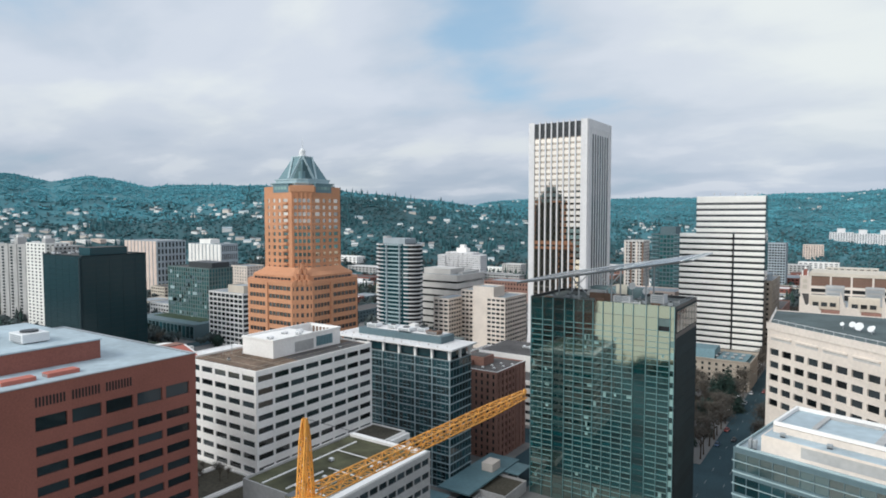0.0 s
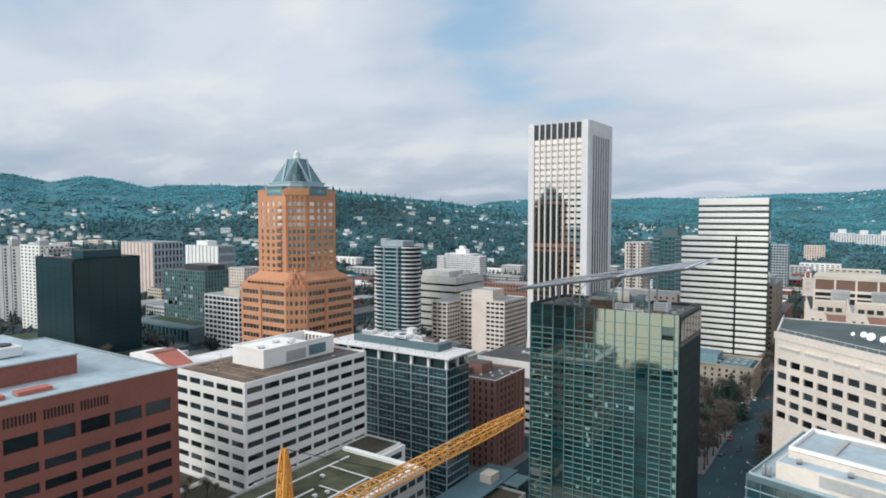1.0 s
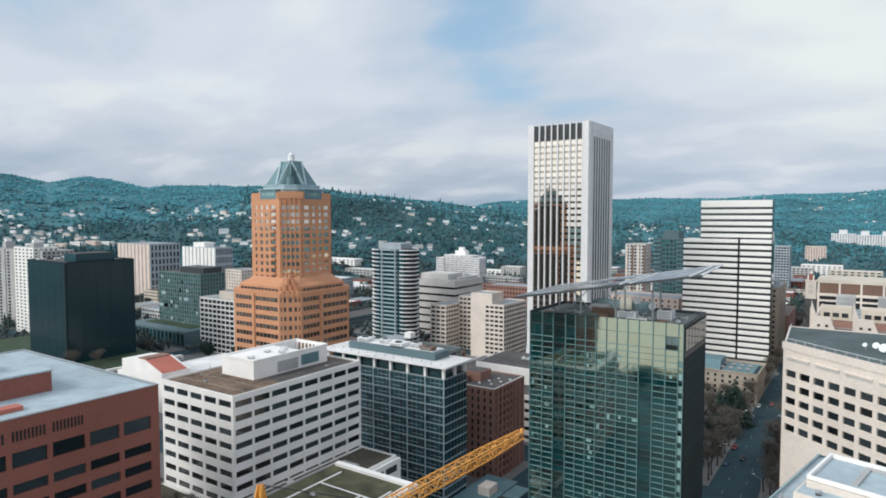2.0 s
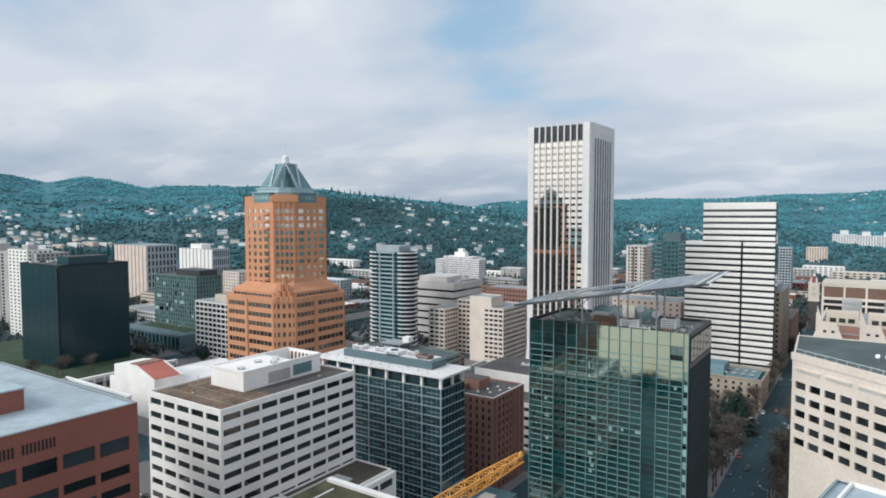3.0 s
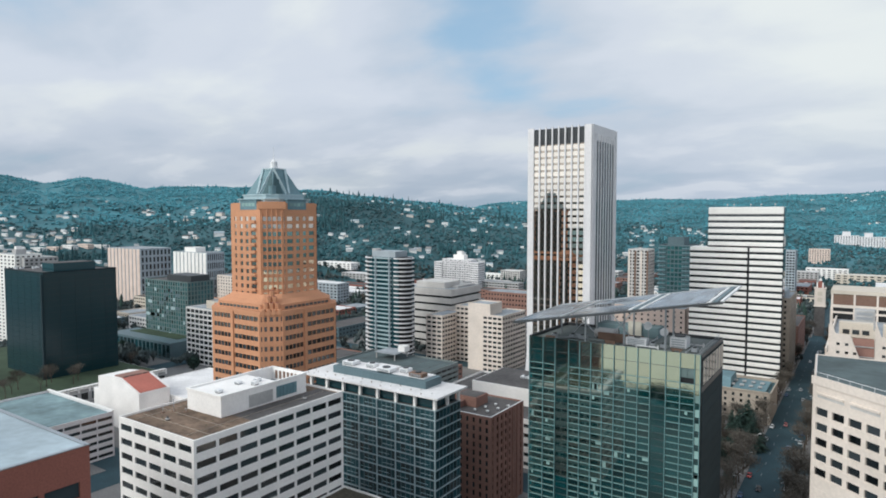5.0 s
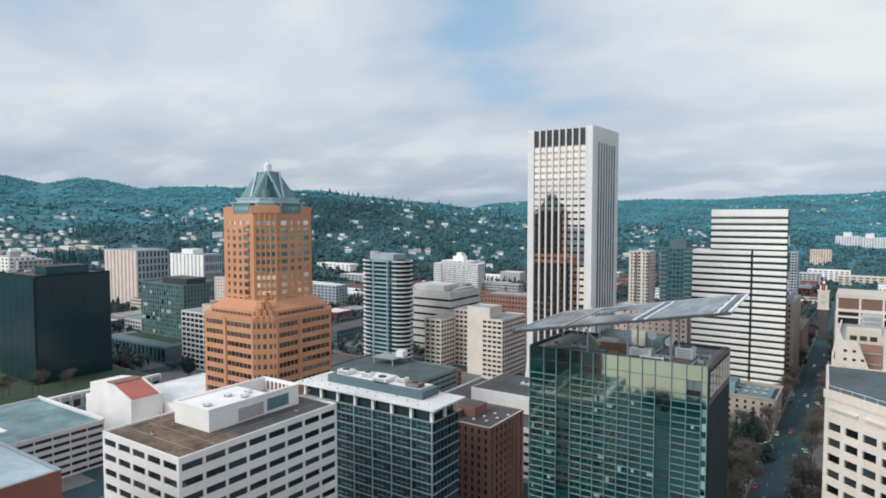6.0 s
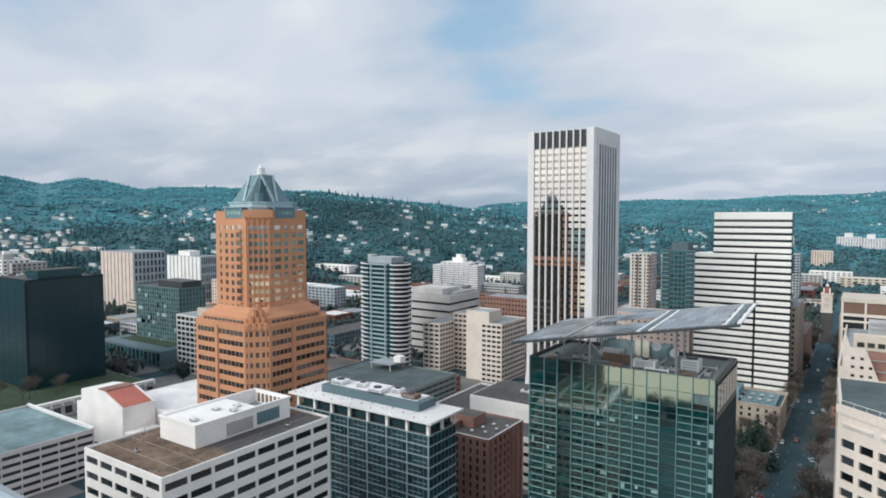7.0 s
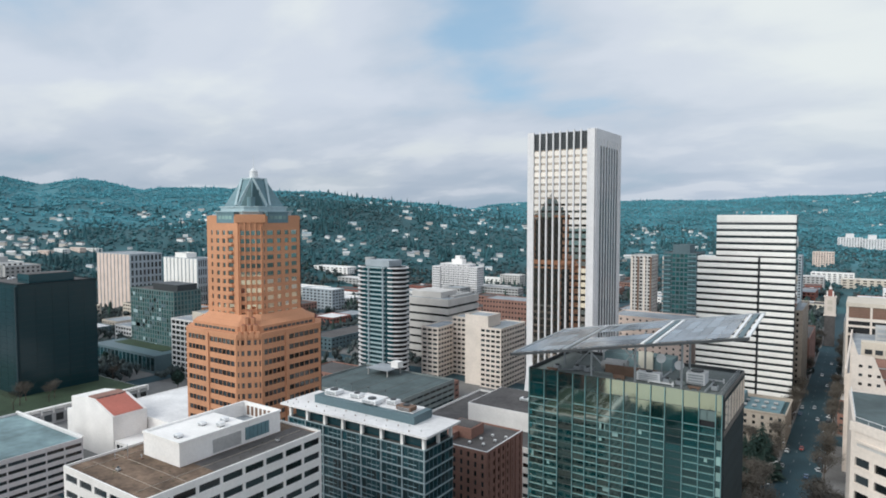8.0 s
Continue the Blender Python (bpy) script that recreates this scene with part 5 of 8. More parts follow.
black_tower()


def cream_office():
    # one long side set at half a right angle to the street grid
    p0 = Vector((-23.8, 211.0))
    d = Vector((0.757, -0.653))
    p1 = p0 + d * 60
    foot = [tuple(p0), tuple(p1), (48.0, 205.0), (22.0, 241.0), (-25.2, 239.5)]
    b = block("office_building", "cream concrete office block with punched dark windows", foot, B0, 67.9,
              [(13, 5, 0.74, 0.52, 0.5, 42.2, 61.2), None, None, None, None], M["cream"], M["deck_roof"], M["dark_glass"], limit=110, thick=0.5, parapet=0.25)
    o, u, n, ln = faces_of(foot)[0]
    bm = bmesh.new()
    obox(bm, o, u, n, -0.75, ln + 0.2, 0.5, 0.75, 65.9, 67.9)
    part("cornice", bm, M["cream"], b, "plain cream cornice")
    # deep blank frieze; over each pair of bays a ledge and a grey strip with a slot's shadow in its colour
    for k in range(7):
        bm = bmesh.new()
        obox(bm, o, u, n, 1.0 + k * 9.2, 8.6 + k * 9.2, 0.5, 0.9, 63.6, 64.1)
        part("frieze_ledge", bm, M["cream"], b, "thin cream ledge")
        bm = bmesh.new()
        obox(bm, o, u, n, 1.0 + k * 9.2, 8.6 + k * 9.2, 0.5, 0.53, 62.8, 63.59)
        part("frieze_slot", bm, M["warm_concrete"], b)
    # slim sills under each window row, and a sunken panel low at the corner
    for k in range(5):
        bm = bmesh.new()
        obox(bm, o, u, n, 0.3, ln - 0.3, 0.5, 0.62, 42.75 + k * 3.8, 42.95 + k * 3.8)
        part("sill", bm, M["cream"], b)
    bm = bmesh.new()
    obox(bm, o, u, n, 0.8, 4.6, 0.5, 0.56, 34.0, 39.8)
    part("blank_panel", bm, M["cream"], b, "blank cream panel")
    # roof rail with posts
    for a, c in ((p0, p1), (Vector((-25.2, 239.5)), p0)):
        bm = bmesh.new()
        v = c - a
        m = int(v.length / 3)
        for k in range(m + 1):
            q = a + v * (k / m)
            tube(bm, (q.x, q.y, 67.9), (q.x, q.y, 68.9), 0.05, sides=4)
        beam(bm, (a.x, a.y, 68.9), (c.x, c.y, 68.9), 0.09)
        part("guard_rail", bm, M["white_metal"], b, "thin white roof rail")
    for k, (a, e) in enumerate(((14.0, 12.0), (15.5, 14.0), (18.5, 13.0), (21.0, 15.0), (22.5, 12.5), (31.0, 13.0), (33.5, 15.0))):
        q = p0 + d * a + Vector((0.653, 0.757)) * e
        t = thing("roof_dish", q.x, q.y, 67.65, "white dish antenna on a dark gravel roof", "antenna", "dishes on the cream office")
        bm = bmesh.new()
        tube(bm, (q.x, q.y, 67.65), (q.x, q.y, 68.7), 0.14)
        part("mast", bm, M["steel"], t)
        bm = bmesh.new()
        tube(bm, (q.x, q.y, 68.9), (q.x - 0.25, q.y - 0.5, 69.2), 0.25, 0.6 + 0.3 * (k % 3), 12)
        part("dish", bm, M["white_metal"], t)


cream_office()


def corner_glass_office():
    c = Vector((-16.6, 107.4))
    d = Vector((0.963, -0.27))
    e = Vector((0.20, 0.98))

    def quad(a0, a1, b0, b1):
        return [tuple(c + d * a0 + e * b0), tuple(c + d * a1 + e * b0), tuple(c + d * a1 + e * b1), tuple(c + d * a0 + e * b1)]

    foot = quad(0, 50, 0, 26)
    b = block("office_building", "dark glass office with pale bands and a pale stepped roof", foot, B0, 63.3,
              [(26, 17, 0.94, 0.72), None, None, (14, 17, 0.94, 0.72)], M["slate_metal"], M["roof_pale"], M["blue_glass"], limit=80, thick=0.2, parapet=0.3)

    def solid(name, foot_, z0, z1, mat, parent, label=""):
        bmx = bmesh.new()
        prism(bmx, foot_, z0, z1)
        return part(name, bmx, mat, parent, label)

    # two stepped storeys of cream panels under pale roofs
    p = solid("plant_storey", quad(3.2, 48, 2.2, 20), 63.0, 65.5, M["cream"], b, "cream low plant storey")
    solid("lower_roof", quad(3.5, 47.7, 2.5, 19.7), 65.503, 65.6, M["roof_pale"], p)
    solid("grey_panel", quad(9.0, 26, 2.1, 2.19), 63.6, 65.2, M["concrete"], p, "grey wall panel")
    u = solid("upper_storey", quad(4.0, 47.5, 5.1, 16.6), 65.603, 66.6, M["cream"], b, "cream upper storey")
    solid("upper_roof", quad(4.4, 47.1, 5.5, 16.2), 66.603, 66.7, M["roof_pale"], u)
    for q in ((4.0, 47.5, 5.1, 5.45), (4.0, 47.5, 16.2, 16.6), (4.0, 4.38, 5.46, 16.19)):
        solid("parapet", quad(*q), 66.71, 67.3, M["white_paint"], u)
    for a0, a1, b0, b1 in ((9, 9.7, 7.5, 15.5), (9.71, 17, 14.8, 15.5), (17.5, 18.6, 6, 15.8), (24, 25, 6, 15.8), (33, 34, 6, 15.8)):
        solid("roof_duct", quad(a0, a1, b0, b1), 66.71, 67.0, M["concrete"], u, "grey flat roof duct")
    for a0, b0 in ((6.0, 3.4), (12.5, 3.6), (21.0, 3.5), (30.0, 3.6)):
        q = c + d * a0 + e * b0
        roof_unit("roof_vent_box", q.x, q.y, 65.6, 0.8, 0.6, 0.7, M["steel"], "small vent on a pale roof step", group="vents on the corner office", fan=False)
    for a0, b0, w in ((1.7, 1.6, 0.5), (2.3, 2.0, 0.7), (1.5, 2.6, 0.4)):
        q = c + d * a0 + e * b0
        roof_unit("roof_fan_unit", q.x, q.y, 63.0, w, w, 1.6, M["steel"], "slim steel roof machine at the corner", group="machines on the corner office", fan=False)
    for a0, a1, b0, b1 in ((0.1, 49.9, 0.1, 0.25), (0.1, 0.25, 0.26, 25.9)):
        solid("roof_edge", quad(a0, a1, b0, b1), 63.31, 63.6, M["pale_teal"], b)
    # pale storey bands
    for k in range(16, 34):
        for o, w, n, ln in (faces_of(foot)[0], faces_of(foot)[3]):
            bm = bmesh.new()
            obox(bm, o, w, n, -0.3, ln, 0.2, 0.35, B0 + k * 1.85, B0 + k * 1.85 + (0.2 if k % 2 == 0 else 0.1))
            part("storey_band", bm, M["pale_teal"], b)


corner_glass_office()

# ---- blocks of the middle distance ----


def plain(label, x0, x1, y0, y1, zt, fb, rb, wall, roof, glass="dark_glass", fw=0.6, fh=0.5, storey=3.6, lim=40, name="building", parapet=0.7, cat="building", z0=None):
    base = B0 if z0 is None else z0
    nf = max(1, int(round((zt - base) / storey)))
    return block(name, label, rect(x0, x1, y0, y1), base, zt, [(fb, nf, fw, fh) if fb else None, (rb, nf, fw, fh) if rb else None, None, None], M[wall], M[roof], M[glass], category=cat, limit=lim, parapet=parapet)


def brick_block():
    b = plain("dark red brick apartment tower with small windows", -145, -123.2, 221.3, 246, 36.4, 8, 8, "dark_brick", "roof_dark", fw=0.36, fh=0.62, storey=3.0, lim=96, name="apartment_building", parapet=0.5)
    bm = bmesh.new()
    add_box(bm, -143.5, -134.0, 229.5, 238, 35.9, 39.6)
    p = part("penthouse", bm, M["dark_brick"], b, "brick stair head")
    bm = bmesh.new()
    add_box(bm, -142.9, -134.6, 230.1, 237.4, 39.603, 39.75)
    part("roof", bm, M["roof_dark"], p)
    for q in ((-145.4, -122.8, 220.9, 221.35), (-123.25, -122.8, 221.36, 246.4)):
        bm = bmesh.new()
        add_box(bm, *q, 36.42, 36.62)
        part("coping", bm, M["travertine"], b, "pale coping along the parapet")
    bm = bmesh.new()
    add_box(bm, -144.2, -139.0, 224.0, 229.4, 35.9, 38.2)
    part("stair_head", bm, M["dark_brick"], b)
    # shallow brick piers
    for k in range(7):
        bm = bmesh.new()
        add_box(bm, -122.85, -122.5, 222.6 + k * 3.6, 223.4 + k * 3.6, B0, 36)
        part("pier", bm, M["dark_brick"], b)
    for k in range(6):
        roof_unit("roof_vent_box", -132.5 + k * 1.6, 226 + (k * 5) % 14, 35.9, 0.9, 0.9, 0.9, M["white_metal"], "small white vent on a dark roof", group="vents on the brick tower", fan=False)


brick_block()


def low_hall_block():
    b = plain("low dark-roofed block with white parapet walls", -190, -112, 268, 330, 21.5, 14, 12, "white_paint", "roof_dark", fw=0.7, fh=0.4, storey=4.4, lim=30, parapet=0.9)
    bm = bmesh.new()
    add_box(bm, -170.5, -118, 286.5, 318, 20.6, 28.6)
    p = part("upper_storey", bm, M["white_paint"], b, "white upper storey")
    bm = bmesh.new()
    add_box(bm, -169.9, -118.6, 287.1, 317.4, 28.603, 28.75)
    part("roof", bm, M["roof_dark"], p)
    for x, y in ((-150, 303), (-138, 299)):
        roof_unit("roof_fan_unit", x, y, 28.75, 4.5, 3.2, 1.3, M["white_metal"], "white ventilation box on a dark roof", group="units on the low block")


low_hall_block()


def garage():
    # dark panes fill the open bands; the decks' shade is in their colour
    b = plain("grey concrete parking garage with dark panes for its open bands", -276, -212, 286, 338, 22, 10, 9, "deck_concrete", "deck_roof", fw=0.93, fh=0.45, storey=3.1, lim=16, name="parking_garage", parapet=1.0)
    for i in range(5):
        bm = bmesh.new()
        x = -268 + i * 12
        add_box(bm, x, x + 0.35, 289, 335, 21.0, 21.06)
        part("bay_line", bm, M["roof_dark"], b)
    bm = bmesh.new()
    add_box(bm, -262, -246, 322, 336, 24.6, 25.0)
    p = part("upper_deck", bm, M["roof_grey"], b, "raised deck slab")
    for x, y in ((-261, 323), (-247, 323), (-261, 335), (-247, 335)):
        bm = bmesh.new()
        add_box(bm, x - 0.3, x + 0.3, y - 0.3, y + 0.3, 21.0, 24.6)
        part("column", bm, M["concrete"], p)
    bm = bmesh.new()
    add_box(bm, -250, -245, 330, 335, 25.0, 28.4)
    part("stair_head", bm, M["white_paint"], p)
    for k in range(6):
        x, y = -274 + k * 11, 287
        t = thing("lamp_post", x, y, 21.0, "slender grey lamp post on a parking deck", "lamp post", "lamps on the parking deck")
        bm = bmesh.new()
        tube(bm, (x, y, 21.0), (x, y, 26.0), 0.12)
        part("pole", bm, M["steel"], t)
        bm = bmesh.new()
        add_box(bm, x - 0.6, x + 0.6, y - 0.2, y + 0.2, 26.0, 26.2)
        part("lamp_head", bm, M["dark_steel"], t)


garage()

# beige apartment house in wings
plain("cream stucco apartment wing with paired windows", -279.8, -266.4, 402, 430, 36, 3, 8, "cream", "roof_grey", storey=3.4, fw=0.78, fh=0.5, name="apartment_building")
plain("cream stucco apartment wing behind a court", -266.4, -245, 421, 440, 41.5, 6, 4, "cream", "roof_grey", storey=3.4, fw=0.74, fh=0.5, name="apartment_building")
plain("tall blank cream stair tower of the apartments", -245, -228, 404, 420, 47, 0, 0, "cream", "roof_grey", name="apartment_building")
plain("cream apartment wing with rows of windows", -232.4, -217.4, 402.2, 436, 40, 4, 9, "cream", "roof_grey", storey=3.4, fw=0.78, fh=0.5, name="apartment_building", z0=B0)


def ribbon_office():
    b = thing("office_building", -297, 455, B0, "pale grey office with long dark ribbon windows", "building")
    bm = bmesh.new()
    prism(bm, rect(-314.6, -279.6, 434.2, 476), B0, 46)
    part("ribbon_window", bm, M["dark_glass"], b)
    for k in range(8):
        bm = bmesh.new()
        z = 43.6 - k * 5.9
        prism(bm, rect(-315.7, -278.6, 433, 477), max(z - 4.1, B0), z)
        part("band", bm, M["warm_concrete"], b)
    bm = bmesh.new()
    prism(bm, rect(-315.7, -278.6, 433, 477), 45.4, 50.6)
    part("top_band", bm, M["warm_concrete"], b)
    bm = bmesh.new()
    prism(bm, rect(-314.5, -279.8, 434.2, 475.8), 50.603, 50.8)
    part("roof", bm, M["roof_grey"], b)
    bm = bmesh.new()
    prism(bm, rect(-314, -287, 436, 458), 50.803, 55.4)
    part("penthouse", bm, M["warm_concrete"], b, "pinkish-grey plant storey")
    bm = bmesh.new()
    prism(bm, rect(-286, -281, 445, 472), 50.803, 52.2)
    part("upper_roof", bm, M["concrete"], b)
    for x, y in ((-307, 464), (-296, 463), (-290, 469)):
        roof_unit("roof_plant_box", x, y, 50.8, 4, 4, 2.2, M["concrete"], "pale plant box on a grey roof", group="plant boxes on the ribbon office")


ribbon_office()


def round_tower():
    b = thing("apartment_tower", -301, 385, B0, "pale tower with rounded balcony ends and dark bands", "building")
    zt, nf = 78.0, 25
    x0, x1, y0, y1 = -318.5, -282.5, 376, 396
    bm = bmesh.new()
    prism(bm, rect(x0 + 5, x1 - 4, y0 + 1.2, y1), B0, zt)
    part("core", bm, M["blue_glass"], b)
    r = 8.0
    for cxx, cyy in ((x0 + 5.5, y0 + 8.6), (x1 - 5.5, y0 + 8.6)):
        bm = bmesh.new()
        tube(bm, (cxx, cyy, B0), (cxx, cyy, zt), r - 1.5, sides=24)
        part("round_end", bm, M["core"], b)
        for k in range(nf):
            z = zt - 0.2 - k * (zt - 2) / nf
            bm = bmesh.new()
            tube(bm, (cxx, cyy, z - 0.75), (cxx, cyy, z), r, sides=24)
            part("balcony_band", bm, M["travertine"], b)
    for k in range(nf):
        z = zt - 0.2 - k * (zt - 2) / nf
        bm = bmesh.new()
        add_box(bm, x0 + 10, x1 - 10, y0, y0 + 1.25, z - 0.85, z)
        part("balcony_band", bm, M["pale_teal"], b)
    for x in (x0 + 12.0, x1 - 11.5):
        bm = bmesh.new()
        add_box(bm, x - 0.35, x + 0.35, y0 - 0.3, y0 + 1.0, B0, zt + 0.2)
        part("fin", bm, M["concrete_blue"], b)
    bm = bmesh.new()
    add_box(bm, x0 + 6, x1 - 9, y0 + 4, y1 - 2, zt, zt + 4.2)
    p = part("penthouse", bm, M["concrete_blue"], b, "blue-grey plant storey")
    bm = bmesh.new()
    tube(bm, (x0 + 6, y0 + 9, zt), (x0 + 6, y0 + 9, zt + 5.6), 3.4, sides=20)
    part("tank_drum", bm, M["concrete"], p)


round_tower()


def slab_b(label, x0, x1, y0, y1, zt, wall, n_strip, glass="dark_glass"):
    """A slab of tall white strips with dark window columns between."""
    b = plain(label, x0, x1, y0, y1, zt, 0, 8, "concrete_blue", "roof_grey", glass=glass, fw=0.5, fh=0.7, storey=9, lim=16, name="apartment_building")
    w = (x1 - x0) / n_strip
    for i in range(n_strip):
        bm = bmesh.new()
        add_box(bm, x0 + i * w + 0.14 * w, x0 + (i + 1) * w - 0.14 * w, y0 - 0.9, y0 - 0.36, B0, zt - 0.6)
        part("strip", bm, M[wall], b)
    return b


slab_b("pale apartment slab with peach vertical strips", -796, -724.4, 445, 484, 68.3, "peach", 9)
slab_b("white apartment slab with broad vertical strips", -681.6, -619, 460, 482, 66.5, "white_panel", 9)
plain("white stair head on an apartment slab", -665, -645, 464, 476, 71.5, 0, 0, "white_panel", "roof_grey", z0=66.0)
plain("dull pink apartment slab", -612, -585, 468, 492, 42, 6, 6, "cream", "roof_grey", fw=0.4, name="apartment_building")

plain("orange brick apartment block with flat roof", -596, -566, 415, 440, 22, 7, 6, "orange_brick", "roof_grey", fw=0.45, fh=0.5, lim=20, name="apartment_building")


def patchwork_block():
    b = plain("grey-green glass apartment block with dark patchwork panes", -512.5, -454.7, 325, 348, 55.6, 18, 8, "grey_green", "roof_dark", glass="teal_glass", fw=0.62, fh=0.8, storey=3.5, lim=40, name="apartment_building")
    rng = random.Random(4)
    for k in range(44):
        i, j = rng.randrange(18), rng.randrange(3, 15)
        bm = bmesh.new()
        w = 57.8 / 18
        add_box(bm, -512.5 + i * w + 0.5, -512.5 + (i + rng.choice((1, 1, 2))) * w - 0.4, 324.5, 324.62, B0 + j * 3.5 + 0.6, B0 + j * 3.5 + 3.2)
        part("dark_panel", bm, M["slate_metal"] if k % 3 else M["pale_teal"], b)
    bm = bmesh.new()
    add_box(bm, -488, -456, 329, 346, 55.0, 60.0)
    part("penthouse", bm, M["dark_steel"], b, "dark plant storey")
    bm = bmesh.new()
    add_box(bm, -525, -440, 300, 324.4, B0, 13)
    p = part("base", bm, M["slate_metal"], b, "low dark base wing")
    bm = bmesh.new()
    add_box(bm, -515, -450, 312, 324.3, 13.003, 13.3)
    part("green_roof", bm, M["grass"], p)
    for k in range(16):
        bm = bmesh.new()
        add_box(bm, -524 + k * 5.25, -520 + k * 5.25, 299.86, 299.99, 2, 11.4)
        part("tall_pane", bm, M["blue_glass"], p)


patchwork_block()
plain("white gridded office slab with dark square windows", -428, -388, 306, 330, 41, 8, 4, "white_paint", "roof_grey", fw=0.86, fh=0.66, storey=3.7, lim=110, name="office_building")
plain("pale plant storey on a white slab", -412, -394, 312, 326, 46, 0, 0, "beige", "roof_grey", z0=40.3)


def balcony_tower(xa, ya, zt, w):
    """White slab tower: blank fins between stacks of balconies on dark strips, lift houses on the roof."""
    b = plain("pale concrete apartment tower with stacked balconies and roof boxes", xa, xa + w, ya, ya + 26, zt, 0, 7, "concrete", "roof_grey", fw=0.5, fh=0.5, storey=3.0, lim=30, name="apartment_tower")
    n = int(w / 16)
    for k in range(n):
        x = xa + (k + 0.5) * w / n
        # flat dark strip: the shade behind the balconies is in its colour
        bm = bmesh.new()
        add_box(bm, x - 3.1, x + 3.1, ya - 0.42, ya - 0.36, B0 + 1, zt - 1.5)
        part("balcony_recess", bm, M["dark_glass"], b)
        for j in range(int(zt / 3.0)):
            bm = bmesh.new()
            add_box(bm, x - 3.0, x + 3.0, ya - 1.5, ya - 0.43, 1.2 + j * 3.0, 2.35 + j * 3.0)
            part("balcony", bm, M["concrete"], b)
        bm = bmesh.new()
        add_box(bm, x + 3.4, x + 12.0, ya - 1.0, ya - 0.36, B0, zt + 0.6)
        part("fin", bm, M["concrete"], b)
        if k % 3 != 1:
            continue
        bm = bmesh.new()
        add_box(bm, x + 1.0, x + 8.0, ya + 2, ya + 10, zt - 0.7, zt + 6.5)
        p = part("lift_house", bm, M["concrete"], b)
        bm = bmesh.new()
        add_box(bm, x + 2.6, x + 6.0, ya + 3, ya + 8, zt + 6.503, zt + 9.0)
        part("roof_box", bm, M["white_paint"], p)
    return b


balcony_tower(-702, 267, 72.5, 110)
plain("white lower wing of the apartment tower", -632, -596, 262, 282, 75.5, 5, 5, "white_panel", "roof_grey", fw=0.5, fh=0.45, storey=3.0, lim=30, name="apartment_building")
# tall glass neighbours behind the striped tower
b_ = plain("teal glass apartment tower with pale balconies", -156, -132, 557, 585, 84, 8, 8, "slate_metal", "roof_dark", glass="teal_glass", fw=0.84, fh=0.74, lim=30, name="apartment_tower")
for k in range(22):
    for xa in (-157.2, -138):
        bm_ = bmesh.new()
        add_box(bm_, xa, xa + 6.5, 555.4, 556.64, 5 + k * 3.6, 6.1 + k * 3.6)
        part("balcony", bm_, M["copper"], b_)
plain("dark plant storey on a glass tower", -150, -138, 561, 578, 90, 0, 0, "slate_metal", "roof_dark", z0=83.3)
plain("grey gridded office tower", -116, -92.3, 960, 985, 62, 7, 5, "concrete_blue", "roof_grey", fw=0.7, fh=0.55, lim=30, name="office_building")
b_ = plain("brown and white striped apartment tower", -227, -206, 700, 722, 72, 5, 5, "warm_concrete", "roof_grey", fw=0.6, fh=0.55, lim=25, name="apartment_tower")
for k in range(4):
    bm_ = bmesh.new()
    add_box(bm_, -226.6 + k * 6.4, -224.9 + k * 6.4, 698.9, 699.6, B0, 70)
    part("strip", bm_, M["brown_louvre"] if k % 2 else M["cream"], b_)

plain("cream apartment block with small windows", -200, -180, 720, 745, 70, 5, 5, "cream", "roof_grey", fw=0.4, fh=0.5, lim=20, name="apartment_building")
plain("low peach hall with a flat roof", -172, -118, 482, 510, 43, 12, 6, "peach", "roof_grey", fw=0.3, fh=0.4, lim=20)

b_ = plain("tall narrow buff stone building along the street", -84, -55.6, 494, 540, 54, 5, 9, "buff_stone", "roof_grey", fw=0.4, fh=0.5, storey=3.6, lim=40, name="office_building")
bm_ = bmesh.new()
add_box(bm_, -70, -58, 500, 520, 53.4, 58)
part("roof_box", bm_, M["concrete_blue"], b_)
plain("pale grey building along the street", -33.8, -5, 520, 560, 46, 6, 8, "warm_concrete", "roof_grey", fw=0.5, fh=0.5, storey=3.6, lim=30, name="office_building")
plain("low brown brick building along the street", -84, -55.6, 560, 620, 26, 6, 10, "dark_brick", "roof_dark", fw=0.4, fh=0.5, storey=3.6, lim=20)


def stone_courthouse():
    b = plain("old buff stone block with arched cornice", -92, -53.8, 388, 418, 16.4, 10, 8, "buff_stone", "copper_dark", fw=0.34, fh=0.55, storey=3.6, lim=60, parapet=1.0)
    bm = bmesh.new()
    for o, u, n, ln in faces_of(rect(-92, -53.8, 388, 418)):
        obox(bm, o, u, n, -0.9, ln, 0.35, 0.9, 16.41, 17.1)
    part("cornice", bm, M["buff_stone"], b)
    bm = bmesh.new()
    prism(bm, rect(-88, -73, 392, 412), 15.4, 20.6, rect(-87.5, -73.5, 396, 411))
    part("copper_roof", bm, M["copper"], b, "teal copper roof")
    bm = bmesh.new()
    prism(bm, rect(-72, -56, 392, 414), 15.4, 16.6)
    part("roof_lantern", bm, M["copper"], b)
    for k in range(8):
        roof_unit("roof_vent_box", -72.5 + (k % 4) * 4.4, 396 + (k // 4) * 9, 16.6, 2.0, 2.2, 1.0, M["concrete"], "grey vent box on a stone block", group="vents on the stone block", fan=False)


stone_courthouse()


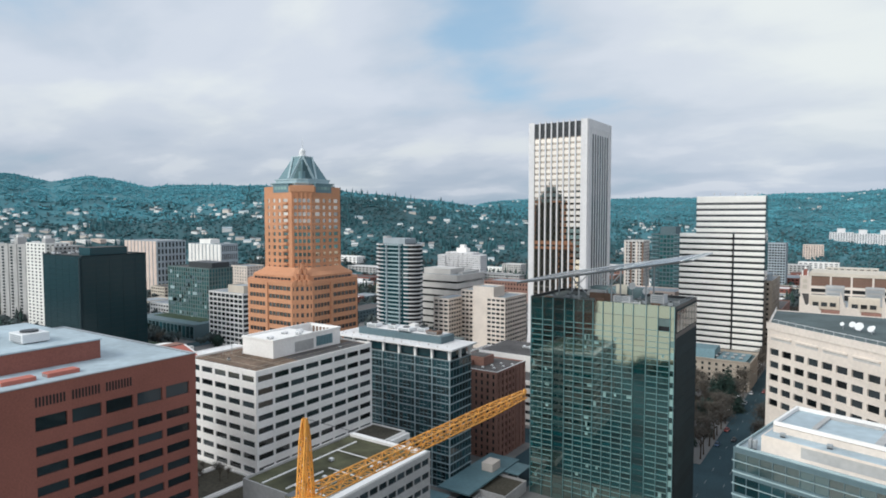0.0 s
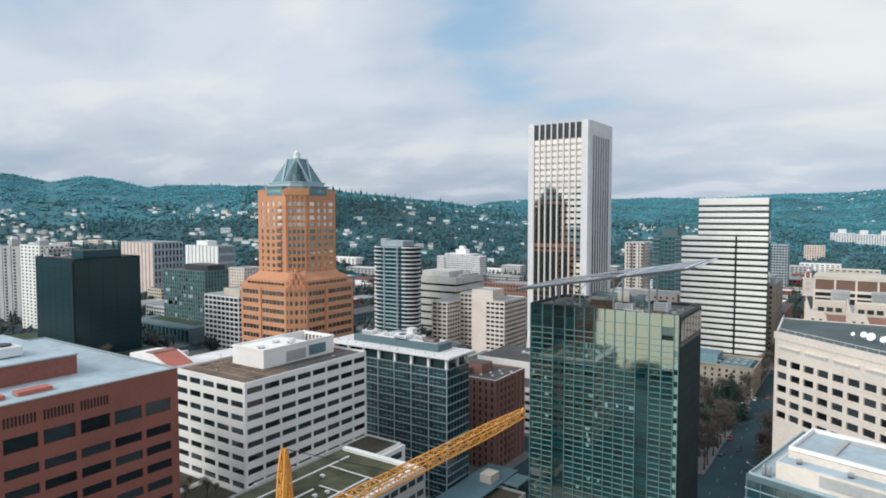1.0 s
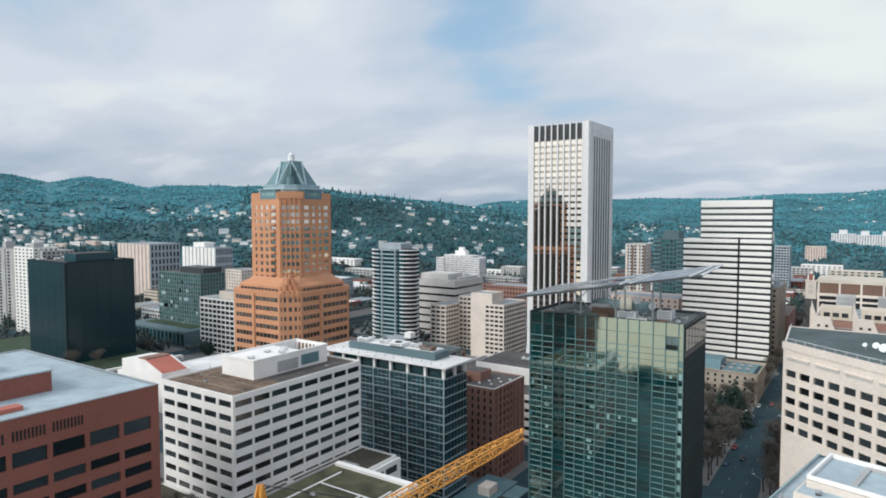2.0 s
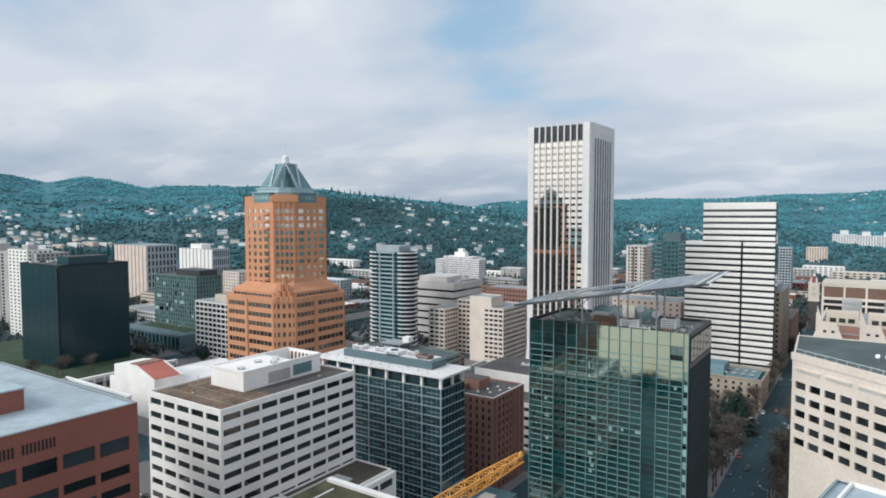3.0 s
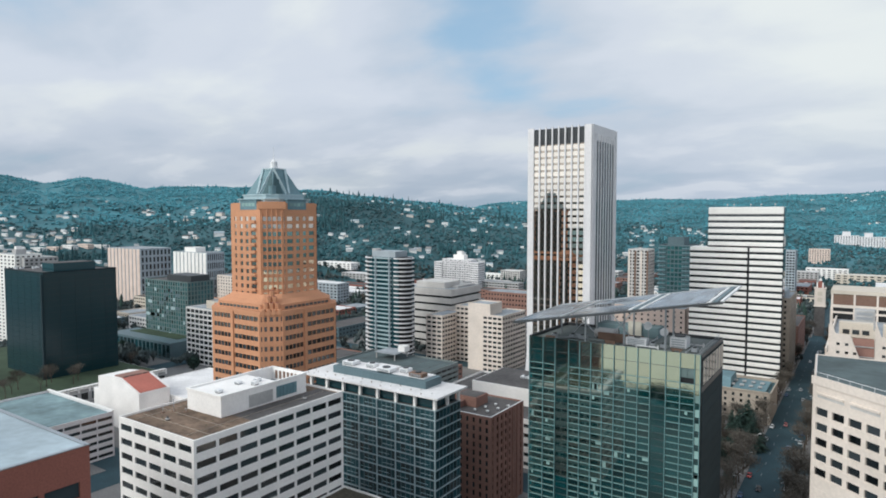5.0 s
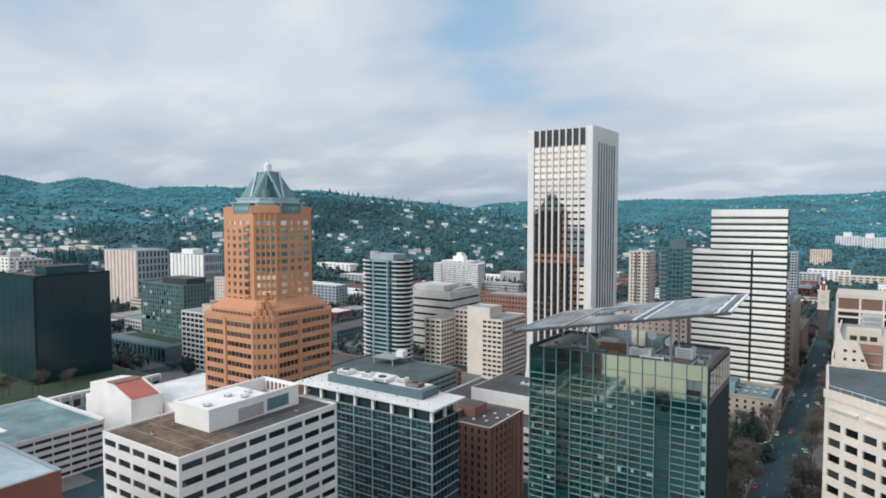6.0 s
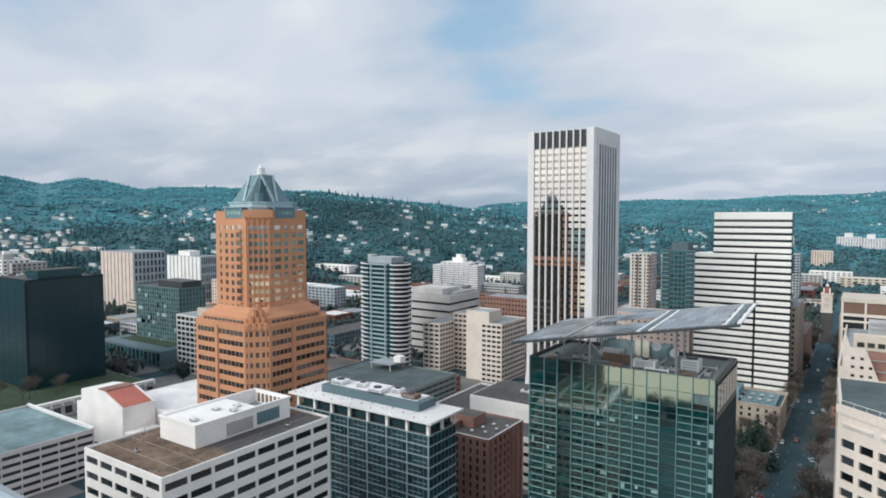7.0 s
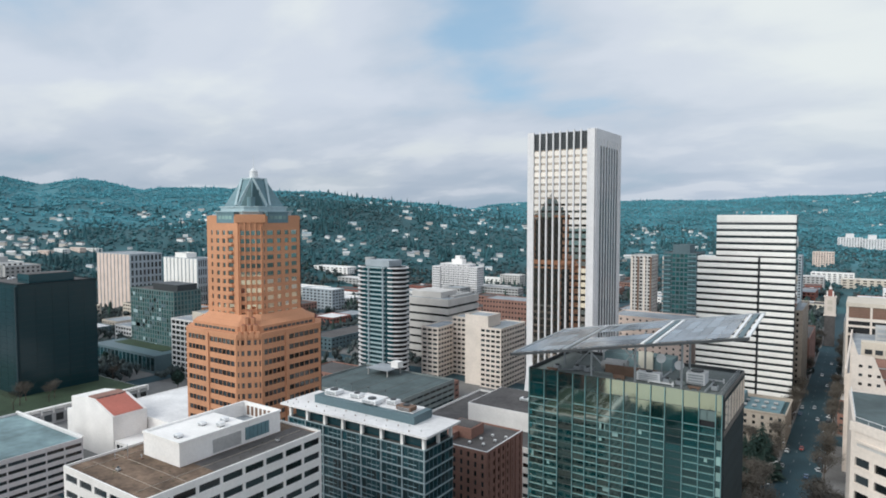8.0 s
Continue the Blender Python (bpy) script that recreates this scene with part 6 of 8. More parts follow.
def terraced_office():
    """Stepped civic block: a tall brown louvred crown set back behind cream terraces with sloping end walls."""
    b = thing("civic_building", 10, 430, B0, "white stepped civic block with a brown louvred crown", "building")
    W, R = M["cream"], M["roof_brown"]

    def solid(name, foot, z0, z1, mat, label="", parent=None):
        bmx = bmesh.new()
        prism(bmx, foot, z0, z1)
        return part(name, bmx, mat, parent or b, label)

    # crown with two louvred storeys between white piers
    cx0, cy0, ct = -32.2, 486.0, 61.8
    solid("crown_core", rect(cx0 + 0.6, 80, cy0 + 0.8, 520), B0, ct - 2.2, M["core"])
    solid("crown_roof", rect(cx0 - 0.3, 80.5, cy0 - 0.3, 520.5), ct - 2.2, ct, M["beige"], "tan roof slab")
    for z0, z1 in ((51.2, 53.0), (47.6, 48.8), (42.5, 44.0)):
        solid("cream_band", rect(cx0, 80, cy0, 519.9), z0, z1, W)
    for k in range(10):
        x = cx0 + k * 11.6
        solid("pier", rect(x, x + 1.1, cy0 - 0.15, cy0 + 0.7), B0, ct - 2.21, W)
        if k < 9:
            solid("louvre_band", rect(x + 1.1, x + 11.6, cy0 + 0.3, cy0 + 0.78), 53.0, ct - 2.4, M["brown_louvre"], "brown louvre band")
            for i in range(5):
                solid("louvre_slat", rect(x + 1.1, x + 11.6, cy0 + 0.1, cy0 + 0.29), 53.5 + i * 1.05, 53.75 + i * 1.05, M["dark_brick"])
    for k in range(3):
        solid("side_pier", rect(cx0 - 0.14, cx0 + 0.58, cy0 + 1 + k * 11, cy0 + 2.2 + k * 11), B0, ct - 2.21, W)
        solid("side_louvre", rect(cx0 + 0.1, cx0 + 0.59, cy0 + 2.2 + k * 11, cy0 + 12 + k * 11 - 0.01), 53.0, ct - 2.4, M["brown_louvre"])
    # roof deck between crown and front, with plant
    solid("middle_block", rect(-29.5, 78, 372, 485.8), B0, 44.0, W)
    solid("middle_roof", rect(-28.6, 77, 373, 485), 44.003, 44.2, M["roof_grey"])
    solid("deck_parapet", rect(-29.5, -28.7, 372, 485.7), 44.21, 46.2, W)
    for k in range(3):
        solid("plant_plinth", rect(-19.5 + k * 18, -9.5 + k * 18, 396, 408), 44.21, 52.0, M["beige"])
        roof_unit("roof_chiller", -14.5 + k * 18, 402, 52.0, 8.5, 8, 9.5, M["concrete"], "grey louvred chiller on a roof deck", group="chillers on the civic block", fan=False)
    for k in range(4):
        x = -27.0 + k * 16.5
        # walled terrace: tan back wall, dark strip windows, and a white end wall cut on the slope
        solid("terrace_wall", rect(x, x + 15.8, 366, 371.8), B0, 52.6, W)
        solid("tan_wall", rect(x + 3.0, x + 15.8, 365.6, 365.99), 53.2, 59.0, M["beige"], "tan terrace back wall")
        solid("tan_wall_back", rect(x + 3.0, x + 15.8, 366.2, 371.4), 52.61, 59.6, M["beige"])
        for i in range(3):
            solid("terrace_window", rect(x + 4.4 + i * 3.7, x + 7.0 + i * 3.7, 365.4, 365.58), 54.6, 56.6, M["dark_glass"])
        prof = [(0.0, B0), (13.6, B0), (13.6, 40.0), (7.6, 56.0), (2.2, 56.4), (0.0, 63.5)]
        bm = bmesh.new()
        a = [bm.verts.new((x + u, 352.0, z)) for u, z in prof]
        c = [bm.verts.new((x + u, 353.2, z)) for u, z in prof]
        bm.faces.new(a)
        bm.faces.new(c[::-1])
        for i in range(len(prof)):
            n = (i + 1) % len(prof)
            bm.faces.new((a[n], a[i], c[i], c[n]))
        bmesh.ops.recalc_face_normals(bm, faces=bm.faces[:])
        end = part("sloped_wall", bm, W, b, "white end wall cut on the slope")
        for r in range(13):
            for i, u in enumerate((3.2, 6.4, 9.4)):
                z = 52.0 - r * 3.65
                if u > 7.6 + (56.0 - z) * 0.34:
                    continue
                bm = bmesh.new()
                add_box(bm, x + u - 0.62, x + u + 0.62, 351.9, 352.02, z - 0.55, z + 0.55)
                part("square_window", bm, M["dark_glass"], end)
        # reddish sloping terrace glazing beside it
        bm = bmesh.new()
        q = [(352.4, 40.0), (353.2, 40.0), (365.4, 53.0), (364.6, 53.0)]
        a = [bm.verts.new((x + 8.4, y, z)) for y, z in q]
        c = [bm.verts.new((x + 16.4, y, z)) for y, z in q]
        bm.faces.new(a)
        bm.faces.new(c[::-1])
        for i in range(4):
            n = (i + 1) % 4
            bm.faces.new((a[n], a[i], c[i], c[n]))
        bmesh.ops.recalc_face_normals(bm, faces=bm.faces[:])
        part("sloped_terrace", bm, M["dark_brick"], b, "dull red sloping terrace band")
        for i in range(3):
            bm = bmesh.new()
            yy, zz = 354.5 + i * 3.6, 41.7 + i * 3.83
            beam(bm, (x + 8.4, yy - 0.5, zz + 0.6), (x + 16.4, yy - 0.5, zz + 0.6), 0.5)
            part("terrace_rail", bm, M["concrete"], b)
        solid("terrace_base", rect(x + 0.1, x + 16.4, 353.21, 365.3), B0, 39.4, W)
    # left flank: white ribs and a column of dark windows
    for k in range(4):
        solid("flank_rib", rect(-27.5, -27.01, 353.4 + k * 4.4, 354.6 + k * 4.4), B0, 60.0 - 1.6 * k, W)
    for r in range(14):
        solid("flank_window", rect(-27.2, -26.98, 355.0, 357.6), 3 + r * 3.65, 5.2 + r * 3.65, M["dark_glass"])


terraced_office()


def clock_tower():
    b = thing("bell_tower", -48.6, 680, B0, "white square bell tower with a reddish arched belfry", "tower")
    bm = bmesh.new()
    add_box(bm, -52.8, -44.4, 680, 688.4, 26.6, 43.0)
    add_box(bm, -53.3, -43.9, 679.5, 688.9, 42.4, 43.4)
    add_box(bm, -53.2, -44.0, 679.6, 688.8, 26.5, 27.4)
    part("shaft", bm, M["cream"], b)
    # made-up dark box in place of the trees that hide the foot
    bm = bmesh.new()
    add_box(bm, -52.5, -44.7, 680.3, 688.2, B0, 26.5)
    part("nave", bm, M["roof_dark"], b, "plain dark base standing in for trees before the tower")
    bm = bmesh.new()
    prism(bm, rect(-52.0, -45.2, 680.8, 687.6), 43.4, 49.5, rect(-49.6, -47.6, 683.2, 685.2))
    part("belfry_roof", bm, M["red_brick"], b, "reddish pointed belfry roof")
    for x, w in ((-50.9, 1.0), (-46.5, 1.0)):
        bm = bmesh.new()
        add_box(bm, x - w / 2, x + w / 2, 680.1, 680.7, 43.4, 48.0)
        part("belfry_post", bm, M["white_paint"], b)
    bm = bmesh.new()
    tube(bm, (-48.6, 684.2, 49.4), (-48.6, 684.2, 51.2), 1.3, 0.9, 12)
    tube(bm, (-48.6, 684.2, 51.2), (-48.6, 684.2, 55.5), 0.3, 0.06, 8)
    part("spire", bm, M["white_paint"], b, "small white spire")
    for z in (31, 36.5):
        bm = bmesh.new()
        add_box(bm, -50.4, -46.8, 679.85, 679.98, z, z + 3.6)
        part("arched_window", bm, M["beige"], b)


clock_tower()

# ---- left foreground: podium, white hall, parking deck ----


def lawn_podium():
    b = thing("planted_podium", -470, 240, B0, "low podium with grass roof and a white open parapet", "building")
    bm = bmesh.new()
    prism(bm, rect(-560, -386.5, 172, 262), B0, 7.2)
    part("wall", bm, M["concrete"], b)
    bm = bmesh.new()
    prism(bm, rect(-559, -390.5, 173, 261), 7.203, 7.5)
    part("lawn", bm, M["grass"], b, "mown roof lawn")
    for z in (7.9, 9.1):
        bm = bmesh.new()
        add_box(bm, -388.6, -386.2, 171, 262.5, z - 0.22, z + 0.22)
        part("parapet_rail", bm, M["white_paint"], b)
    for k in range(16):
        bm = bmesh.new()
        add_box(bm, -388.4, -386.4, 172 + k * 6, 173 + k * 6, 6, 9.1)
        part("parapet_post", bm, M["white_paint"], b)
    for k in range(15):
        bm = bmesh.new()
        add_box(bm, -386.45, -386.35, 173.6 + k * 6, 177.4 + k * 6, 1.5, 5.5)
        part("window", bm, M["dark_glass"], b)


lawn_podium()


def gabled_hall():
    b = thing("hall", -326, 206, B0, "white plastered hall with a red metal pent roof", "building")
    x0, x1, y0, y1 = -345.2, -307.5, 198.5, 215
    xm = -331.0
    zl, zm, zr = 21.0, 26.0, 20.6
    bm = bmesh.new()
    prof = [(x0, B0), (x1, B0), (x1, zr), (-323.5, zm), (xm, zm), (x0, zl + 3.4)]
    a = [bm.verts.new((x, y0, z)) for x, z in prof]
    c = [bm.verts.new((x, y1, z)) for x, z in prof]
    bm.faces.new(a)
    bm.faces.new(c[::-1])
    for i in range(len(prof)):
        j = (i + 1) % len(prof)
        bm.faces.new((a[j], a[i], c[i], c[j]))
    bmesh.ops.recalc_face_normals(bm, faces=bm.faces[:])
    part("wall", bm, M["white_paint"], b)
    bm = bmesh.new()
    vs = [bm.verts.new(v) for v in ((-323.6, y0 + 0.8, zm + 0.06), (x1 - 0.4, y0 + 0.8, zr + 0.25), (x1 - 0.4, y1 - 1.6, zr + 0.25), (-323.6, y1 - 1.6, zm + 0.06))]
    wv = [bm.verts.new(v.co + Vector((0, 0, 0.15))) for v in vs]
    bm.faces.new(vs[::-1])
    bm.faces.new(wv)
    for i in range(4):
        bm.faces.new((vs[i], vs[(i + 1) % 4], wv[(i + 1) % 4], wv[i]))
    part("pent_roof", bm, M["tile_red"], b, "red standing-seam roof slope")
    bm = bmesh.new()
    add_box(bm, -331, -323.8, y0 + 1, y1 - 1, 26.003, 26.5)
    part("ridge_roof", bm, M["dark_brick"], b)
    for i in range(4):
        bm = bmesh.new()
        add_box(bm, -323.7, -323.3, y0 + 1.5 + i * 3.3, y0 + 4.2 + i * 3.3, 25.2, 26.4)
        part("clerestory_window", bm, M["dark_glass"], b)
    bm = bmesh.new()
    add_box(bm, -352, -345.3, 199.5, 212, B0, 17)
    part("side_wing", bm, M["white_paint"], b)
    bm = bmesh.new()
    add_box(bm, -307.4, -292, 199, 214, B0, 9.5)
    part("low_wing", bm, M["white_paint"], b)
    for i in range(4):
        bm = bmesh.new()
        add_box(bm, -305.5 + i * 3.2, -303.3 + i * 3.2, 198.85, 198.98, 6.4, 8.2)
        part("window", bm, M["dark_glass"], b)


gabled_hall()
plain("white low warehouse with a pale roof", -341, -262, 216, 262, 16.3, 0, 0, "white_paint", "roof_white", parapet=0.25)


def deck_garage():
    # here too the shade inside the decks is put into dark panes
    b = plain("pale blue-grey parking deck with dark panes for its open bands", -352, -292.4, 108, 177.2, 20.4, 9, 10, "travertine", "deck_teal", fw=0.93, fh=0.45, storey=3.3, lim=30, name="parking_garage", parapet=1.0)
    bm = bmesh.new()
    add_box(bm, -352.6, -291.9, 176.9, 177.9, 20.403, 21.0)
    part("white_kerb", bm, M["white_paint"], b)
    bm = bmesh.new()
    add_box(bm, -330, -312, 146, 148, 19.4, 19.9)
    part("deck_kerb", bm, M["white_paint"], b)
    for x in (-306.5, -292.6):
        bm = bmesh.new()
        add_box(bm, x - 0.55, x + 0.7, 107.2, 108.3, B0, 21.0)
        part("corner_post", bm, M["travertine"], b)
    bm = bmesh.new()
    add_box(bm, -305.5, -293.3, 107.3, 107.7, 17.6, 21.3)
    part("parapet_panel", bm, M["travertine"], b)


deck_garage()

# ---- foreground podium with planted roof, terrace, awnings ----


def planted_block():
    b = block("office_building", "concrete block with planted green roof and white roof lines", rect(-122, -95.4, 96, 134.3), B0, 37.2,
              [None, (11, 10, 0.9, 0.46), (5, 10, 0.9, 0.46), None], M["concrete"], M["sedum"], M["dark_glass"], limit=70, parapet=0.5)
    bm = bmesh.new()
    add_box(bm, -97.4, -95.5, 96.5, 134, 36.75, 37.5)
    add_box(bm, -121.5, -97.41, 132.3, 134, 36.75, 37.5)
    part("broad_parapet", bm, M["white_paint"], b, "broad pale parapet")
    for x, ya, yb in ((-99, 97, 128), (-103.5, 97, 122), (-110, 98, 110), (-117, 97, 130)):
        bm = bmesh.new()
        add_box(bm, x - 0.22, x + 0.22, ya, yb, 36.72, 36.95)
        part("roof_path", bm, M["white_paint"], b, "white roof edging strip")
    for y, xa, xb in ((122, -117, -99), (112, -110, -99), (100, -110, -99)):
        bm = bmesh.new()
        add_box(bm, xa, xb, y - 0.2, y + 0.2, 36.96, 37.1)
        part("roof_path", bm, M["white_paint"], b, "white roof edging strip")
    for x, y in ((-106, 104), (-106.5, 107), (-105.5, 110), (-101, 118), (-101, 121), (-113, 116)):
        roof_unit("roof_vent_box", x, y, 36.7, 1.0, 1.0, 0.9, M["white_metal"], "small white vent on a planted roof", group="vents on the planted roof", fan=False)


planted_block()


def terrace_block():
    b = thing("terrace_building", -140, 130, B0, "concrete terraces with planted beds round a white office", "building")
    bm = bmesh.new()
    prism(bm, rect(-195, -122.6, 84, 115.2), B0, 25.5)
    prism(bm, rect(-141.0, -124.8, 115.2, 165), B0, 27.6)
    part("wall", bm, M["white_paint"], b)
    for x0, x1, y0, y1, z in ((-139.5, -126.2, 133, 163.6, 27.6), (-139.5, -126.2, 117, 131, 27.6), (-193, -176, 86, 114, 25.5), (-174, -158, 86, 114, 25.5), (-156, -142, 86, 114, 25.5), (-140, -124, 86, 114, 25.5)):
        bm = bmesh.new()
        for a, c in (((x0 - 0.4, x1 + 0.4), (y0 - 0.4, y0)), ((x0 - 0.4, x1 + 0.4), (y1, y1 + 0.4)), ((x0 - 0.4, x0), (y0, y1)), ((x1, x1 + 0.4), (y0, y1))):
            add_box(bm, *a, *c, z, z + 0.9)
        part("bed_kerb", bm, M["white_paint"], b, "pale concrete kerb of a planted bed")
        bm = bmesh.new()
        add_box(bm, x0, x1, y0, y1, z, z + 0.45)
        part("plant_bed", bm, M["soil"], b, "dark soil bed with low plants")
    # strip windows along the upper terrace walls
    for k in range(7):
        bm = bmesh.new()
        add_box(bm, -124.8, -124.7, 118 + k * 6.6, 123.4 + k * 6.6, 24.2, 26.2)
        part("strip_window", bm, M["dark_glass"], b)
    bm = bmesh.new()
    prism(bm, rect(-136.5, -130.5, 146, 152), 28.06, 28.5)
    part("skylight", bm, M["concrete"], b, "pale square skylight kerb")


terrace_block()


def awning_hall():
    b = thing("entrance_hall", -112, 196, B0, "low entrance hall with teal glass awnings", "building")
    bm = bmesh.new()
    prism(bm, rect(-122.6, -112.5, 187, 215), B0, 4.6)
    part("wall", bm, M["concrete"], b)
    bm = bmesh.new()
    prism(bm, rect(-122.9, -110, 178.5, 216), 4.61, 5.2)
    part("awning", bm, M["copper"], b, "teal glass awning")
    bm = bmesh.new()
    prism(bm, rect(-117, -112.4, 199, 205), 5.21, 8.2)
    part("stair_box", bm, M["cream"], b, "cream stair head")
    for k, (x0, x1, y0, y1, z) in enumerate(((-112.3, -100, 186, 202, 3.4), (-110, -101.5, 176, 185.8, 2.3), (-121, -110.2, 168, 178.4, 1.9), (-109.6, -98.5, 164, 175.8, 1.3))):
        bm = bmesh.new()
        prism(bm, rect(x0, x1, y0, y1), B0, z)
        for xa, xb, ya, yb in ((x0, x1, y0, y0 + 0.3), (x0, x1, y1 - 0.3, y1), (x0, x0 + 0.3, y0 + 0.3, y1 - 0.3), (x1 - 0.3, x1, y0 + 0.3, y1 - 0.3)):
            add_box(bm, xa, xb, ya, yb, z + 0.003, z + 0.9)
        t = part("terrace", bm, M["concrete"], b, "stepped pale concrete terrace")
        bm = bmesh.new()
        prism(bm, rect(x0 + 0.5, x1 - 0.5, y0 + 0.5, y1 - 0.5), z + 0.005, z + 0.12)
        part("terrace_floor", bm, (M["soil"], M["concrete"], M["copper"], M["soil"])[k], t)
    for x0, x1, y0, y1, z in ((-124.5, -116, 165, 176, 4.2), (-112, -104, 203.5, 214, 4.4)):
        bm = bmesh.new()
        prism(bm, rect(x0, x1, y0, y1), z, z + 0.35)
        a = part("awning", bm, M["copper"], b, "teal glass awning")
        bm = bmesh.new()
        for x in (x0 + 0.5, x1 - 0.5):
            for y in (y0 + 0.5, y1 - 0.5):
                tube(bm, (x, y, B0), (x, y, z), 0.14)
        part("awning_post", bm, M["steel"], a)


awning_hall()


def mirrored_tower():
    """An unseen dark stepped tower, added so that the bank tower's glass mirrors a dark outline."""
    b = thing("office_tower", -332, 30, B0, "dark stepped tower added out of view for the bank tower's reflection", "building")
    for x0, x1, za, zb in ((-350, -305, B0, 109), (-346, -311, 109.01, 120), (-341, -318, 120.01, 128), (-335, -325, 128.01, 132.5)):
        bm = bmesh.new()
        prism(bm, rect(x0, x1, 12, 45 - (za > 1) * 3), za, zb)
        part("wall", bm, M["dark_panel"], b)
        bm = bmesh.new()
        k = 0
        while x0 + 2 + k * 3.2 < x1 - 2:
            add_box(bm, x0 + 1.2 + k * 3.2, x0 + 2.8 + k * 3.2, 45.0 - (za > 1) * 3, 45.06 - (za > 1) * 3, za + 3, zb - 1.5)
            k += 1
        part("window_strip", bm, M["core"], b, kind="stuff")


mirrored_tower()


def crane():
    t = thing("tower_crane", -61, 56, B0, "yellow lattice luffing crane over a building site", "crane")

    def truss(name, p, q, w, n, taper=0.5):
        p, q = Vector(p), Vector(q)
        d = (q - p).normalized()
        s = d.cross(Vector((0, 0, 1)))
        s = s.normalized() if s.length > 0.05 else Vector((1, 0, 0))
        up = s.cross(d).normalized()
        bm = bmesh.new()
        cor = []
        for i in range(n + 1):
            k = i / n
            ww = w * (1 - (1 - taper) * max(0, (k - 0.8) / 0.2))
            c = p.lerp(q, k)
            cor.append([c + s * (a * ww / 2) + up * (b_ * ww / 2) for a, b_ in ((-1, -1), (1, -1), (1, 1), (-1, 1))])
        for i in range(n):
            for j in range(4):
                beam(bm, cor[i][j], cor[i + 1][j], 0.18)
                if (i + j) % 2:
                    beam(bm, cor[i][j], cor[i + 1][(j + 1) % 4], 0.10)
                else:
                    beam(bm, cor[i][(j + 1) % 4], cor[i + 1][j], 0.10)
                beam(bm, cor[i][j], cor[i][(j + 1) % 4], 0.08)
        return part(name, bm, M["yellow"], t)

    tip, root, apex = Vector((-54.5, 108.9, 65.3)), Vector((-62.0, 60.5, 62.0)), Vector((-61, 57.7, 73.2))
    truss("boom", root, tip, 1.65, 30, 0.7)
    truss("mast", (-61, 56, B0), (-61, 56, 61), 1.8, 26, 1)
    truss("frame_leg", (-61.7, 59.3, 62.0), apex, 0.8, 8)
    truss("frame_leg", (-60.6, 56.4, 62.0), apex, 0.8, 8)
    bm = bmesh.new()
    add_box(bm, -63.4, -58.6, 48, 60, 60.9, 62.0)
    part("deck", bm, M["yellow"], t)
    bm = bmesh.new()
    for dx in (-0.4, 0.4):
        beam(bm, apex + Vector((dx, 0, 0)), root.lerp(tip, 0.35) + Vector((dx, 0, 0.7)), 0.06)
    part("stay_cable", bm, M["dark_steel"], t)
    bm = bmesh.new()
    tube(bm, tip + Vector((0, -0.2, 0.5)), tip + Vector((0.3, -0.2, 0.5)), 0.6, sides=10)
    part("sheave", bm, M["yellow"], t)
    bm = bmesh.new()
    add_box(bm, -64.8, -63.3, 57.5, 60, 59.5, 62)
    part("cab", bm, M["dark_glass"], t)


crane()

# ---- far buildings that stand out, and the low town between ----
def spot(c, d):
    """A place d metres off in column c of the camera's view at the start."""
    th = math.atan((784 - c) / FOCAL) + AXIS
    return -d * math.sin(th), d * math.cos(th)


OCC = []
for ob_ in list(scene.objects):
    if ob_.type == "MESH" and ob_.parent is not None and ob_.name.split(".")[0] in ("inner_wall", "wall", "core", "shaft", "base", "glass_slab", "ribbon_window"):
        co = [v.co for v in ob_.data.vertices]
        OCC.append((min(v.x for v in co), max(v.x for v in co), min(v.y for v in co), max(v.y for v in co)))


def is_free(x0, x1, y0, y1, gap=4):
    return all(x1 + gap < a or x0 - gap > b or y1 + gap < c or y0 - gap > d for a, b, c, d in OCC)


def far_hospital():
    z = hill_at(-504, 800)
    b = plain("white stepped hospital block with a roof box", -528, -480, 790, 806, 45, 12, 4, "travertine", "roof_white", fw=0.7, fh=0.36, storey=3.3, lim=24, name="hospital", z0=z)
    bm = bmesh.new()
    add_box(bm, -512, -494, 794, 804, 44.3, 51)
    add_box(bm, -507, -499, 796, 802, 51.003, 56)
    part("roof_box", bm, M["white_paint"], b)
    for x0, x1, zt in ((-541, -528.4, 40.5), (-479.6, -467, 41.5)):
        plain("white lower hospital wing with balconies", x0, x1, 788, 806, zt, 4, 4, "travertine", "roof_white", fw=0.7, fh=0.4, storey=3.3, lim=10, name="hospital", z0=z)
    for k in range(9):
        for i in range(6):
            bm = bmesh.new()
            xa = -527 + i * 8 + 1.5 * (k % 2)
            add_box(bm, xa, xa + 4.6, 788.4, 789.64, 43.0 - k * 3.3 - 1.1, 43.0 - k * 3.3)
            part("balcony", bm, M["travertine"], b)
    plain("long low grey hospital annexe", -466, -410, 800, 815, 15, 12, 4, "concrete", "roof_grey", fw=0.8, fh=0.4, storey=3.6, lim=10, name="hospital", z0=z)
    OCC.append((-541, -408, 785, 830))


far_hospital()


def brick_row():
    b = plain("low orange-red brick block with pale openings", -346, -297, 600, 628, 29, 14, 7, "dark_brick", "roof_grey", fw=0.5, fh=0.4, storey=4.5, lim=30)
    OCC.append((-346, -297, 600, 628))


brick_row()


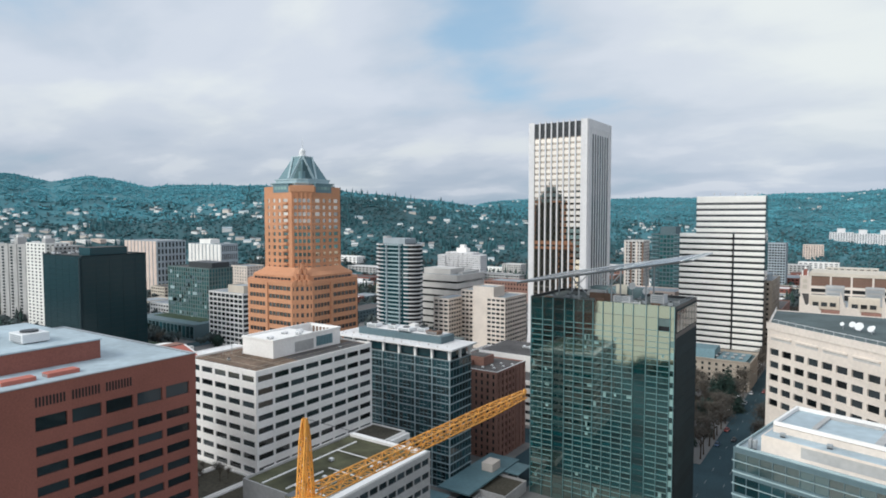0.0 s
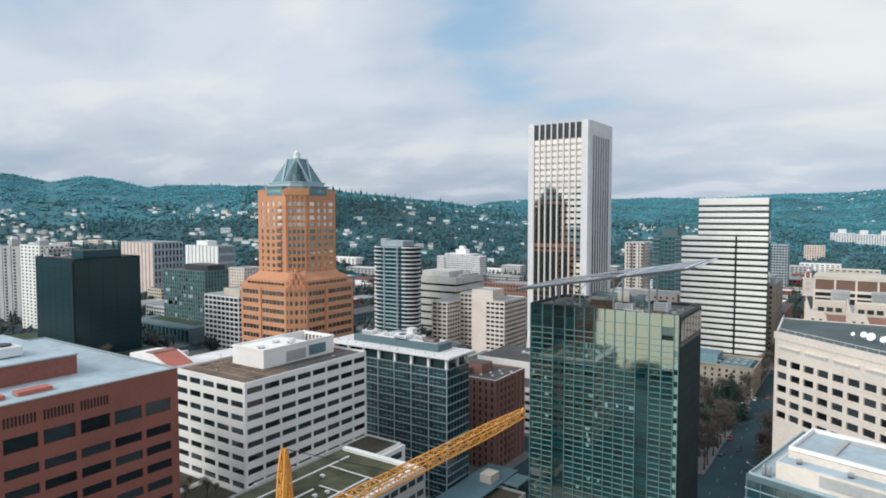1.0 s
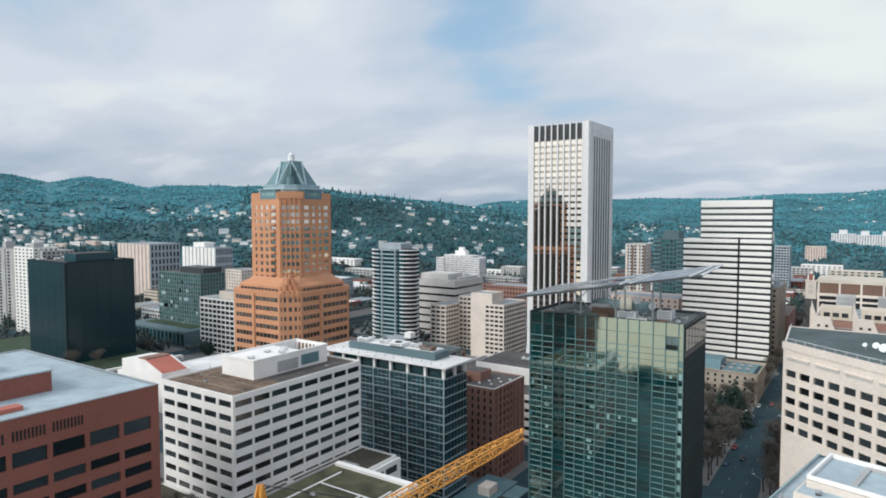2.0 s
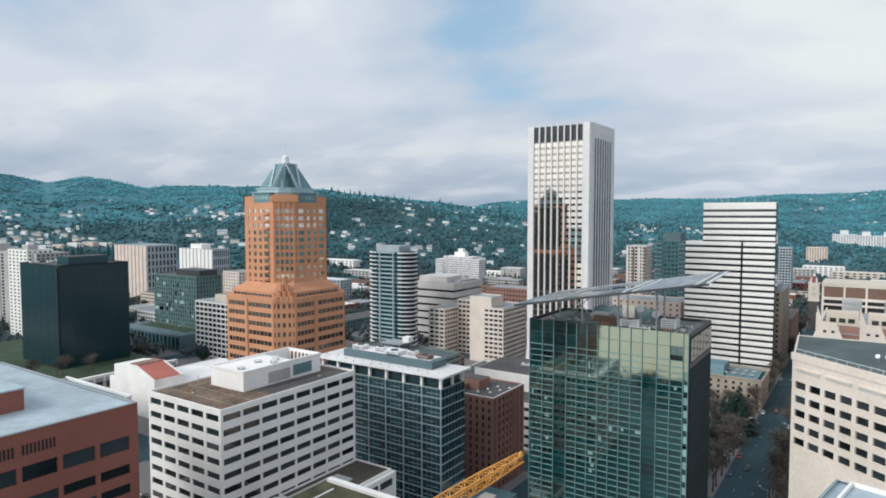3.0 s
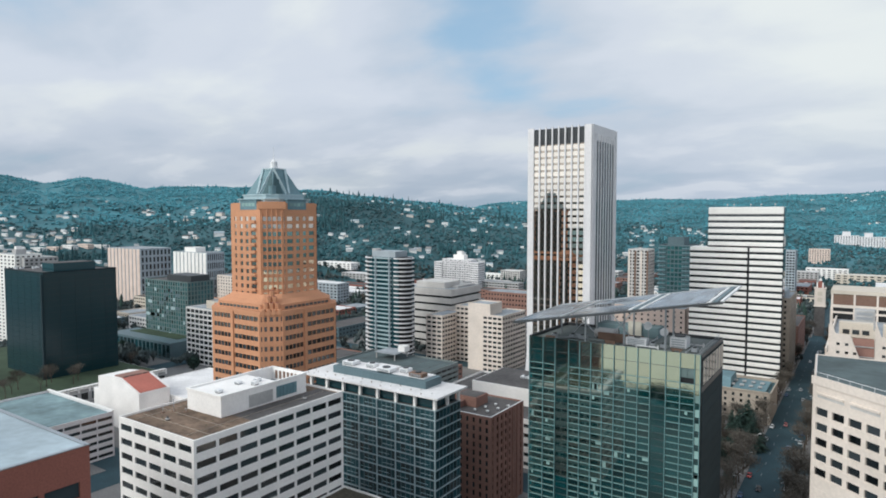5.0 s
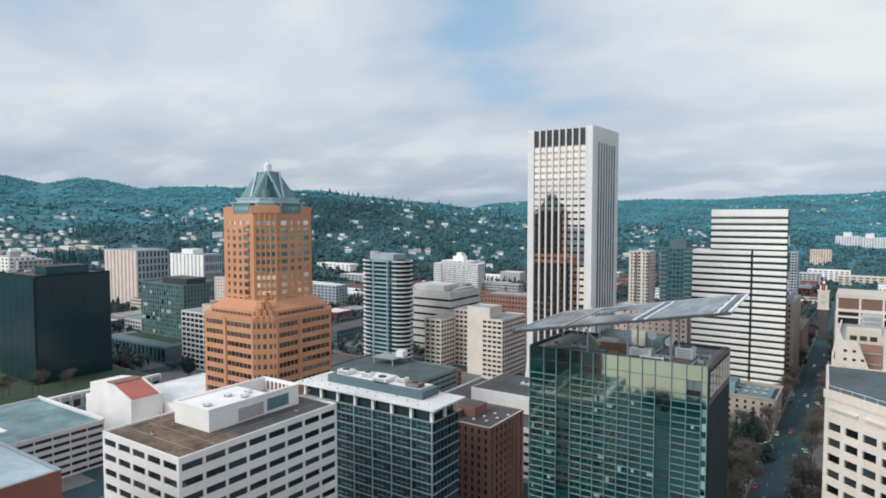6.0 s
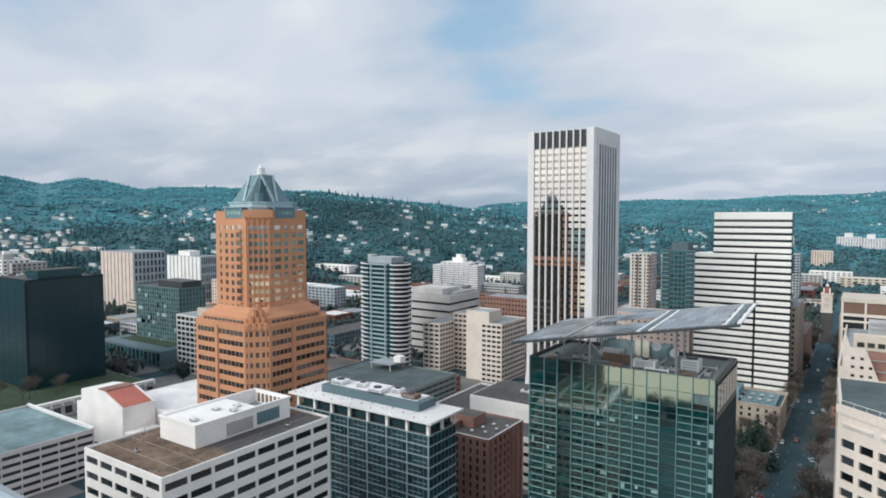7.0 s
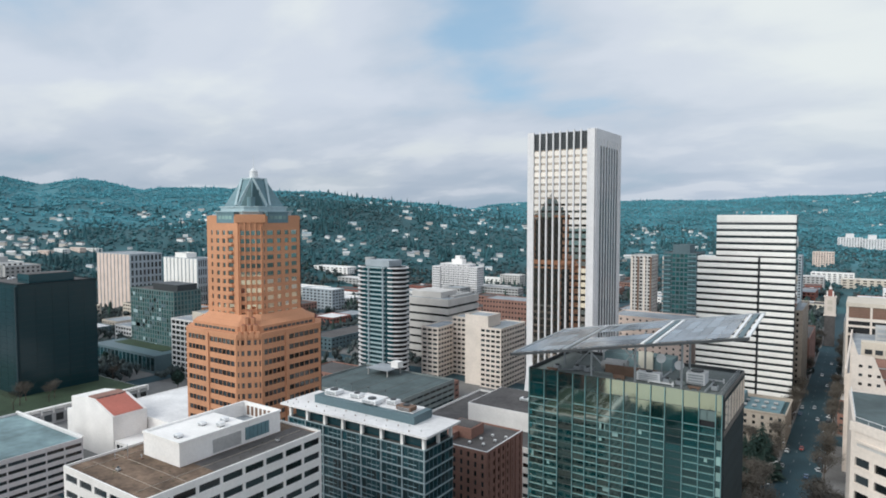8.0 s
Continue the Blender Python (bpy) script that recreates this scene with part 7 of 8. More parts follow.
def far_apartments():
    for i in range(5):
        x, y = spot(1468 + 38 * i, 2130)
        z = hill_at(x + 20, y) - 1
        b = plain("pale far apartment block with a stepped roof", x, x + 58, y, y + 26, z + 26 + (i % 3) * 3, 9, 5, "travertine", "roof_white", fw=0.5, fh=0.45, storey=3.4, lim=0, name="apartment_building", z0=z)
        bm = bmesh.new()
        add_box(bm, x + 18, x + 38, y + 6, y + 18, z + 25 + (i % 3) * 3, z + 37 + (i % 3) * 3)
        part("roof_box", bm, M["travertine"], b)
        OCC.append((x, x + 58, y, y + 26))
    for i, (c, d, w, h) in enumerate(((1440, 1650, 40, 34), (1405, 1150, 46, 22), (1450, 1250, 60, 20), (1510, 1200, 70, 16), (1130, 1300, 30, 34), (905, 1050, 34, 20), (560, 900, 60, 20), (585, 820, 50, 26), (602, 1060, 72, 11), (640, 1000, 58, 11), (872, 1085, 60, 11), (690, 1040, 46, 12), (860, 960, 70, 13))):
        x, y = spot(c, d)
        z = hill_at(x, y) - 1
        plain("far " + ("pink", "grey", "white", "tan", "cream", "buff", "white", "grey", "white", "low grey", "low white", "buff", "low grey")[i] + " apartment block above the trees", x - w / 2, x + w / 2, y, y + 20, z + h, 8, 4,
              ("peach", "concrete", "white_paint", "beige", "beige", "warm_concrete", "white_panel", "concrete_blue", "white_paint", "concrete", "white_panel", "beige", "warm_concrete")[i], "roof_white", fw=0.55, fh=0.45, lim=0, name="apartment_building", z0=z)
        OCC.append((x - w / 2, x + w / 2, y, y + 20))

    for k in range(5):
        x, y = spot(88 + 27 * k, 1300)
        z = hill_at(x, y) - 2
        plain("long low " + ("white", "pink")[k % 2] + " terrace row on the hillside", x - 17, x + 17, y, y + 10, z + 8, 10, 3, ("white_paint", "peach")[k % 2], "roof_grey", fw=0.5, fh=0.4, lim=0, name="terrace_row", z0=z)
        OCC.append((x - 17, x + 17, y, y + 10))


far_apartments()


def low_town():
    rng = random.Random(11)
    walls = ["red_brick", "dark_brick", "beige", "white_paint", "concrete", "red_brick", "slate_metal", "dark_brick"]
    words = ["red brick", "dark brick", "beige stucco", "white painted", "grey concrete", "rust-red brick", "slate-blue panelled", "brown brick"]
    roofs = ["roof_white", "roof_grey", "roof_dark", "roof_dark", "roof_grey"]
    rwords = ["white", "grey", "tarred dark", "black", "grey"]
    xs = [200, 120, 35] + ST_X + [-830, -910, -990, -1070]
    ys = ST_Y[4:] + [980, 1060, 1140]
    n = 0
    for xa, xb in zip(xs[1:], xs[:-1]):
        for ya, yb in zip(ys[:-1], ys[1:]):
            cxx, cyy = (xa + xb) / 2, (ya + yb) / 2
            th = math.atan2(-cxx, cyy) - AXIS
            d = math.hypot(cxx, cyy)
            if abs(th) > 0.66 or d < 420 or d > (960 if th > -0.2 else 1320):
                continue
            parts = ((0, 1),) if rng.random() < 0.2 else ((0, 0.48), (0.52, 1))
            for s0, s1 in parts:
                for t0, t1 in (((0, 1),) if rng.random() < 0.35 else ((0, 0.46), (0.54, 1))):
                    w = xb - xa - 24
                    x0, x1 = xa + 12 + s0 * w, xa + 12 + s1 * w
                    h_ = yb - ya - 24
                    y0, y1 = ya + 12 + t0 * h_, ya + 12 + t1 * h_
                    if rng.random() < 0.16 or not is_free(x0, x1, y0, y1):
                        continue
                    i, r = rng.randrange(8), rng.randrange(5)
                    zt = rng.choice((6, 7, 8, 9, 11, 13, 16))
                    g = hill_at(cxx, cyy)
                    plain("low " + words[i] + " town block with a " + rwords[r] + " roof", x0, x1, y0, y1, g + zt, max(2, int((x1 - x0) / 4.2)), max(2, int((y1 - y0) / 4.2)), walls[i], roofs[r],
                          fw=rng.uniform(0.4, 0.75), fh=rng.uniform(0.35, 0.5), storey=3.7, lim=0, z0=g - 0.4 if g > 1 else B0)
                    OCC.append((x0, x1, y0, y1))
                    n += 1
                    if rng.random() < 0.2:
                        roof_unit("roof_plant_box", (x0 + x1) / 2, (y0 + y1) / 2, g + zt - 0.7, 4, 3, 2, M["white_metal"], "pale plant box on a town roof", group="plant boxes of the low town", fan=False)


low_town()

# ---- trees ----


def bare_tree(name, seed, height):
    rng = random.Random(seed)
    t = thing(name, 0, 0, 0, "bare brown winter street tree", "tree", "bare street trees")
    bm = bmesh.new()
    tips = []

    def limb(p, d, ln, r, depth):
        q = p + d * ln
        tube(bm, p, q, r, r * 0.62, 5 if depth < 2 else 3)
        if depth == 4:
            tips.append(q)
            return
        if depth >= 2:
            tips.append(q)
        for _ in range(3 if depth < 3 else 2):
            nd = (d + Vector((rng.uniform(-0.8, 0.8), rng.uniform(-0.8, 0.8), rng.uniform(-0.1, 0.6)))).normalized()
            limb(q, nd, ln * rng.uniform(0.62, 0.8), r * 0.58, depth + 1)

    limb(Vector((0, 0, 0)), Vector((0.03, 0.02, 1)), height * 0.28, height * 0.022, 0)
    part("trunk", bm, M["bark"], t)
    bm = bmesh.new()
    for q in tips:
        for _ in range(9):
            a = q + Vector((rng.gauss(0, 0.06), rng.gauss(0, 0.06), rng.gauss(0, 0.05))) * height
            d = Vector((rng.gauss(0, 1), rng.gauss(0, 1), rng.uniform(0.1, 1.3))).normalized() * height * rng.uniform(0.05, 0.10)
            s = d.orthogonal().normalized() * height * 0.006
            bm.faces.new((bm.verts.new(a - s), bm.verts.new(a + s), bm.verts.new(a + d)))
    part("crown", bm, M["twig"], t)
    return t


def conifer_tree(name, seed, height):
    rng = random.Random(seed)
    t = thing(name, 0, 0, 0, "tall dark green conifer with drooping boughs", "tree", "park conifers")
    bm = bmesh.new()
    tube(bm, (0, 0, 0), (0, 0, height * 0.95), height * 0.017, 0.05, 7)
    part("trunk", bm, M["bark"], t)
    bm = bmesh.new()
    k = 0
    z = height * 0.10
    while z < height * 0.98:
        f = 1 - (z / height) ** 1.2
        for _ in range(int(9 + 13 * f)):
            a = rng.uniform(0, 2 * math.pi)
            r = height * 0.27 * f * rng.uniform(0.5, 1.1) + 0.3
            d = Vector((math.cos(a), math.sin(a), 0))
            s = Vector((-math.sin(a), math.cos(a), 0))
            root_ = Vector((0, 0, z + rng.uniform(-0.3, 0.3)))
            for q in range(4):
                c0 = root_ + d * (r * (0.15 + 0.22 * q)) + Vector((0, 0, -r * 0.09 * q))
                w = r * 0.26 * (1 - 0.17 * q)
                v = [bm.verts.new(c0 - s * w + Vector((0, 0, rng.uniform(-0.25, 0.1)))), bm.verts.new(c0 + s * w + Vector((0, 0, rng.uniform(-0.25, 0.1)))), bm.verts.new(c0 + d * (r * 0.34) + Vector((0, 0, -r * 0.12)))]
                bm.faces.new(v)
        z += height * 0.026
    part("crown", bm, M["leaf_near"], t)
    return t


def evergreen_tree(name, seed, height):
    rng = random.Random(seed)
    t = thing(name, 0, 0, 0, "rounded dark evergreen street tree", "tree", "evergreen street trees")
    bm = bmesh.new()
    tube(bm, (0, 0, 0), (0, 0, height * 0.5), height * 0.025, height * 0.012, 6)
    for i in range(5):
        a = i * 1.3
        tube(bm, (0, 0, height * 0.3), (math.cos(a) * height * 0.2, math.sin(a) * height * 0.2, height * 0.58), height * 0.012, 0.04, 4)
    part("trunk", bm, M["bark"], t)
    bm = bmesh.new()
    for _ in range(520):
        v = Vector((rng.gauss(0, 1), rng.gauss(0, 1), rng.gauss(0, 1))).normalized()
        rr = rng.uniform(0.55, 1.0)
        c = Vector((v.x * height * 0.27 * rr, v.y * height * 0.27 * rr, height * 0.62 + v.z * height * 0.34 * rr))
        c += Vector((noise.noise(c * 0.5), noise.noise(c * 0.5 + Vector((9, 0, 0))), 0)) * height * 0.09
        a = Vector((rng.gauss(0, 1), rng.gauss(0, 1), rng.gauss(0, 1))).normalized() * height * 0.05
        b2 = a.orthogonal().normalized() * height * 0.045
        bm.faces.new((bm.verts.new(c - a), bm.verts.new(c + b2), bm.verts.new(c + a), bm.verts.new(c - b2)))
    part("crown", bm, M["leaf_near"], t)
    return t


def plant_trees():
    rng = random.Random(5)
    bares = [bare_tree("bare_tree", 20 + i, 12 + i) for i in range(4)]
    cons = [conifer_tree("conifer_tree", 40 + i, 19 + 1.5 * i) for i in range(3)]
    evers = [evergreen_tree("evergreen_tree", 60 + i, 9 + 2 * i) for i in range(3)]
    used = set()

    def put(lst, x, y, z=KERB, s=None):
        i = rng.randrange(len(lst))
        m = Matrix.Translation((x, y, z)) @ Matrix.Rotation(rng.uniform(0, 6.28), 4, "Z")
        if (id(lst), i) not in used:
            used.add((id(lst), i))
            lst[i].matrix_basis = m
            if s:
                lst[i].scale = (s, s, s)
            return
        o = copy_thing(lst[i], m)
        k = s or rng.uniform(0.8, 1.2)
        o.scale = (k, k, k)

    # the park square between the glass tower and the stone block
    for x, y, k in ((-58.6, 350, 1.2), (-56.4, 347, 0.92), (-61.5, 346, 0.98)):
        big = copy_thing(cons[0], Matrix.Translation((x, y, KERB)) @ Matrix.Rotation(x, 4, "Z"))
        big.scale = (k * 1.5, k * 1.5, k)
    for x, y, k in ((-65, 346, 0.8), (-56.8, 343, 0.7), (-66, 356, 0.66), (-60, 330, 0.72), (-64, 318, 0.66), (-58, 300, 0.62), (-72, 338, 0.6), (-82, 320, 0.62), (-62, 284, 0.6), (-70, 300, 0.58)):
        put(cons, x, y, s=k)
    for k in range(78):
        put(bares, rng.uniform(-98, -56), rng.uniform(264, 384))
    for k in range(14):
        put(evers, rng.uniform(-96, -56), rng.uniform(262, 380))
    # street rows
    for y in range(250, 700, 9):
        if min(abs(y - q) for q in ST_Y) > 9:
            for x in (-54.6, -35.4):
                if is_free(x, x, y, y, 2.0):
                    put(bares, x, y + rng.uniform(-2, 2), s=rng.uniform(1.0, 1.35))
    for xs in ST_X[1:7]:
        for y in range(270, 760, 26):
            for s in (-10.5, 10.5):
                if rng.random() < 0.55 and min(abs(y - q) for q in ST_Y) > 11 and is_free(xs + s, xs + s, y, y, 2.0):
                    put(bares if rng.random() < 0.75 else evers, xs + s, y)
    for k in range(8):
        put(bares, -404 - 7 * (k % 3), 178 + k * 6, 7.5, 0.95)
    for x, y in ((-390, 285), (-372, 295), (-365, 280), (-350, 300), (-340, 285), (-380, 310)):
        put(evers if rng.random() < 0.5 else bares, x, y)
    for x, y in ((-185, 92), (-180, 104), (-168, 95), (-164, 108), (-150, 98), (-148, 108)):
        put(bares, x, y, 25.95, 0.5)
    for k in range(16):
        put(bares if k % 3 else evers, -192 + k * 3.2, 92 + (k * 7) % 20, 25.95, rng.uniform(0.28, 0.45))
    for k in range(16):
        put(bares, rng.uniform(-33, -27), 256 + k * 4.0, KERB, rng.uniform(0.8, 1.1))
    # unseen river-bank trees, added and sized to shape the glass tower's reflection
    for k in range(18):
        put(bares if k % 3 == 0 else evers, -165 + k * 4.2 + rng.uniform(-1.5, 1.5), -9 + rng.uniform(-2, 6), KERB, rng.uniform(0.4, 0.65))
    for k in range(12):
        put(bares if k % 4 == 3 else evers, -103 + k * 3.5 + rng.uniform(-1, 1), 20 + rng.uniform(-6, 6), KERB, rng.uniform(0.95, 1.25))
    for x, y in ((-355, 330), (-340, 350), (-330, 325), (-345, 372), (-300, 350)):
        put(evers, x, y)


plant_trees()

# ---- woods and houses of the hills ----


def scatter_mesh(name, mat, label, placed, template):
    vs, fs = [], []
    tv, tf = template
    rng = np.random.RandomState(3)
    for (x, y, z, h, w) in placed:
        k = len(vs)
        a = rng.uniform(0, 6.28)
        c, s = math.cos(a), math.sin(a)
        j = rng.uniform(0.8, 1.2, (len(tv), 1)) if len(tv) > 0 else 1
        for (px, py, pz), jj in zip(tv, j[:, 0]):
            vs.append((x + (px * c - py * s) * w * jj, y + (px * s + py * c) * w * jj, z + pz * h))
        fs.extend([tuple(i + k for i in f) for f in tf])
    me = bpy.data.meshes.new(name)
    me.from_pydata(vs, [], fs)
    me.materials.append(mat)
    ob = new(name, me)
    return tagged(ob, label, "woods", "", "stuff")


def fir_template():
    v, f = [], []
    for z0, z1, r in ((0.08, 0.55, 1.0), (0.32, 0.78, 0.74), (0.58, 1.0, 0.46)):
        k = len(v)
        for i in range(6):
            a = i * math.pi / 3
            v.append((r * math.cos(a), r * math.sin(a), z0 + 0.05 * (i % 2)))
        v.append((0, 0, z1))
        f += [(k + i, k + (i + 1) % 6, k + 6) for i in range(6)]
    return v, f


def crown_template(seed, clumps=5):
    """A ragged crown of several small uneven clumps."""
    rng = random.Random(seed)
    v, f = [], []
    for k in range(clumps):
        bm = bmesh.new()
        bmesh.ops.create_icosphere(bm, subdivisions=1, radius=1.0)
        a, r = rng.uniform(0, 6.28), rng.uniform(0.25, 0.75) if k else 0.1
        cx_, cy_, cz_, sc = r * math.cos(a), r * math.sin(a), rng.uniform(0.3, 0.75), rng.uniform(0.32, 0.52)
        o = len(v)
        v += [(cx_ + p.co.x * sc * rng.uniform(0.6, 1.3), cy_ + p.co.y * sc * rng.uniform(0.6, 1.3), cz_ + 0.6 * p.co.z * sc * rng.uniform(0.6, 1.3)) for p in bm.verts]
        f += [tuple(q.index + o for q in fc.verts) for fc in bm.faces]
        bm.free()
    return v, f


def hill_houses():
    rng = random.Random(21)
    kinds = []
    for i, (wm, rm, lab) in enumerate((("white_panel", "roof_grey", "white hillside house with a grey gable roof"), ("white_paint", "roof_dark", "white hillside house with a dark roof"), ("white_paint", "roof_pale", "white hillside house with a pale grey roof"),
                                       ("white_paint", "roof_grey", "white hillside house with a grey roof"), ("white_panel", "roof_white", "white hillside house with a pale roof"), ("cream", "roof_grey", "cream hillside house among trees"))):
        w, d, h = 13 + i % 3 * 3, 9 + i % 2 * 2, 4.6 + i % 3 * 1.0
        bm = bmesh.new()
        add_box(bm, -w / 2, w / 2, -d / 2, d / 2, -3, h)
        t = tagged(part("house", bm, M[wm]), lab, "house", "houses on the hillside")
        bm = bmesh.new()
        a = [bm.verts.new(q) for q in ((-w / 2 - 0.6, -d / 2 - 0.6, h), (w / 2 + 0.6, -d / 2 - 0.6, h), (w / 2 + 0.6, d / 2 + 0.6, h), (-w / 2 - 0.6, d / 2 + 0.6, h), (-w / 2 - 0.6, 0, h + 3), (w / 2 + 0.6, 0, h + 3))]
        for f in ((0, 1, 5, 4), (2, 3, 4, 5), (1, 2, 5), (3, 0, 4), (3, 2, 1, 0)):
            bm.faces.new([a[q] for q in f])
        part("roof", bm, M[rm], t)
        kinds.append(t)
    spots, fresh = [], list(kinds)
    tries = 0
    while len(spots) < 296 and tries < 9000:
        tries += 1
        c = rng.choice((rng.uniform(-60, 170), rng.uniform(-40, 165), rng.uniform(170, 470), rng.uniform(340, 470), rng.uniform(540, 940), rng.uniform(540, 940), rng.uniform(540, 940), rng.uniform(1085, 1250), rng.uniform(1370, 1650)))
        d0, d1 = np.interp(c, COL, D_FOOT), np.interp(c, COL, D_TOP)
        f = rng.uniform(0.13, 0.34) if c < 172 else rng.uniform(0.05, 0.5) if c < 480 else rng.choice((rng.uniform(0.05, 0.3), rng.uniform(0.3, 0.86), rng.uniform(0.3, 0.86))) if c < 1000 else rng.uniform(0.0, 0.30) if c < 1300 else rng.uniform(0.3, 0.9)
        d = d0 + (d1 - d0) * f
        x, y = spot(c, d)
        # houses keep to streets that wind along the slope
        if noise.noise(Vector((c / 55.0, f * 9.0, 1))) < (-0.1 if c < 172 else 0.1) or any((x - a) ** 2 + (y - b) ** 2 < 260 for a, b in spots) or not is_free(x - 9, x + 9, y - 9, y + 9):
            continue
        spots.append((x, y))
        m = Matrix.Translation((x, y, hill_at(x, y))) @ Matrix.Rotation(AXIS + rng.uniform(-0.4, 0.4), 4, "Z")
        k = rng.randrange(6)
        if fresh:
            fresh.pop().matrix_basis = m
        else:
            o = copy_thing(kinds[k], m)
            s = rng.uniform(0.42, 0.75)
            o.scale = (s * rng.uniform(0.8, 1.3), s, s)
    return spots


def hill_woods(houses):
    rng = random.Random(31)
    firs, crowns, far, low_crowns, ridge_crowns, town_firs = [], [], [], [], [], []
    hs = {}
    for x, y in houses:
        hs.setdefault((int(x // 60), int(y // 60)), []).append((x, y))
    tries = 0
    while len(firs) + len(crowns) + len(far) + len(ridge_crowns) < 31000 and tries < 90000:
        tries += 1
        c = rng.uniform(-260, 1830)
        d0, d1 = float(np.interp(c, COL, D_FOOT)), float(np.interp(c, COL, D_TOP))
        d = d0 - 120 + (d1 + 160 - d0 + 120) * rng.random() ** 1.15
        x, y = spot(c, d)
        kx, ky = int(x // 60), int(y // 60)
        close = False
        for i in (-1, 0, 1):
            for j in (-1, 0, 1):
                for a, b in hs.get((kx + i, ky + j), ()):
                    # keep a clearing round each house and towards the camera, so that it shows
                    ex, ey = x - a, y - b
                    n_ = math.hypot(a, b)
                    along = (ex * a + ey * b) / n_
                    if -22 < along < 8 and abs(ex * b - ey * a) / n_ < 12:
                        close = True
        if close or not is_free(x, x, y, y, 6):
            continue
        z = hill_at(x, y) - 0.5
        thick = noise.noise(Vector((x / 120, y / 120, 5)))
        if d < d0 and rng.random() < 0.6:
            continue
        if thick + 0.25 < rng.uniform(-0.5, 0.5) and d < d1 - 500:
            continue
        # farther trees go to the paler material with haze in its colour
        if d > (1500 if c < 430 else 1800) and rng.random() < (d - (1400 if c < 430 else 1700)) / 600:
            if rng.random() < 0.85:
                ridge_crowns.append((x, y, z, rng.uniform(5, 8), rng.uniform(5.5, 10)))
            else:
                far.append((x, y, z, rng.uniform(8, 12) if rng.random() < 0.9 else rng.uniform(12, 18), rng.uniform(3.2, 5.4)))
        elif thick > rng.uniform(0.05, 1.1):
            firs.append((x, y, z, rng.choice((9, 12, 14, 17, 21, 27)) * rng.uniform(0.85, 1.15), rng.uniform(2.8, 5.0)))
        else:
            (low_crowns if d < d0 + 60 and rng.random() < 0.5 else crowns).append((x, y, z, rng.uniform(5, 9), rng.uniform(3.6, 7.4)))
    while tries < 150000:
        tries += 1
        x, y = spot(rng.uniform(-100, 1700), rng.uniform(510, 1100))
        if rng.random() < 0.2:
            x, y = spot(rng.uniform(1085, 1700), rng.uniform(1100, 2150))
        if not is_free(x, x, y, y, 3) or min(abs(x - q) for q in ST_X) < 7 or min(abs(y - q) for q in ST_Y) < 7 or (-110 < x < -40 and y < 520):
            continue
        if noise.noise(Vector((x / 70, y / 70, 9))) < rng.uniform(-0.5, 0.4):
            continue
        if math.hypot(x, y) > 1090:
            crowns.append((x, y, hill_at(x, y), rng.uniform(6, 11), rng.uniform(3.5, 7)))
        elif rng.random() < 0.12 and math.hypot(x, y) > 620:
            town_firs.append((x, y, hill_at(x, y), rng.uniform(9, 18), rng.uniform(2.4, 4)))
        else:
            low_crowns.append((x, y, hill_at(x, y), rng.uniform(6, 11), rng.uniform(2.5, 4.5)))
        if len(low_crowns) > 5200:
            break
    scatter_mesh("town_trees", M["twig_far"], "brownish leafless tree crowns among the low town", low_crowns, crown_template(1))
    scatter_mesh("town_conifers", M["leaf_near"], "dark conifers standing among the low town", town_firs, fir_template())
    scatter_mesh("conifer_woods", M["leaf_dark"], "dense dark conifer woods on the hills, tinted teal for haze", firs, fir_template())
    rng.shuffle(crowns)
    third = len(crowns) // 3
    scatter_mesh("evergreen_woods", M["leaf_far"], "evergreen crowns on the hills, blue-green with haze in the colour", crowns[:third], crown_template(2, 3))
    scatter_mesh("leafless_woods", M["twig_hill"], "leafless crowns on the hills with haze in their colour", crowns[third:2 * third], crown_template(3, 3))
    scatter_mesh("shaded_woods", M["leaf_dark"], "dark evergreen crowns on the hills, tinted with haze", crowns[2 * third:], crown_template(4, 3))
    scatter_mesh("ridge_woods", M["ridge_far"], "rounded crowns along the far ridge, haze mixed into their blue-green colour", ridge_crowns, crown_template(5, 2))
    scatter_mesh("far_woods", M["ridge_far"], "woods along the far ridge, haze mixed into their blue-green colour", far, fir_template())


hill_woods(hill_houses())

# ---- street life: cars, lamps ----


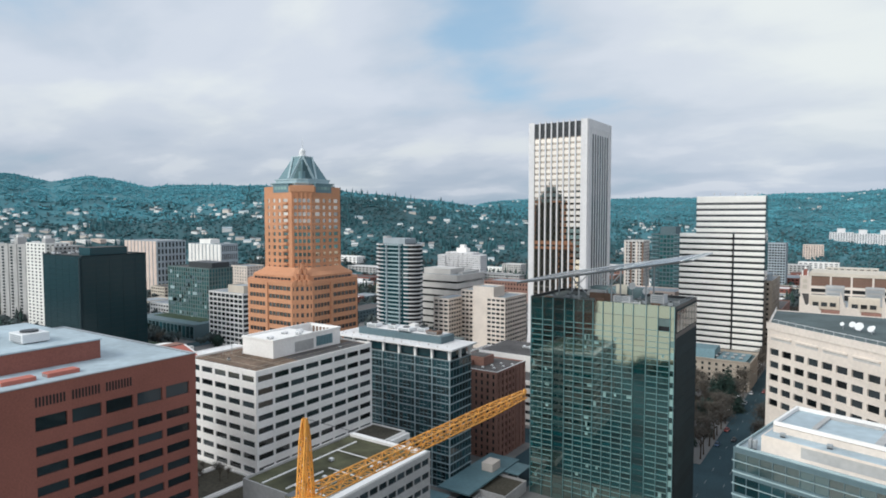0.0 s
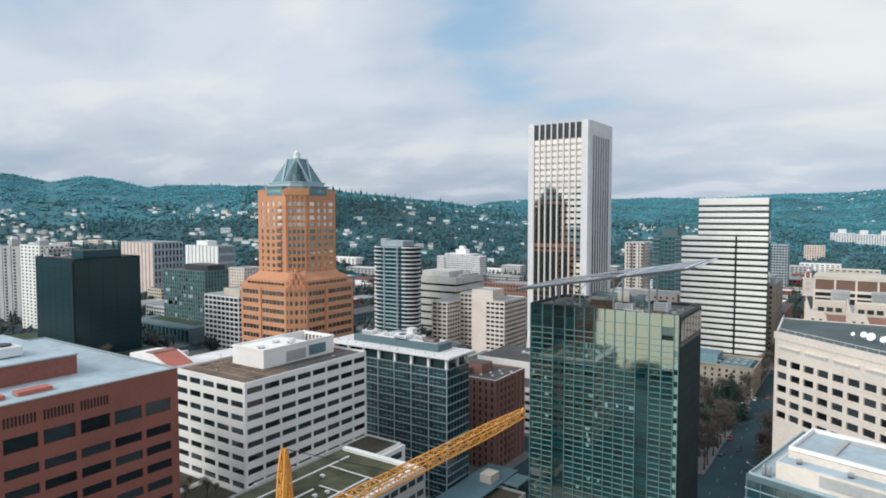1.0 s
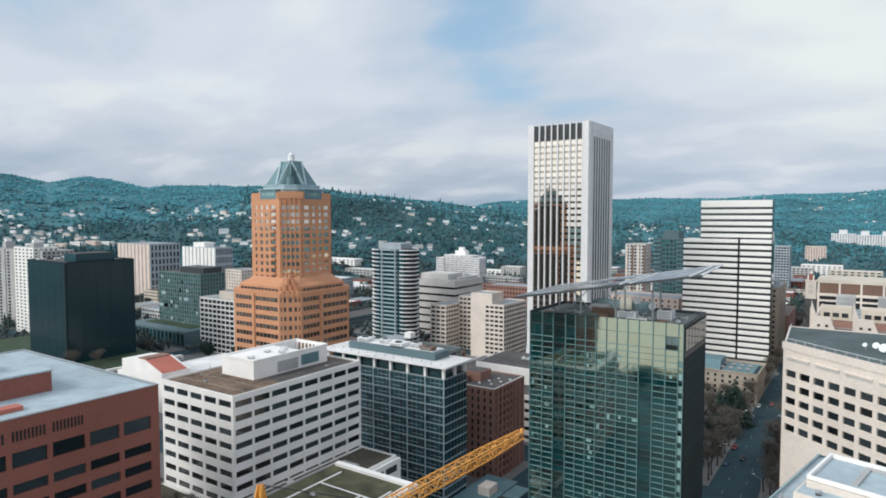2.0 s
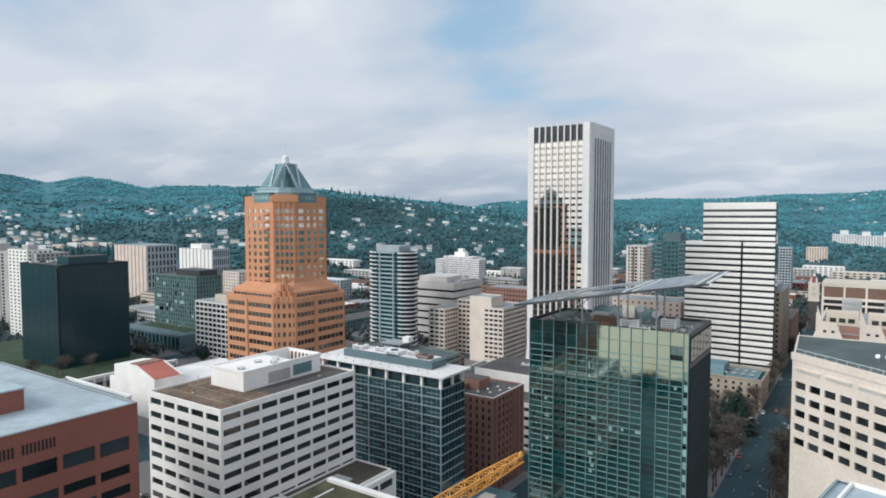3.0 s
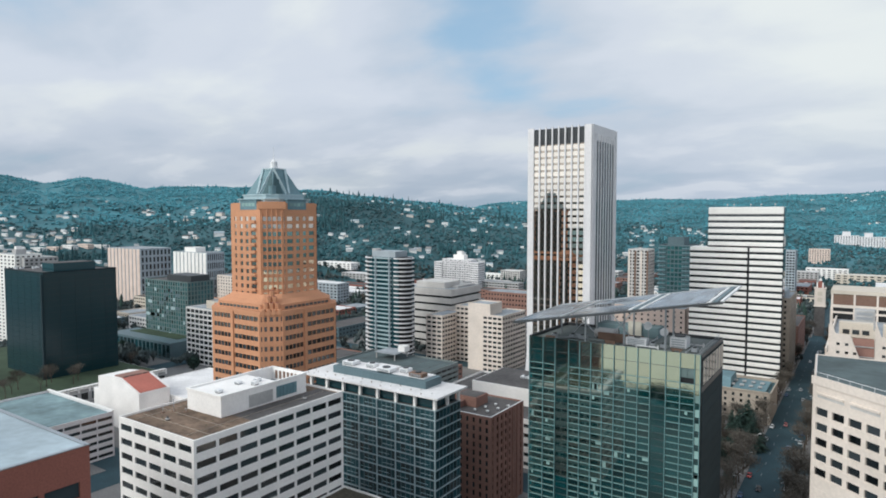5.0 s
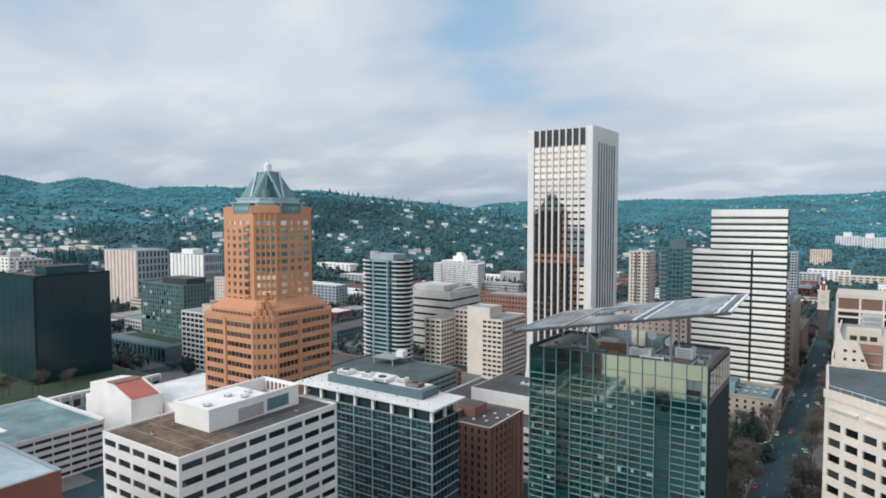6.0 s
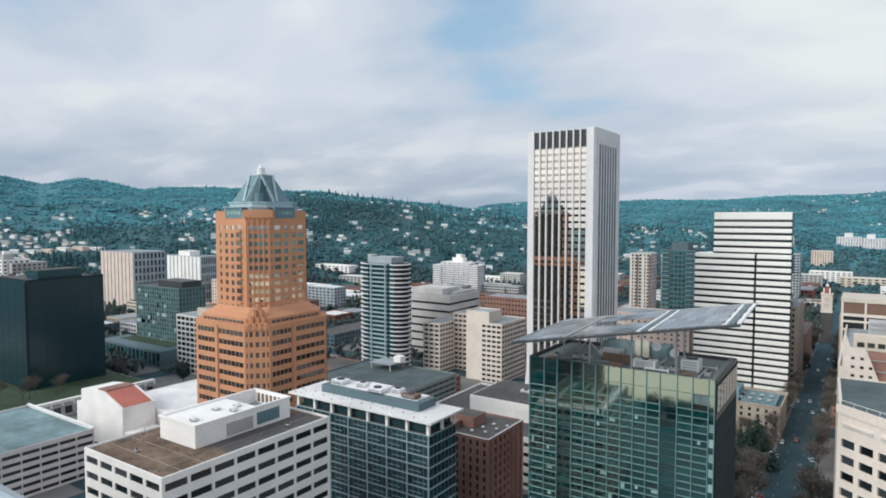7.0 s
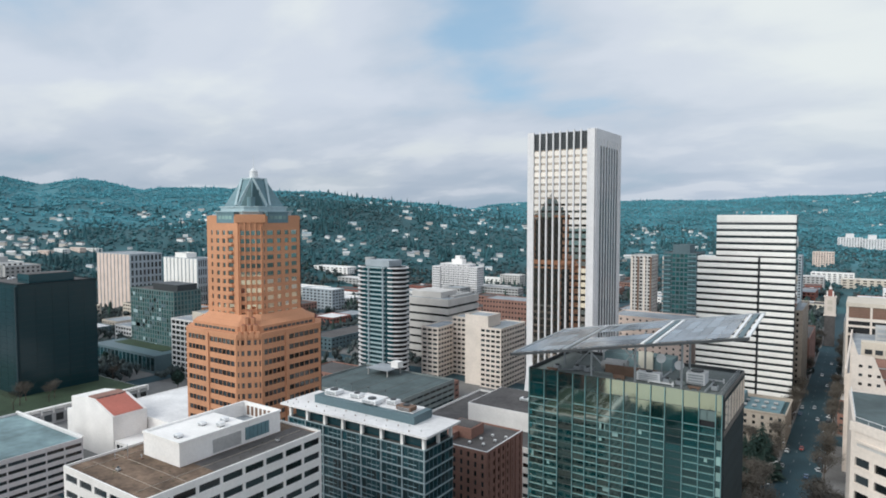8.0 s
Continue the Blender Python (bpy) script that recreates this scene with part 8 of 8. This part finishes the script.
def car(name, paint, label):
    t = thing(name, 0, 0, 0, label, "car", "cars in the street")
    bm = bmesh.new()
    prof = [(-2.2, 0.35), (2.2, 0.35), (2.25, 0.75), (1.35, 0.95), (-2.1, 0.95), (-2.25, 0.7)]
    a = [bm.verts.new((-0.88, y, z)) for y, z in prof]
    c = [bm.verts.new((0.88, y, z)) for y, z in prof]
    bm.faces.new(a[::-1])
    bm.faces.new(c)
    for i in range(6):
        j = (i + 1) % 6
        bm.faces.new((a[i], a[j], c[j], c[i]))
    bmesh.ops.recalc_face_normals(bm, faces=bm.faces[:])
    bmesh.ops.bevel(bm, geom=bm.edges[:], offset=0.08, segments=2, affect="EDGES")
    part("body", bm, paint, t)
    bm = bmesh.new()
    prism(bm, rect(-0.8, 0.8, -1.75, 1.0), 0.94, 1.42, rect(-0.62, 0.62, -1.2, 0.35))
    part("cabin_glass", bm, M["dark_glass"], t)
    bm = bmesh.new()
    prism(bm, rect(-0.62, 0.62, -1.2, 0.35), 1.421, 1.47)
    part("roof_panel", bm, paint, t)
    for sx in (-0.86, 0.86):
        for y in (-1.35, 1.35):
            bm = bmesh.new()
            tube(bm, (sx - 0.1, y, 0.33), (sx + 0.1, y, 0.33), 0.33, sides=12)
            w = part("wheel", bm, M["core"], t)
            bm = bmesh.new()
            tube(bm, (sx - 0.12, y, 0.33), (sx + 0.12, y, 0.33), 0.19, sides=10)
            part("rim", bm, M["steel"], w)
    for sx in (-0.6, 0.6):
        bm = bmesh.new()
        add_box(bm, sx - 0.18, sx + 0.18, 2.2, 2.27, 0.62, 0.76)
        part("headlight", bm, M["white_metal"], t)
    return t


def street_cars():
    rng = random.Random(77)
    paints = [(surface("car_white", (0.75, 0.75, 0.75), 0.3, bump=0), "white car parked by the kerb"), (surface("car_silver", (0.45, 0.47, 0.48), 0.3, 0.5, bump=0), "silver car on the grey street"),
              (surface("car_black", (0.02, 0.02, 0.025), 0.25, bump=0), "black car on the grey street"), (surface("car_red", (0.35, 0.04, 0.03), 0.3, bump=0), "red car on the grey street"), (surface("car_blue", (0.05, 0.10, 0.2), 0.3, bump=0), "dark blue car on the street")]
    base = [car("car", p, l) for p, l in paints]
    fresh = list(range(5))
    for x in (-52.0, -38.0):
        y = 268
        while y < 470:
            y += rng.choice((9, 14, 22, 30, 38))
            if min(abs(y - q) for q in ST_Y) < 13:
                continue
            put_car(base, fresh, rng, x, y, 0 if x > -45 else math.pi)
    for x, y in ((-47, 300), (-42, 356), (-46.5, 392), (-43, 447), (-46, 470), (-42.5, 530), (-47, 560), (-43, 604)):
        put_car(base, fresh, rng, x, y, math.pi if x < -45 else 0)
    for k in range(4):
        put_car(base, fresh, rng, -27.5 if k % 2 else -22, 262 + (k // 2) * 3.1, math.pi / 2, KERB)
    for k in range(6):
        put_car(base, fresh, rng, -345 + (k % 8) * 5, 322 + (k // 8) * 12, rng.choice((0, math.pi)), KERB)


def put_car(base, fresh, rng, x, y, a, z=0.0):
    m = Matrix.Translation((x, y, z)) @ Matrix.Rotation(a, 4, "Z")
    if fresh:
        base[fresh.pop()].matrix_basis = m
    else:
        copy_thing(base[rng.randrange(5)], m)


street_cars()


def street_lamps():
    t = thing("street_lamp", -35.2, 262, KERB, "pale curved street lamp on the kerb", "street lamp", "lamps along the street")
    bm = bmesh.new()
    tube(bm, (-35.2, 262, KERB), (-35.2, 262, 8.0), 0.13, 0.09)
    pts = [Vector((-35.2 - 2.4 * math.sin(a), 262, 8.0 + 1.2 * (1 - math.cos(a)))) for a in np.linspace(0, 1.5, 7)]
    for p, q in zip(pts, pts[1:]):
        tube(bm, p, q, 0.08)
    part("pole", bm, M["concrete"], t)
    bm = bmesh.new()
    add_box(bm, -38.3, -37.4, 261.8, 262.2, 9.0, 9.2)
    part("lamp_head", bm, M["white_metal"], t)
    for k in range(1, 12):
        copy_thing(t, Matrix.Translation((-35.2, 262 + 27 * k, KERB)))
        copy_thing(t, Matrix.Translation((-54.8, 262 + 27 * k, KERB)) @ Matrix.Rotation(math.pi, 4, "Z"))


street_lamps()
